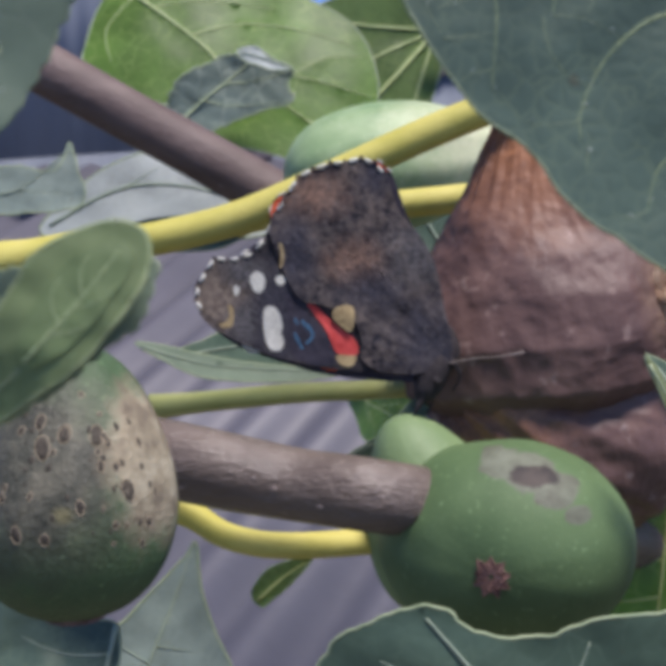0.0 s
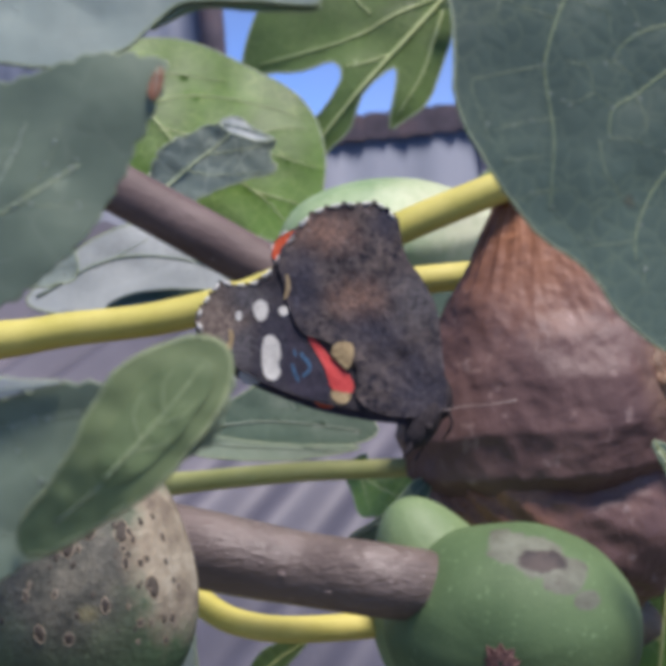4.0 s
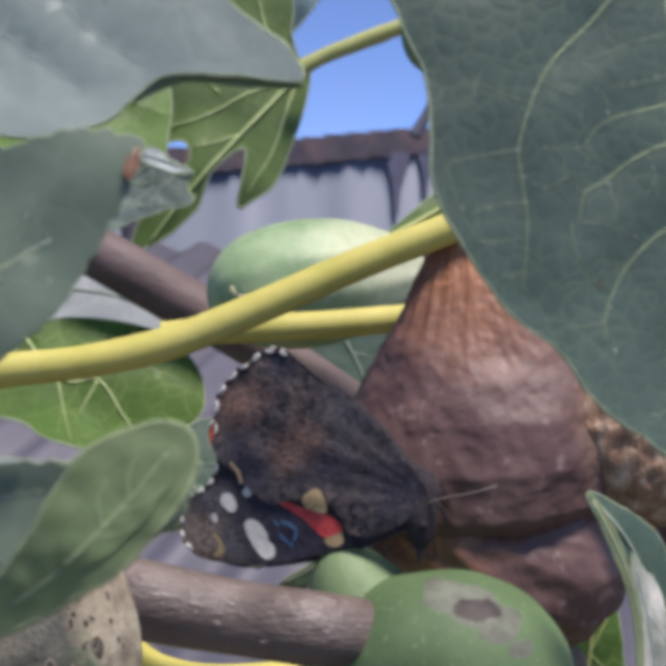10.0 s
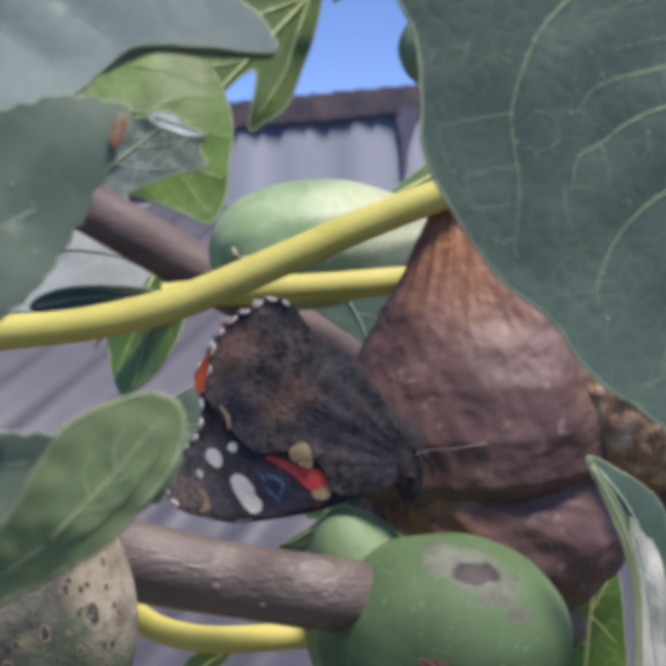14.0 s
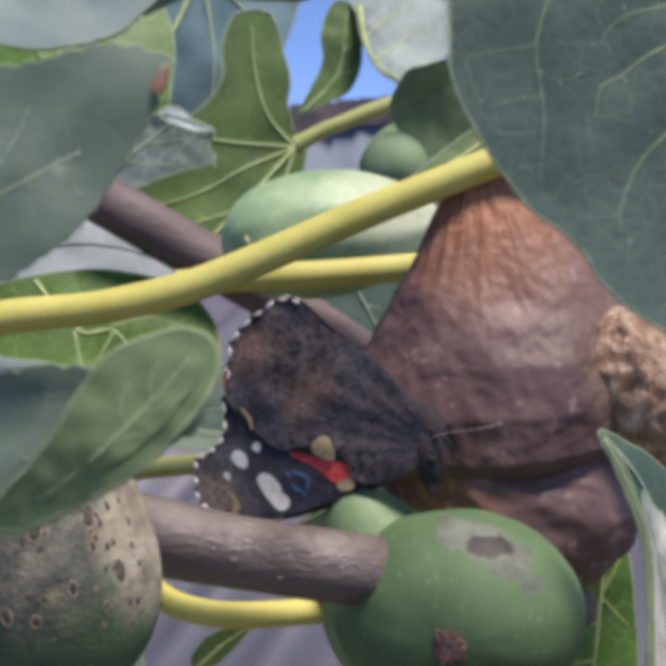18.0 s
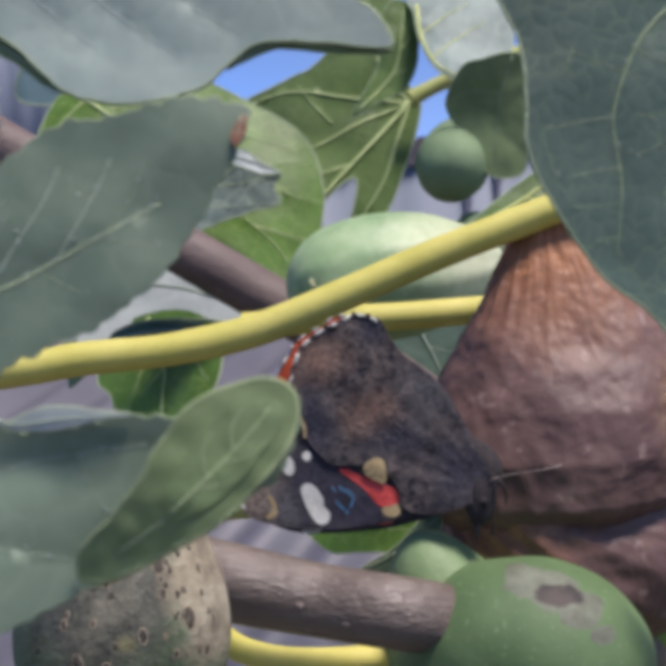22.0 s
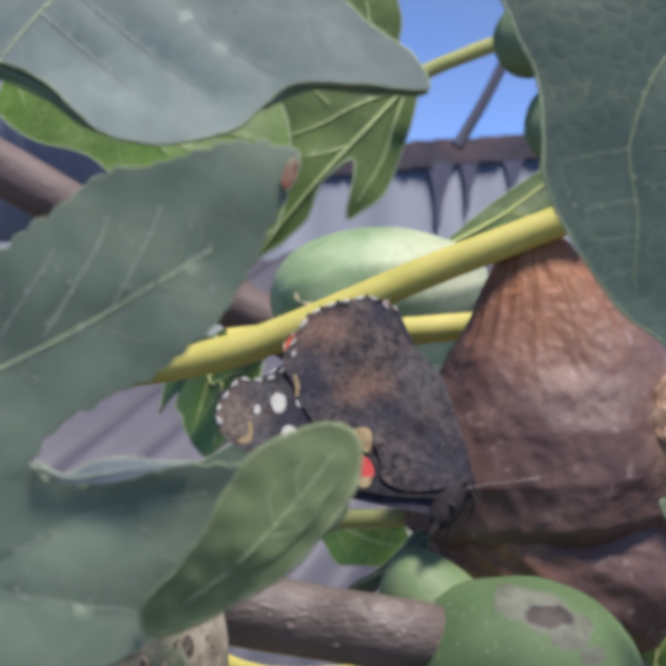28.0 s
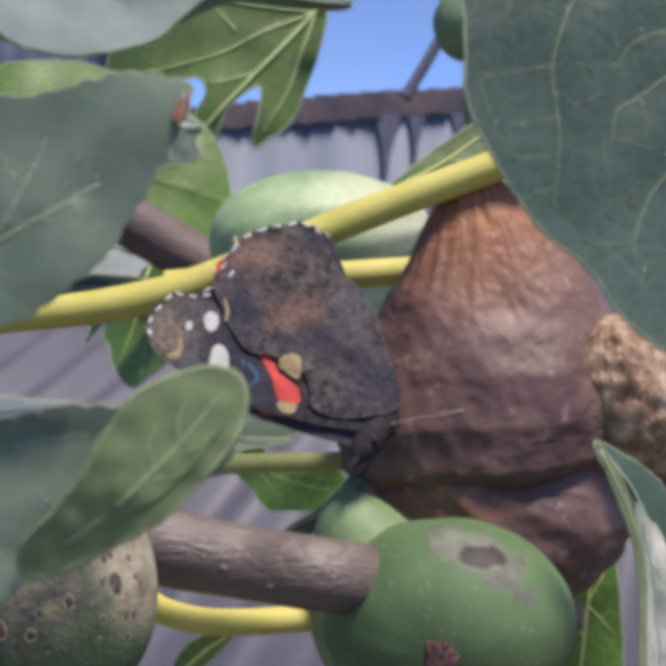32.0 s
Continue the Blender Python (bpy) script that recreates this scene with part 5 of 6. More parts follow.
def tufts(teeth, middle, sag, y, wave, size):
    """White scale tufts in the bays of a toothed margin."""
    bm = bmesh.new()
    for a, b in zip(teeth, teeth[1:]):
        a, b = Vector(a), Vector(b)
        pts = []
        for s in (0.2, 0.38, 0.62, 0.8):
            p = a.lerp(b, s)
            p += (Vector(middle) - p).normalized() * sag * (0.75 if s in (0.2, 0.8) else 1.0)
            q = p - HINGE.xz / MM
            pts.append(Vector((q.x, lift(q.x, q.y, y - 0.04, wave), q.y)) * MM)
        tube(bm, pts, [size * MM * k for k in (0.5, 1.0, 1.0, 0.5)], 6, 0.3, a.x)
    return bm


def oval(x, z, rx, rz, tilt=0):
    c, s = math.cos(radians(tilt)), math.sin(radians(tilt))
    out = []
    for k in range(9):
        a = 2 * math.pi * k / 9
        u, w = rx * math.cos(a) * (1 + 0.1 * math.sin(3 * a)), rz * math.sin(a)
        out.append((x + u * c - w * s, z + u * s + w * c))
    return out


def fringe(points, y, size):
    """White scale tufts along a wing margin."""
    bm = bmesh.new()
    line = catmull([(x, 0, z) for x, z in points], 4)
    for i in range(1, len(line) - 3, 4):
        tube(bm, [Vector((p.x, y, p.z)) * MM for p in line[i:i + 3]], [size * MM * 0.7, size * MM, size * MM * 0.6], 6)
    return bm


butterfly = thing("butterfly", at(*(-1.9, 161.6, -13.1)), "dark butterfly with red bands and white spots, feeding on fig", "butterfly")
HINGE = Vector((13.59, 0, -5.89)) * MM
AXIS = Vector((12.15 - 13.59, 0, 5.89 - -5.89)).normalized()


def wing(name, outline, y, material, label, wave=0.25):
    return part(name, plate([(x - HINGE.x / MM, z - HINGE.z / MM) for x, z in outline], y, 0.06, 4, wave), material, butterfly, label)


def mark(name, outline, y, material, parent, label, wave=0.25):
    return part(name, plate([(x - HINGE.x / MM, z - HINGE.z / MM) for x, z in outline], y, 0.05, 4, wave), material, parent, label)


FORE_TEETH = [(-18.41, 0.64), (-19.27, 2.46), (-18.89, 4.39), (-17.88, 6.21), (-16.75, 8.03), (-14.99, 7.71), (-13.27, 8.03), (-11.56, 8.78), (-9.95, 10.81), (-8.88, 13.11)]
FORE_MID = [(-8.99, 3.75)][0]
HIND_TEETH = [(-8.99, 13.38), (-7.71, 15.79), (-5.89, 18.30), (-3.91, 19.37), (-1.61, 20.18), (0.32, 20.28), (2.52, 20.87), (4.40, 20.05), (5.75, 18.60)]
HIND_MID = [(1.18, 10.17)][0]
near_fore = wing("forewing", [(13.49, -6.42), (7.60, -7.23), (-0.43, -6.74), (-5.78, -5.78), (-10.60, -4.28), (-14.34, -2.52), (-17.02, -0.91)] + scallops(FORE_TEETH, FORE_MID, 0.45) + [(-5.78, 12.31), (2.25, 8.03), (10.28, 0.00)], -0.3, WING_UNDER, "mottled underside of a forewing")
for o in (oval(-10.97, 4.66, 0.96, 1.39, 10), oval(-8.03, 4.87, 0.64, 0.64, 0), [(-10.28, 0.80), (-9.74, 1.50), (-8.88, 1.39), (-8.19, 0.54), (-7.81, -1.07), (-8.08, -1.93), (-7.65, -3.10), (-8.14, -4.07), (-8.99, -4.17), (-9.63, -3.75), (-10.06, -2.57), (-10.28, -1.07)], oval(-13.70, 3.64, 0.43, 0.64, 0)):
    mark("white_spot", o, -0.36, WING_WHITE, near_fore, "white wing spot")
mark("red_band", [(-4.60, 1.71), (-3.53, 1.50), (-2.30, 0.27), (-0.43, -1.34), (1.45, -2.94), (1.71, -4.71), (-0.43, -4.71), (-1.23, -4.07), (-2.14, -1.87), (-3.37, 0.00)], -0.37, WING_RED, near_fore, "red wing band")
mark("cream_spot", [(-0.96, -4.82), (1.45, -4.82), (1.07, -6.21), (-0.43, -6.10)], -0.36, WING_CREAM, near_fore, "cream wing spot")
mark("dark_field", [(-7.49, 3.21), (-4.71, 0.80), (-2.30, -2.14), (-1.23, -5.89), (-5.78, -5.46), (-7.28, -2.68), (-7.06, 0.54)], -0.33, WING_BLACK, near_fore, "bluish-black wing field")
for o in ([(-5.35, -0.11), (-4.92, -0.54), (-4.28, -1.07), (-3.80, -1.93), (-4.01, -2.78), (-4.71, -3.43), (-4.92, -3.16), (-4.34, -2.57), (-4.23, -1.93), (-4.71, -1.39), (-5.30, -0.80)], [(-6.32, -1.71), (-5.94, -2.25), (-5.57, -3.00), (-5.14, -3.85), (-5.46, -3.96), (-5.94, -3.21), (-6.32, -2.46)], [(-6.32, 0.11), (-5.99, -0.21), (-5.78, -0.86), (-6.10, -0.75)]):
    mark("blue_line", o, -0.37, WING_BLUE, near_fore, "blue wing scales")
mark("cream_fleck", [(-14.77, 1.71), (-14.24, 1.50), (-14.02, 0.27), (-14.34, -0.96), (-15.31, -1.18), (-16.06, -0.64), (-15.20, -0.43), (-14.66, 0.32)], -0.36, WING_CREAM, near_fore, "cream fleck")
part("fringe", tufts(FORE_TEETH, FORE_MID, 0.4, -0.3, 0.25, 0.26), WING_WHITE, near_fore, "white wing fringe")
near_hind = wing("hindwing", [(13.70, -5.78), (13.06, 0.54), (11.72, 6.96), (9.47, 10.97), (7.60, 13.20), (6.50, 15.60)] + scallops(HIND_TEETH[::-1], HIND_MID, 0.5) + [(-9.42, 10.97), (-8.19, 8.03), (-7.49, 5.62), (-5.51, 2.41), (-2.03, 1.34), (1.18, -0.54), (2.25, -2.68), (2.25, -5.35), (4.92, -7.06), (9.21, -7.28)], -0.75, WING_HIND, "mottled brown underside of a hindwing", 0.35)
mark("cream_spot", [(-1.23, 1.07), (0.21, 1.61), (1.28, 1.18), (1.34, -0.64), (0.75, -1.87), (-0.43, -1.07), (-1.39, -0.11)], -0.82, WING_CREAM, near_hind, "cream spot on the hindwing", 0.35)
part("fringe", tufts(HIND_TEETH, HIND_MID, 0.45, -0.75, 0.35, 0.27), WING_WHITE, near_hind, "white wing fringe")
part("dark_scallop", fringe([(x - HINGE.x / MM, z - HINGE.z / MM) for x, z in [(-8.35, 13.81), (-7.06, 16.06), (-5.46, 17.77), (-4.07, 18.63), (-2.46, 19.16), (-1.07, 19.64), (0.21, 19.86), (1.82, 20.23), (3.59, 20.02), (4.9, 19.4), (5.75, 18.40)]], -0.8, 0.14), WING_BLACK, near_hind, "dark scallops")
mark("pale_line", [(-8.19, 9.53), (-7.81, 9.37), (-7.49, 8.03), (-7.71, 6.85), (-8.14, 6.42), (-7.97, 7.92)], -0.82, WING_CREAM, near_hind, "pale curved line", 0.35)
for tip, wide in zip(HIND_TEETH[1:-1] + [(9.47, 10.17), (10.81, 8.03)], (0.09, 0.1, 0.1, 0.12, 0.12, 0.1, 0.09, 0.08, 0.08)):
    a, b = Vector([(11.35, -2.68)][0]) - HINGE.xz / MM, Vector(tip) - HINGE.xz / MM
    bow = Vector((-(b - a).y, (b - a).x)) * 0.06
    pts = [a.lerp(b, k / 12) + bow * math.sin(math.pi * k / 12) for k in range(2, 13)]
    bm = bmesh.new()
    tube(bm, [Vector((p.x, lift(p.x, p.y, -0.69, 0.35), p.y)) * MM for p in pts], [wide * MM * (1 - 0.04 * k) for k in range(11)], 6)
    part("wing_vein", bm, WING_HIND, near_hind)
far_fore = wing("forewing", [(13.49, -6.39), (7.67, -7.53), (-0.49, -7.57), (-5.70, -6.82), (-9.82, -5.92), (-13.37, -4.86), (-16.19, -3.27), (-18.14, -1.62), (-19.32, 0.61), (-19.30, 2.96), (-16.99, 3.37), (-14.67, 5.93), (-12.65, 8.16), (-10.45, 9.38), (-8.50, 10.37), (-5.07, 10.64), (4.32, 10.10), (8.73, 1.82)], 0.5, WING_BLACK, "black upperside of the far forewing", 0.2)
mark("red_band", [(-7.65, 8.37), (-5.37, 7.62), (-5.05, 5.97), (-5.80, 4.36), (-4.73, 2.04), (-4.93, 0.51), (-3.36, -0.90), (-1.58, -3.45), (0.35, -5.52), (-0.20, -6.89), (-2.09, -6.81), (-3.37, -5.16), (-4.27, -3.22), (-6.43, -1.59), (-6.95, -0.33), (-6.29, 0.49), (-7.66, 2.48), (-9.06, 4.01), (-8.82, 6.10)], 0.43, WING_ORANGE, far_fore, "lumpy orange-red wing band", 0.2)
for o in (oval(-11.33, -2.57, 1.75, 1.2, -25), oval(-10.96, -4.53, 1.7, 1.15, 15), oval(-13.71, 1.30, 1.15, 1.1), oval(-10.61, 1.91, 0.8, 0.5, -25), oval(-16.32, 0.51, 0.55, 0.5), oval(-17.58, -0.96, 0.32, 0.3)):
    mark("white_spot", o, 0.43, WING_WHITE, far_fore, "white wing spot", 0.2)
part("fringe", fringe([(x - HINGE.x / MM, z - HINGE.z / MM) for x, z in [(-18.21, 3.47), (-16.97, 3.37), (-14.60, 5.79), (-12.64, 8.15), (-10.40, 9.47), (-8.49, 10.36)]], 0.45, 0.2), WING_WHITE, far_fore, "white wing fringe")
far_hind = wing("hindwing", [(13.48, -5.58), (12.5, 1.0), (11.0, 8.0), (8.0, 13.0), (6.6, 16.4), (5.7, 18.6), (4.6, 19.9), (3.15, 20.62), (0.81, 20.11), (-1.13, 20.02), (-3.56, 19.48), (-4.47, 18.72), (-7.55, 16.39), (-9.75, 14.71), (-10.04, 12.03), (-8.62, 11.22), (-2.16, 8.97), (3.49, 2.05)], 0.62, WING_BLACK, "black upperside of the far hindwing", 0.2)
mark("orange_border", [(-9.95, 12.40), (-9.58, 14.63), (-7.55, 16.20), (-6.25, 17.16), (-4.37, 18.48), (-3.55, 19.33), (-1.19, 19.85), (0.69, 19.95), (3.03, 20.46), (4.3, 19.9), (4.9, 18.9), (4.2, 17.31), (2.66, 16.43), (-0.23, 15.26), (-2.24, 14.01), (-3.53, 13.06), (-5.75, 11.30), (-8.44, 11.50)], 0.4, WING_ORANGE, far_hind, "orange border with black dots", 0.2)
for x, z in ((-7.62, 13.24), (-4.51, 15.54), (-1.45, 17.25), (2.3, 17.77)):
    mark("black_dot", oval(x, z, 0.5, 0.62, -30), 0.33, WING_BLACK, far_hind, "black dot", 0.2)
part("fringe", fringe([(x - HINGE.x / MM, z - HINGE.z / MM) for x, z in [(-10.08, 12.46), (-9.71, 14.69), (-7.58, 16.51), (-4.57, 18.69), (-3.64, 19.5), (-1.18, 20.09), (0.82, 20.21), (3.14, 20.67), (4.6, 19.95), (5.6, 18.7)]], 0.5, 0.18), WING_WHITE, far_hind, "white wing fringe")
for ob in (near_fore, near_hind, far_fore, far_hind):
    ob.location = HINGE


def blob(name, pts, radii, label, sides=14, mat=FUR):
    bm = bmesh.new()
    line = catmull(pts, 5)
    m = len(line) - 1
    rr = catmull([(r, 0, 0) for r in radii], 5)
    tube(bm, [Vector(p) * MM for p in line], [max(0.02, q.x) * MM for q in rr], sides, 0.12, 3)
    return part(name, bm, mat, butterfly, label)


blob("thorax", [(12.42, 2.20, -0.54), (12.68, 2.20, -2.68), (12.68, 2.00, -5.08), (12.31, 1.60, -6.96)], [1.0, 2.2, 2.4, 1.4], "furry black thorax")
blob("abdomen", [(12.15, 2.60, -1.61), (11.35, 3.80, 2.14), (10.44, 5.20, 5.35), (9.74, 6.20, 7.49)], [1.1, 1.0, 0.7, 0.25], "dark abdomen")
blob("head", [(12.63, 1.20, -5.35), (11.35, 1.00, -7.49), (10.38, 0.90, -9.63), (9.74, 1.00, -10.97)], [1.8, 2.1, 1.6, 0.6], "dark furry head")
blob("eye", [(11.77, -0.50, -7.76), (11.88, -0.90, -8.30), (12.10, -0.60, -8.67)], [0.2, 0.55, 0.2], "dark round eye", 10)
blob("palp", [(10.54, 0.30, -9.63), (9.63, 0.20, -11.24), (8.94, 0.20, -12.58)], [0.5, 0.45, 0.1], "pointed palp", 8)
blob("leg", [(12.95, -0.30, -6.42), (10.54, -0.40, -9.63), (9.47, 0.40, -11.24)], [0.25, 0.2, 0.12], "thin leg", 6)
blob("leg", [(13.76, -0.30, -5.35), (14.83, -0.60, -7.49), (14.02, 0.80, -9.63)], [0.25, 0.2, 0.12], "thin leg", 6)
feeler = blob("antenna", [(13.49, -0.80, -5.99), (16.16, -1.60, -5.46), (19.37, -2.40, -5.25), (22.69, -2.80, -4.71)], [0.09, 0.07, 0.07, 0.14], "thin pale antenna", 6, CORK)
blob("antenna", [(12.68, 1.20, -7.49), (11.88, 1.80, -10.17), (10.81, 2.20, -12.58)], [0.12, 0.1, 0.18], "thin dark antenna", 6)


def sway(ob, rows, pivot=None):
    """Rows of seconds, millimetres right and up from its place, and degrees of turn, swing and nod round a pivot."""
    home = ob.location.copy()
    pivot = pivot or home
    keyed = []
    rows = list(rows)
    if rows[0][0] > 0:
        rows.insert(0, (0.0, *rows[0][1:]))
    if rows[-1][0] < 32:
        rows.append((32.0, *rows[-1][1:]))
    for t, x, z, turn, *more in rows:
        swing, nod = (more + [0, 0])[:2]
        m = Matrix.Translation(pivot + Vector((x, 0, z)) * MM) @ Matrix.Rotation(radians(turn), 4, 'Y') @ Matrix.Rotation(radians(swing), 4, 'Z') @ Matrix.Rotation(radians(nod), 4, 'X') @ Matrix.Translation(home - pivot)
        keyed.append((t, m))
    walk(ob, keyed)


FLAP = 1.15


def motions():
    """The butterfly turns and flaps; leaves sway."""
    sway(butterfly, [(0, -0.2, -0.2, 0.5, 5.0, -5.0), (0.5, -0.3, -0.2, 0.7, 5.6, -5.7), (1, 0.1, -1.6, -3.3, 4.7, -6.3), (1.5, -1.2, 1.9, 7.4, 7.1, -5.6), (2, -1.3, 2.1, 8.1, 7.1, -5.8), (2.5, -1.4, 2.0, 8.2, 6.8, -5.8), (4.5, -0.9, 6.3, 6.6, 6.0, -12.0), (4.7, -1.2, 4.2, 6.5, 2.0, -11.0), (5, -0.7, 5.5, 7.3, 6.0, -13.0), (5.5, -0.2, 4.5, 10.5, 5.6, -14.1), (6, -0.2, 4.5, 9.1, 6.7, -15.5), (6.5, 0.1, 3.9, 10.1, 4.0, -20.3), (7, -0.1, 1.6, -1.4, -7.4, -9.2), (7.5, -0.3, -4.2, -16.2, -3.9, -8.6), (8, 1.3, -5.5, -17.1, -4.2, -8.3), (8.5, 0.8, -4.2, -13.9, -4.6, -6.4), (9, 2.0, -8.1, -27.2, -8.6, -7.2), (9.5, 2.2, -8.6, -29.7, -13.9, -9.5), (10, 3.9, -7.3, -26.6, -15.6, -9.3), (10.5, 3.5, -7.3, -28.6, -14.4, -6.8), (11, 2.7, -5.7, -22.7, -14.2, -7.7), (11.5, 1.7, -6.7, -20.8, -10.6, -10.3), (12, 3.6, -8.1, -27.2, -13.6, -10.7), (12.5, 2.7, -6.9, -31.1, -12.9, -7.9), (13, 2.5, -6.8, -29.7, -12.9, -7.7), (13.5, 1.7, -6.0, -17.1, -10.5, -8.3), (14, 2.2, -6.0, -27.2, -13.0, -8.3), (14.5, 3.8, -8.5, -40.5, -15.0, -8.8), (16.5, 4.5, -8.8, -42.8, -15.3, -10.7), (17, 4.9, -9.0, -45.1, -19.6, -13.4), (17.5, 3.6, -7.7, -32.1, -18.0, -15.3), (18, 3.1, -8.1, -32.9, -14.4, -12.4), (18.5, 2.5, -6.6, -24.7, -16.0, -13.0), (19, 1.5, -5.5, -19.7, -14.4, -12.7), (19.5, 2.4, -6.6, -25.0, -15.5, -11.0), (20, 2.5, -6.1, -24.5, -15.0, -10.0), (20.5, 2.2, -6.8, -24.0, -12.0, -10.0), (21, 2.5, -6.5, -22.8, -14.0, -9.0), (21.5, 1.6, -5.0, -22.0, -13.0, -9.0), (22.1, 1.2, -5.2, -21.5, -11.0, -9.0), (22.4, 0.0, -6.3, -22.5, -9.0, -10.0), (23.1, -0.1, -6.1, -23.0, -9.0, -10.0), (23.5, 1.1, -3.3, -20.3, -7.2, -11.5), (24, 0.5, -3.2, -17.5, -7.5, -9.1), (24.5, 0.0, -2.2, -12.0, -8.0, -10.0), (25, -0.2, -1.8, -12.0, -10.1, -7.3), (25.5, -0.3, -0.9, -9.5, -6.0, -11.0), (27.5, 0.3, 1.6, 1.0, -2.0, -20.0), (28, 0.5, 1.2, 2.7, 0.0, -24.0), (28.5, 1.7, 0.2, 0.4, -2.0, -25.0), (29, 0.7, 1.2, 10.0, 6.0, -26.0), (29.5, 0.6, 0.1, 3.3, 5.0, -24.0), (30, 0.4, 0.4, 3.5, 5.0, -24.0), (30.5, 1.3, -0.2, -0.5, 0.0, -22.0), (31, 1.0, 1.1, 8.5, 0.0, -24.0), (31.5, 1.0, -0.2, 5.5, 4.0, -26.0), (32, -0.4, 3.2, 8.0, 0.0, -24.0)])
    root = Vector((13.49, -0.8, -5.99)) * MM
    walk(feeler, [(t, Matrix.Translation(root) @ Matrix.Rotation(radians(a), 4, 'Y') @ Matrix.Translation(-root)) for t, a in [(0, 0.0), (0.5, 2.4), (1, 4.8), (1.5, -0.4), (2, -5.6), (2.5, -5.4), (4.5, -4.6), (5, -4.4), (5.5, -4.5), (6, -4.6), (6.5, -6.3), (7, -0.3), (7.5, 16.3), (8, 20.0), (8.5, 20.7), (9, 21.5), (9.5, 19.3), (10, 17.2), (10.5, 17.7), (11, 18.1), (11.5, 18.6), (12, 19.1), (12.5, 19.6), (13, 20.0), (13.5, 21.7), (14, 23.3), (14.5, 25.0), (16.5, 31.6), (17, 30.2), (17.5, 28.7), (18, 27.2), (18.5, 20.8), (19, 14.5), (19.5, 17.0), (20, 19.5), (20.5, 18.7), (21, 17.8), (21.5, 16.9), (22, 16.1), (23.5, 13.4), (24, 12.6), (25, 10.8), (25.5, 8.9), (27.5, 1.4), (28, -0.5), (28.5, -4.0), (29, -7.4), (29.5, -5.7), (30, -3.9), (30.5, -2.1), (31, -3.0), (31.5, -3.9), (32, -9.1)]])
    sway(leaf_a, [(4.5, -0.1, -0.0, 0.0), (5, -0.5, 0.4, 0.0), (5.5, -0.7, -1.0, 0.0), (6, 2.6, 0.0, 0.0), (6.5, 1.2, 0.0, 0.0), (7, 0.0, 0.0, 0.0), (7.5, 0.0, 0.0, 0.0), (8, -0.3, -0.1, 0.0), (8.5, -0.0, 0.0, 0.0), (9, -0.0, 0.0, 0.0), (9.5, -0.0, 0.1, 0.0), (10, -0.0, -0.1, 0.0), (10.5, -0.0, -0.1, 0.0), (11, -0.0, 0.1, 0.0), (11.5, -0.0, -0.1, 0.0), (12, 0.0, -0.0, 0.0), (12.5, -0.0, -0.0, 0.0), (13, 0.1, -0.1, 0.0), (13.5, -0.0, 0.0, 0.0), (14, -0.0, 0.1, 0.0), (14.5, -0.0, -0.0, 0.0), (16.5, -0.0, -0.0, 0.0), (18, 0.2, 1.0, 0.0), (18.5, 0.0, 0.1, 0.0), (19, 0.0, 0.2, 0.0), (19.5, 0.0, 0.1, 0.0), (20, 0.2, -0.1, 0.0), (20.5, 0.1, -0.2, 0.0), (21, 0.0, -0.0, 0.0), (21.5, 0.1, -0.1, 0.0), (22, 0.1, -0.1, 0.0), (22.5, 0.1, -0.3, 0.0), (23, 0.1, -0.3, 0.0), (23.5, 0.2, 0.1, 0.0), (24, 0.1, -0.2, 0.0), (24.5, 0.1, 0.1, 0.0), (25, -0.0, -0.0, 0.0), (25.5, -0.0, 0.1, 0.0), (27.5, -0.0, -0.0, 0.0), (28, -0.0, 0.3, 0.0), (28.5, -0.0, -0.0, 0.0), (29, 0.1, -0.2, 0.0), (29.5, 0.1, -0.0, 0.0), (30.5, -0.9, 0.8, 0.0), (31.5, -0.4, 0.8, 0.0)])
    pivot = at(-6.3, 55.8, -4.7)
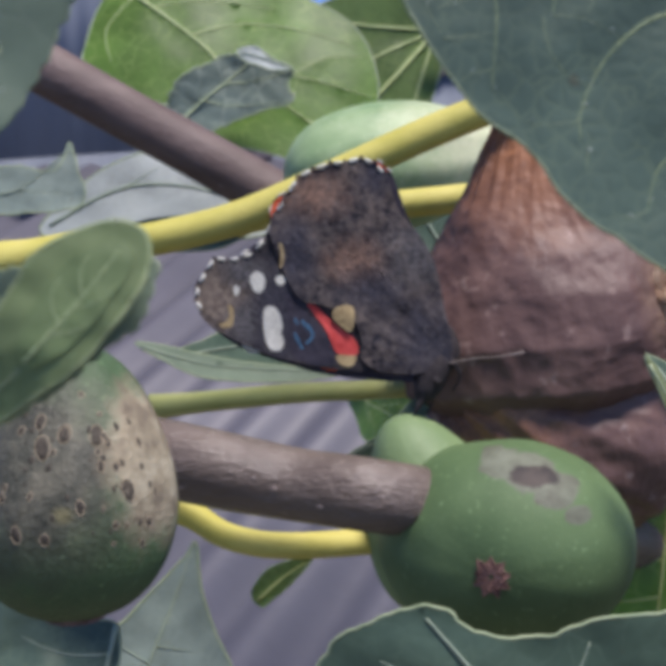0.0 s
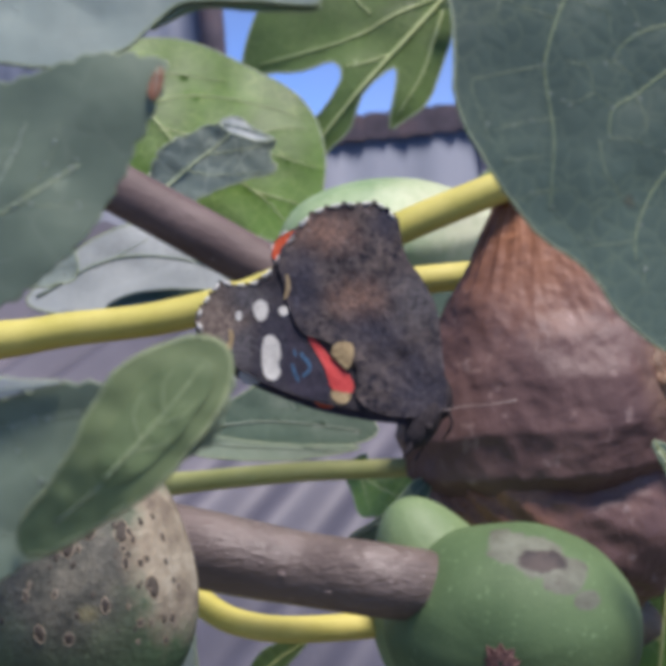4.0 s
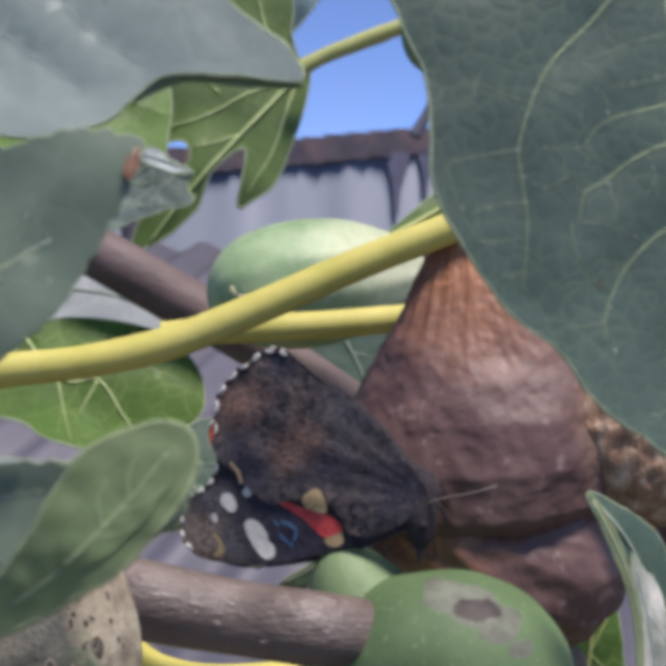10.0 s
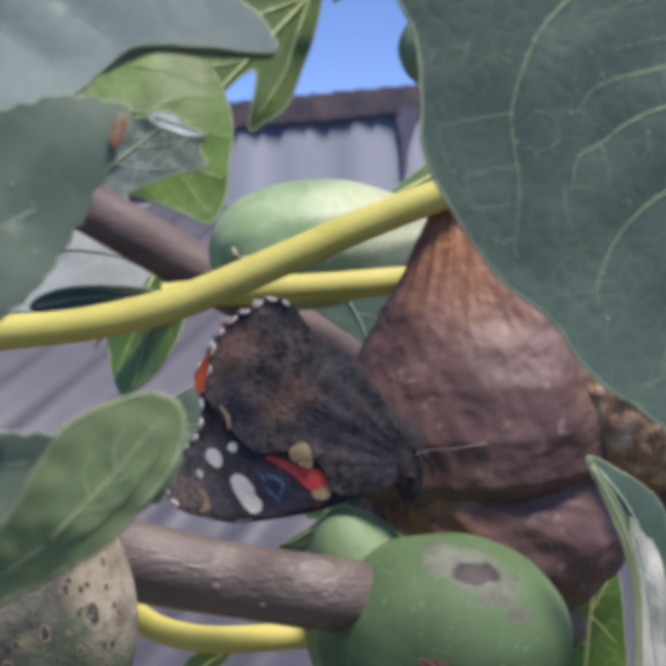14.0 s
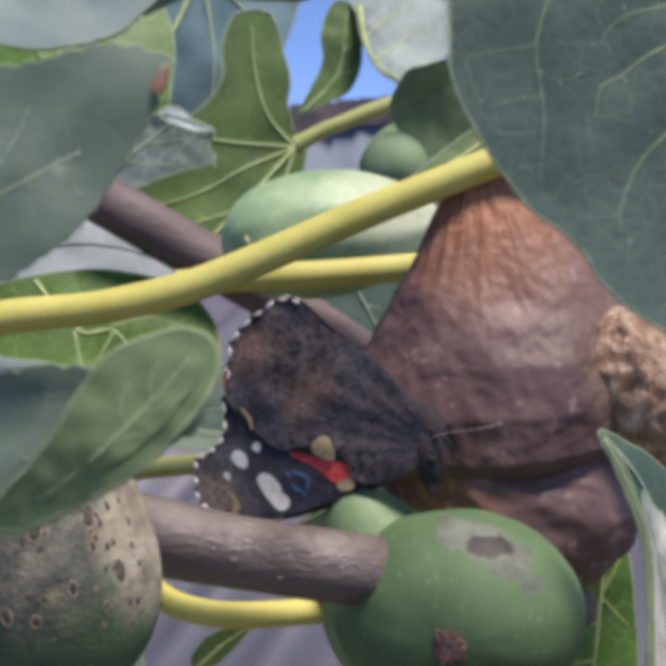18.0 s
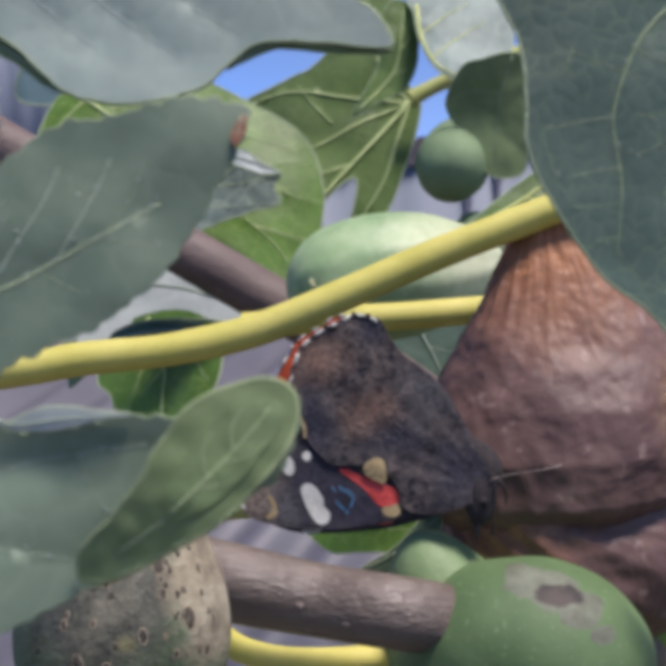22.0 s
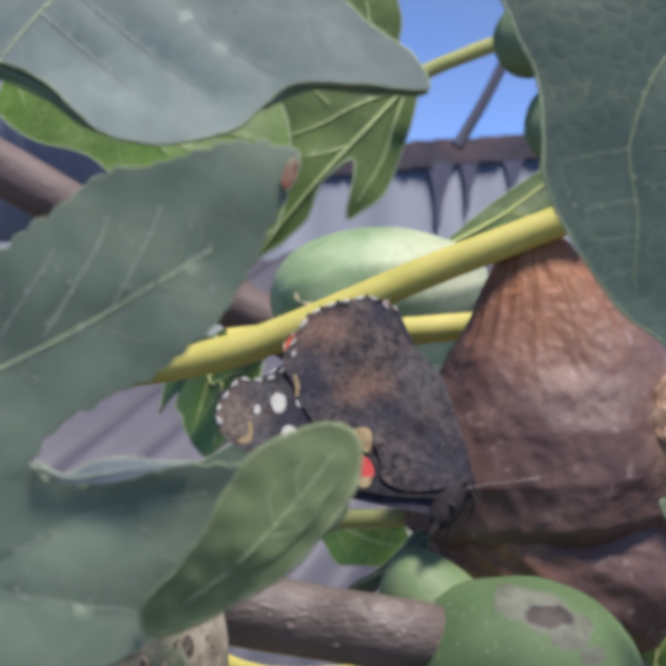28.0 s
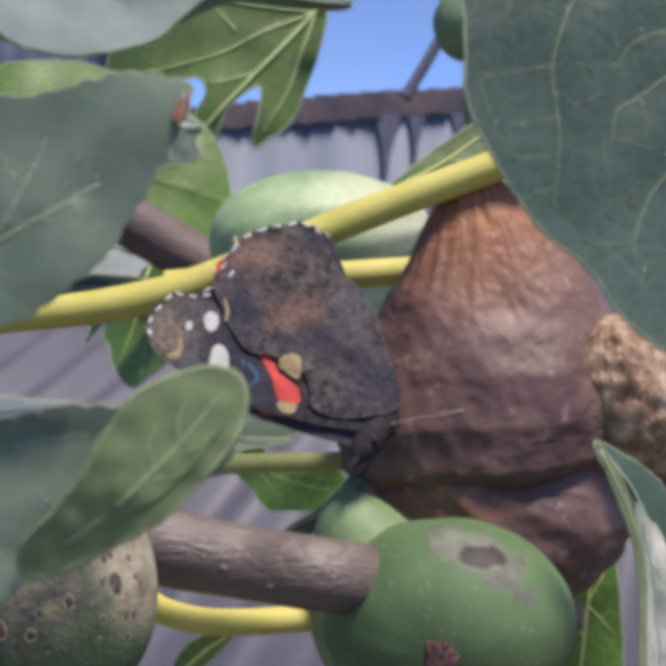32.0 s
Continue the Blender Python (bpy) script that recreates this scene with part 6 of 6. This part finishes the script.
    lobe_rows = [(0, 0.9, 0.4, -1.3), (1, 0.7, 0.2, -1.3), (4.5, 1.1, 1.3, -1.3), (5, 1.2, 1.5, 0.1), (5.5, 0.9, 1.2, -1.6), (6, 0.6, 1.0, -0.7), (6.5, 0.2, -0.2, 0.9), (7, 0.0, 0.0, 0.0), (7.5, 0.8, 0.4, -1.4), (8, 1.0, 0.4, 0.2), (8.5, 0.4, 0.8, -0.0), (9, -0.1, 1.2, 1.3), (9.5, 0.0, 1.1, 1.2), (10, 0.2, 0.9, 0.3), (10.5, 0.2, 0.9, 0.8), (11, 0.3, 1.0, 0.5), (11.5, 0.3, 1.0, 0.2), (12, 0.3, 1.0, -1.7), (12.5, 0.4, 1.1, 0.4), (13, 0.4, 1.1, -0.3), (13.5, 0.4, 1.0, -1.5), (14, 0.4, 1.0, 0.3), (14.5, 0.4, 0.9, 0.2), (16.5, 0.4, 0.6, 1.2), (17, 0.3, 0.5, 0.7), (17.5, 0.2, 0.5, 1.2), (18, 0.1, 0.4, 1.9), (18.5, 0.1, 0.5, 1.2), (19, 0.1, 0.5, 1.0), (19.5, 0.0, 0.5, 1.3), (20, 0.0, 0.4, 1.6), (20.5, 0.0, 0.5, 1.6), (21, 0.0, 0.5, 1.8), (21.5, 0.0, 0.6, 1.3), (22, 0.1, 0.7, 1.2), (22.5, 0.1, 0.7, 1.2), (23, 0.1, 0.8, 1.4), (23.5, 0.1, 0.8, 0.8), (24, 0.2, 0.7, 1.4), (24.5, 0.2, 0.7, 0.9), (25, 0.3, 0.6, 0.7), (25.5, 0.5, 0.6, -0.6), (27.5, 1.5, 0.7, 4.0), (28, 1.8, 0.7, -0.7), (28.5, 1.2, 1.1, -3.0), (29, 0.6, 1.5, 0.5), (29.5, 0.6, 1.0, -1.5), (30, 0.6, 0.5, -0.7), (30.5, 0.6, 0.0, -1.7), (31, 0.2, 0.4, 1.0), (31.5, -0.1, 0.7, 1.1), (32, 0.3, -0.2, 0.3)]
    sway(leaf_b, lobe_rows, pivot)
    sway(curl_lobe, lobe_rows, pivot)
    sway(sinus, lobe_rows, pivot)
    sway(scorch, lobe_rows, pivot)
    sway(curl_face, lobe_rows, pivot)
    pale_rows = [(0, -1.1, 3.8, 0.0), (5, -1.1, -0.2, 0.0), (6, 0.4, 1.6, 0.0), (6.5, -0.3, -0.3, 0.0), (7, 0.0, 0.0, 0.0), (7.5, 0.4, -0.2, 0.0), (8, -0.8, -0.2, 0.0), (9, -1.8, 0.4, 0.0), (10, -0.8, 0.1, 0.0), (13, -1.6, -0.2, 0.0), (20, -1.3, 0.3, 0.0), (23, -1.2, 0.3, 0.0), (25, -1.3, 0.1, 0.0), (28, -0.3, 0.1, 0.0), (30.5, 0.2, -0.1, 0.0), (31.5, -0.9, -0.2, 0.0), (32, -0.5, 0.4, 0.0)]
    for ob in (leaf_c, under_c, edge_c):
        sway(ob, pale_rows)
    curled_rows = [(0, 0.0, 0.0, 0.0), (0.5, -0.1, 0.3, 0.0), (1, -0.3, 0.6, 0.0), (1.5, -0.5, 0.3, 0.0), (2, -0.5, 0.6, 0.0), (2.5, -0.6, 0.6, 0.0), (4.5, -1.0, 0.4, 0.0), (5, -0.6, 0.7, 0.0), (5.5, -0.5, 0.2, 0.0), (6, 1.0, -1.5, 0.0), (9, -1.4, 4.1, 0.0), (9.5, -3.0, 1.9, 0.0), (10, -2.8, 1.0, 0.0), (16.5, 0.1, -0.1, 0.0), (17, -0.2, -0.1, 0.0), (17.5, -0.2, -0.2, 0.0), (18, -0.9, 0.1, 0.0), (18.5, 0.1, -0.1, 0.0), (19, -0.3, 0.1, 0.0), (19.5, -0.4, 1.0, 0.0), (20, -0.8, 0.4, 0.0), (20.5, -0.3, 0.2, 0.0), (21, -0.1, 0.3, 0.0), (21.5, -0.2, -0.5, 0.0), (22, -0.3, 0.1, 0.0), (22.5, -0.1, 0.2, 0.0), (23, -0.5, 0.5, 0.0), (23.5, -0.2, 0.2, 0.0), (24, -0.3, 0.0, 0.0), (24.5, 0.1, 0.4, 0.0), (25, -0.1, 0.4, 0.0), (29, -2.8, -1.1, 0.0), (29.5, -1.9, -5.3, 0.0), (31.5, -0.2, 0.4, 0.0), (32, -0.4, 0.5, 0.0)]
    for ob in (leaf_e, fold):
        sway(ob, curled_rows)
    sway(leaf_d, [(0, 0.0, 0.0, 0.0), (1, -4.0, -0.2, 0.0), (2, -4.9, 1.0, 0.0), (2.5, -7.0, 12.4, 0.0), (5, -12.5, -6.4, 0.0), (9, -32.6, 21.8, 0.0), (10.5, -30.0, 25.4, 0.0), (11, -16.7, 25.5, 0.0), (12, -12.9, 47.3, 0.0), (13, -18.2, 19.4, 0.0), (14, -16.1, 6.9, 0.0), (16.5, -12.8, -9.7, 0.0), (17, -18.3, -13.0, 0.0), (17.5, -14.5, 2.7, 0.0), (18, -34.7, 27.4, 0.0), (19, -37.1, 12.6, 0.0), (20, -34.3, 27.6, 0.0), (21, -9.0, -1.0, 0.0), (21.5, -9.4, 0.2, 0.0), (23, -13.1, -5.9, 0.0), (24, -12.3, -10.2, 0.0), (25, -12.1, -7.3, 0.0), (27.5, -10.8, 19.4, 0.0), (29, -32.4, 10.6, 0.0), (30, -41.7, 12.6, 0.0), (31, -17.5, -19.5, 0.0), (31.5, -17.0, -19.0, 0.0), (32, -15.0, -12.0, 0.0)])
    lobed_rows = [(0, 7.3, -10.2, 0.0), (1, 10.6, -9.5, 0.0), (5, 17.5, 28.5, 0.0), (6, 4.0, 20.0, 0.0), (6.5, 3.0, 24.0, 0.0), (7, -5.0, 33.2, 0.0), (7.5, -0.1, 36.1, 0.0), (8, -3.7, 42.5, 0.0), (8.4, 6.0, 10.0, 0.0, 0, -30), (9, 22.0, -14.0, 0.0, 0, -68), (9.5, 8.0, -8.0, 0.0, 0, -35), (10, -5.6, 9.5, 0.0), (11, -9.2, 31.7, 0.0), (12, 24.6, 12.2, 0.0), (13, -0.4, 7.8, 0.0), (13.5, 29.5, -17.0, 0.0), (14, -3.6, 20.3, 0.0), (14.5, 0.4, 55.0, 0.0), (16.5, 8.7, -2.3, 0.0), (17, -4.2, -15.4, 0.0), (17.5, -21.0, -21.5, 0.0), (18, -10.9, -26.2, 0.0), (19, -4.5, 5.5, 0.0), (20, 0.0, 0.0, 0.0), (21.5, 5.2, -1.6, 0.0), (23, 2.9, 6.4, 0.0), (24, -6.2, 10.0, 0.0), (25, 0.2, 22.5, 0.0), (27.5, 7.8, 27.8, 0.0), (28, 10.8, 9.0, 0.0), (28.5, 23.3, 2.3, 0.0, 0, -20), (29, 14.6, -19.0, 0.0, 0, -64), (29.5, -10.3, -8.1, 0.0, 0, -30), (30, 15.2, 20.3, 0.0), (31.5, -2.9, 15.7, 0.0), (32, -0.4, 14.3, 0.0)]
    sway(leaf_f, lobed_rows)
    sway(stalk_f, [(t, x, z + 0.14 * (more[1] if more else 0), turn) for t, x, z, turn, *more in lobed_rows])
    sway(leaf_g, [(0, -1.7, 0.0, 0.0, -84), (2.5, -1.7, 0.0, 0.0, -84), (5, -1.7, 0.0, 0.0, -83), (5.5, -5.1, -1.7, 0.0, -40), (6, -5.1, -4.2, 0.0, 0), (7, -6.7, -7.6, 0.0, 0), (7.5, -5.1, 0.0, 0.0, -70), (8, -3.4, 0.0, 0.0, -84), (8.4, -1.7, -1.7, 0.0, -60), (9, 0.0, -3.4, 0.0, 0), (10, -1.7, 0.0, 0.0, 0), (10.5, -1.7, 0.0, 0.0, -30), (11, -1.7, 1.7, 0.0, -84), (12.5, -1.7, 1.7, 0.0, -84), (13, -5.1, -1.7, 0.0, -68), (14, -11.8, 2.5, 6.0, -76), (16.5, -10.1, 3.4, 6.0, -77), (17, -8.4, 3.4, 4.0, -76), (18, -1.7, 0.0, 0.0, 0), (19, 0.0, 0.0, 0.0, 0), (19.4, 0.0, 0.0, 0.0, -66), (19.6, 0.0, 0.0, 0.0, -66), (20, 0.0, 0.0, 0.0, 0), (20.4, -0.8, 0.0, 0.0, -64), (21, -0.8, 0.0, 0.0, -70), (21.5, -3.4, 0.0, 0.0, -68), (22, -19.0, 0.0, 6.0, -58), (23, -11.8, 0.0, 6.0, -64), (24, -10.1, 0.8, 6.0, -70), (25, -10.1, 1.7, 6.0, -73), (27.5, -8.4, 1.7, 4.0, -76), (28, -7.6, 0.0, 0.0, -74), (28.6, -5.1, -10.1, 6.0, -20), (29, -1.7, -15.2, 10.0, 0), (29.5, -2.5, -7.6, 4.0, 0), (30, -3.4, 0.0, 0.0, 0), (30.5, -3.4, 0.0, 0.0, 0), (31, -9.3, 2.5, 4.0, -70), (32, -9.3, 2.5, 4.0, -73)], at(-18.0, 246.5, -12.3))
    sway(low_leaf, [(0, 0.0, 0.0, 0.0, -68), (1, 0.0, 0.0, 0.0, -68), (2, 0.0, 0.0, 0.0, -62), (5, 0.0, 0.0, 0.0, -72), (6, 0.0, 0.0, 0.0, -40), (7, 0.0, 0.0, 0.0, -45), (8, 0.0, 0.0, 0.0, -78), (9, 0.0, 0.0, 0.0, -82), (10, 0.0, 0.0, 0.0, -52), (11, 0.0, 0.0, 0.0, -80), (14, 0.0, 0.0, 0.0, -80), (17, 0.0, 0.0, 0.0, -74), (18, 0.0, 0.0, 0.0, -70), (19, 0.0, 0.0, 0.0, -36), (20, 0.0, 0.0, 0.0, -38), (20.5, 0.0, 0.0, 0.0, -62), (21, 0.0, 0.0, 0.0, -78), (21.5, 0.0, 0.0, 0.0, -42), (22.5, 0.0, 0.0, 0.0, -42), (24, 0.0, 0.0, 0.0, -38), (25, 0.0, 0.0, 0.0, -42), (28, 0.0, 0.0, 0.0, -62), (28.6, 0.0, 0.0, 0.0, -25), (29, 0.0, 0.0, 0.0, 0), (29.6, 0.0, 0.0, 0.0, -10), (30, 0.0, 0.0, 0.0, -25), (30.5, 0.0, 0.0, 0.0, -55), (31, 0.0, 0.0, 0.0, -62), (32, 0.0, 0.0, 0.0, -56)], at(6.7, 210.2, -33.3))
    sway(leaf_p, [(0, -50.6, 93.3, 0.0), (5, -65.1, 132.5, 0.0), (8, -59.1, 85.1, 0.0), (8.5, -22.9, 40.9, 0.0), (9, 0.0, 0.0, 0.0), (9.3, 6.3, 3.2, 0.0), (9.8, -6.7, 62.0, 0.0), (10.5, -29.2, 18.0, 0.0), (12, -36.0, 19.9, 0.0), (13, -40.5, 61.0, 0.0), (16.5, -33.3, 6.0, 0.0), (17, -31.7, 3.9, 0.0), (18, -44.0, 1.6, 0.0), (19, -48.4, 43.8, 0.0), (20, -41.1, 33.6, 0.0), (21, -44.7, 27.6, 0.0), (22, -64.2, 55.5, 0.0), (24, -58.2, 77.7, 0.0), (28, -37.0, 65.9, 0.0), (28.6, -28.3, 10.9, 0.0), (29, -12.0, -1.7, 0.0), (29.4, -7.7, -6.2, 0.0), (30, -23.0, 62.2, 0.0), (32, -21.5, 72.8, 0.0)])
    cluster = [(0, 18.6, -42.7, 0.0), (5, 9.3, -14.7, 0.0), (6, 26.3, -7.6, 0.0), (6.5, 21.4, -1.1, 0.0), (7, 0.0, 0.0, 0.0), (7.5, 3.6, 1.1, 0.0), (8, 1.4, 8.2, 0.0), (9.5, 0.0, -25.7, 0.0), (10, 1.4, -4.4, 0.0), (12, -3.0, -5.9, 0.0), (16.5, 2.3, -38.4, 0.0), (17, -6.5, -40.0, 0.0), (17.5, -17.0, -41.0, 0.0), (18, -13.0, -50.0, 0.0), (18.5, -9.6, -45.5, 0.0), (19, -0.7, -23.2, 0.0), (20, 8.0, -32.4, 0.0), (21, 4.7, -31.7, 0.0), (22, -14.7, -38.2, 0.0), (23, 7.6, -23.7, 0.0), (24, -3.1, -23.0, 0.0), (25, 9.2, -13.2, 0.0), (28, 10.1, -2.9, 0.0), (29, 7.7, -15.4, 0.0), (30, -11.8, -17.2, 0.0), (31, 14.0, -18.1, 0.0), (32, 9.0, -12.5, 0.0)]
    for ob in (fig_high, fig_low, fig_stem, shade_leaf, sunlit_leaf, lobe_tip):
        sway(ob, cluster)
    # seconds, wings' opening, hindwing's lag
    wing_rows = [(0, 0.0, 0.0), (0.5, 0.0, 1.1), (1, 0.0, 2.1), (1.5, 0.0, 1.4), (2, 0.0, 0.7), (2.5, 0.0, 0.5), (4.4, 0.0, -0.2), (4.5, 4.0, -0.2), (4.6, 36.0, -0.1), (4.7, 68.0, 0.0), (4.8, 64.0, 0.0), (4.9, 34.0, 0.1), (5, 7.0, 0.1), (5.2, 3.0, -2.9), (5.5, 2.2, -7.4), (5.6, 2.0, -7.7), (6, 0.7, -9.1), (6.2, 0.0, -9.7), (6.5, 0.0, -10.6), (7, 0.0, -3.7), (7.5, 0.0, 0.2), (8, 0.0, 1.4), (8.5, 0.0, 1.9), (9, 0.0, 2.4), (9.5, 0.0, 0.3), (10, 0.0, -1.8), (10.5, 0.0, -0.7), (11, 0.0, 0.4), (11.5, 0.0, 1.6), (12, 0.0, 2.7), (12.5, 0.0, 3.8), (13, 0.0, 4.9), (13.5, 0.0, 5.4), (14, 0.0, 5.9), (14.5, 0.0, 6.4), (16.5, 0.0, 8.4), (17, 0.0, 7.5), (17.5, 0.0, 6.5), (18, 0.0, 5.6), (18.5, 0.0, 4.9), (19, 0.0, 4.2), (19.5, 0.0, 4.0), (20, 0.0, 4.0), (20.1, 0.0, 4.0), (20.3, 2.0, 4.0), (20.4, 16.0, 4.0), (20.5, 42.0, 4.0), (20.6, 32.0, 4.0), (20.7, 25.0, 4.0), (20.9, 15.0, 4.0), (21, 10.5, 4.0), (21.1, 6.0, 4.0), (21.5, 2.0, 4.0), (22.1, 3.0, 5.0), (22.2, 6.0, 5.0), (22.3, 36.0, 5.0), (22.4, 74.0, 5.0), (22.5, 62.0, 5.0), (22.7, 44.0, 5.0), (22.8, 32.0, 5.0), (22.9, 66.0, 5.0), (23, 71.0, 5.0), (23.1, 66.0, 5.0), (23.2, 38.0, 5.6), (23.3, 12.0, 6.1), (23.4, 6.0, 6.7), (23.5, 5.3, 7.3), (23.7, 4.0, 7.1), (24, 4.0, 6.8), (24.5, 4.0, 5.0), (25, 4.0, 6.6), (25.5, 2.7, 6.0), (26.5, 0.0, 0.5), (27.5, 0.0, -5.0), (28, 0.0, -6.6), (28.5, 0.0, -8.0), (29, 0.0, -9.3), (29.5, 0.0, -8.2), (30, 0.0, -7.1), (30.5, 0.0, -6.0), (31, 0.0, -8.2), (31.5, 0.0, -10.4), (32, 0.0, -11.1)]
    back, to = Matrix.Translation(-HINGE), Matrix.Translation(HINGE)
    for ob, lag in ((near_fore, 0), (near_hind, 1)):
        walk(ob, [(t, to @ Matrix.Rotation(radians(FLAP * a), 4, AXIS) @ back @ Matrix.Rotation(radians(lag * f), 4, 'Y') @ to) for t, a, f in wing_rows])
    # seconds, lead of the far forewing and of the far hindwing, gap between the pairs, the hindwing's shift
    lead_rows = [(0, 6, 3.0, -2, 0), (2.5, 6, 3.0, -2, 0), (4.4, 4, -2.5, -3, 0), (5, 9, -6, 0, 0), (5.5, 10, -4, 0, 0), (6, 10, 0, 0, 0), (7, 8, 1.5, -1, 0), (8, 4, -1, -4, 0.2), (11, 4, -1, -4, 0.2), (13, 4, -2, -4, 0.8), (14.5, 4, -2, -4, 0.9), (17, 4, -3, -4, 1.0), (18, 4, -1, -4, 0), (20, 4, -2, -4, 0.4), (20.9, 4, -7, -4, 1.8), (22, 4, -6, -4, 1.4), (25.5, 5, -9, -4, 1.0), (27.5, 10, 3.6, 0, 0), (32, 10, 3.6, 0, 0)]
    ts, fore_leads, hind_leads, gaps, shifts = zip(*lead_rows)
    for ob, leads in ((far_fore, fore_leads), (far_hind, hind_leads)):
        keyed = []
        for t, a, f in wing_rows:
            shut = max(0, 1 - a / 40)
            lead, gap, shift = (float(np.interp(t, ts, v)) for v in (leads, gaps, shifts))
            lag, shift = (f, shift * shut) if ob is far_hind else (0, 0)
            slide = Matrix.Translation(Vector((-1, 0, 0.35)) * shift * MM)
            keyed.append((t, slide @ to @ Matrix.Rotation(radians(gap * shut), 4, AXIS) @ back @ Matrix.Rotation(radians((lag + lead) * shut), 4, 'Y') @ to))
        walk(ob, keyed)


motions()
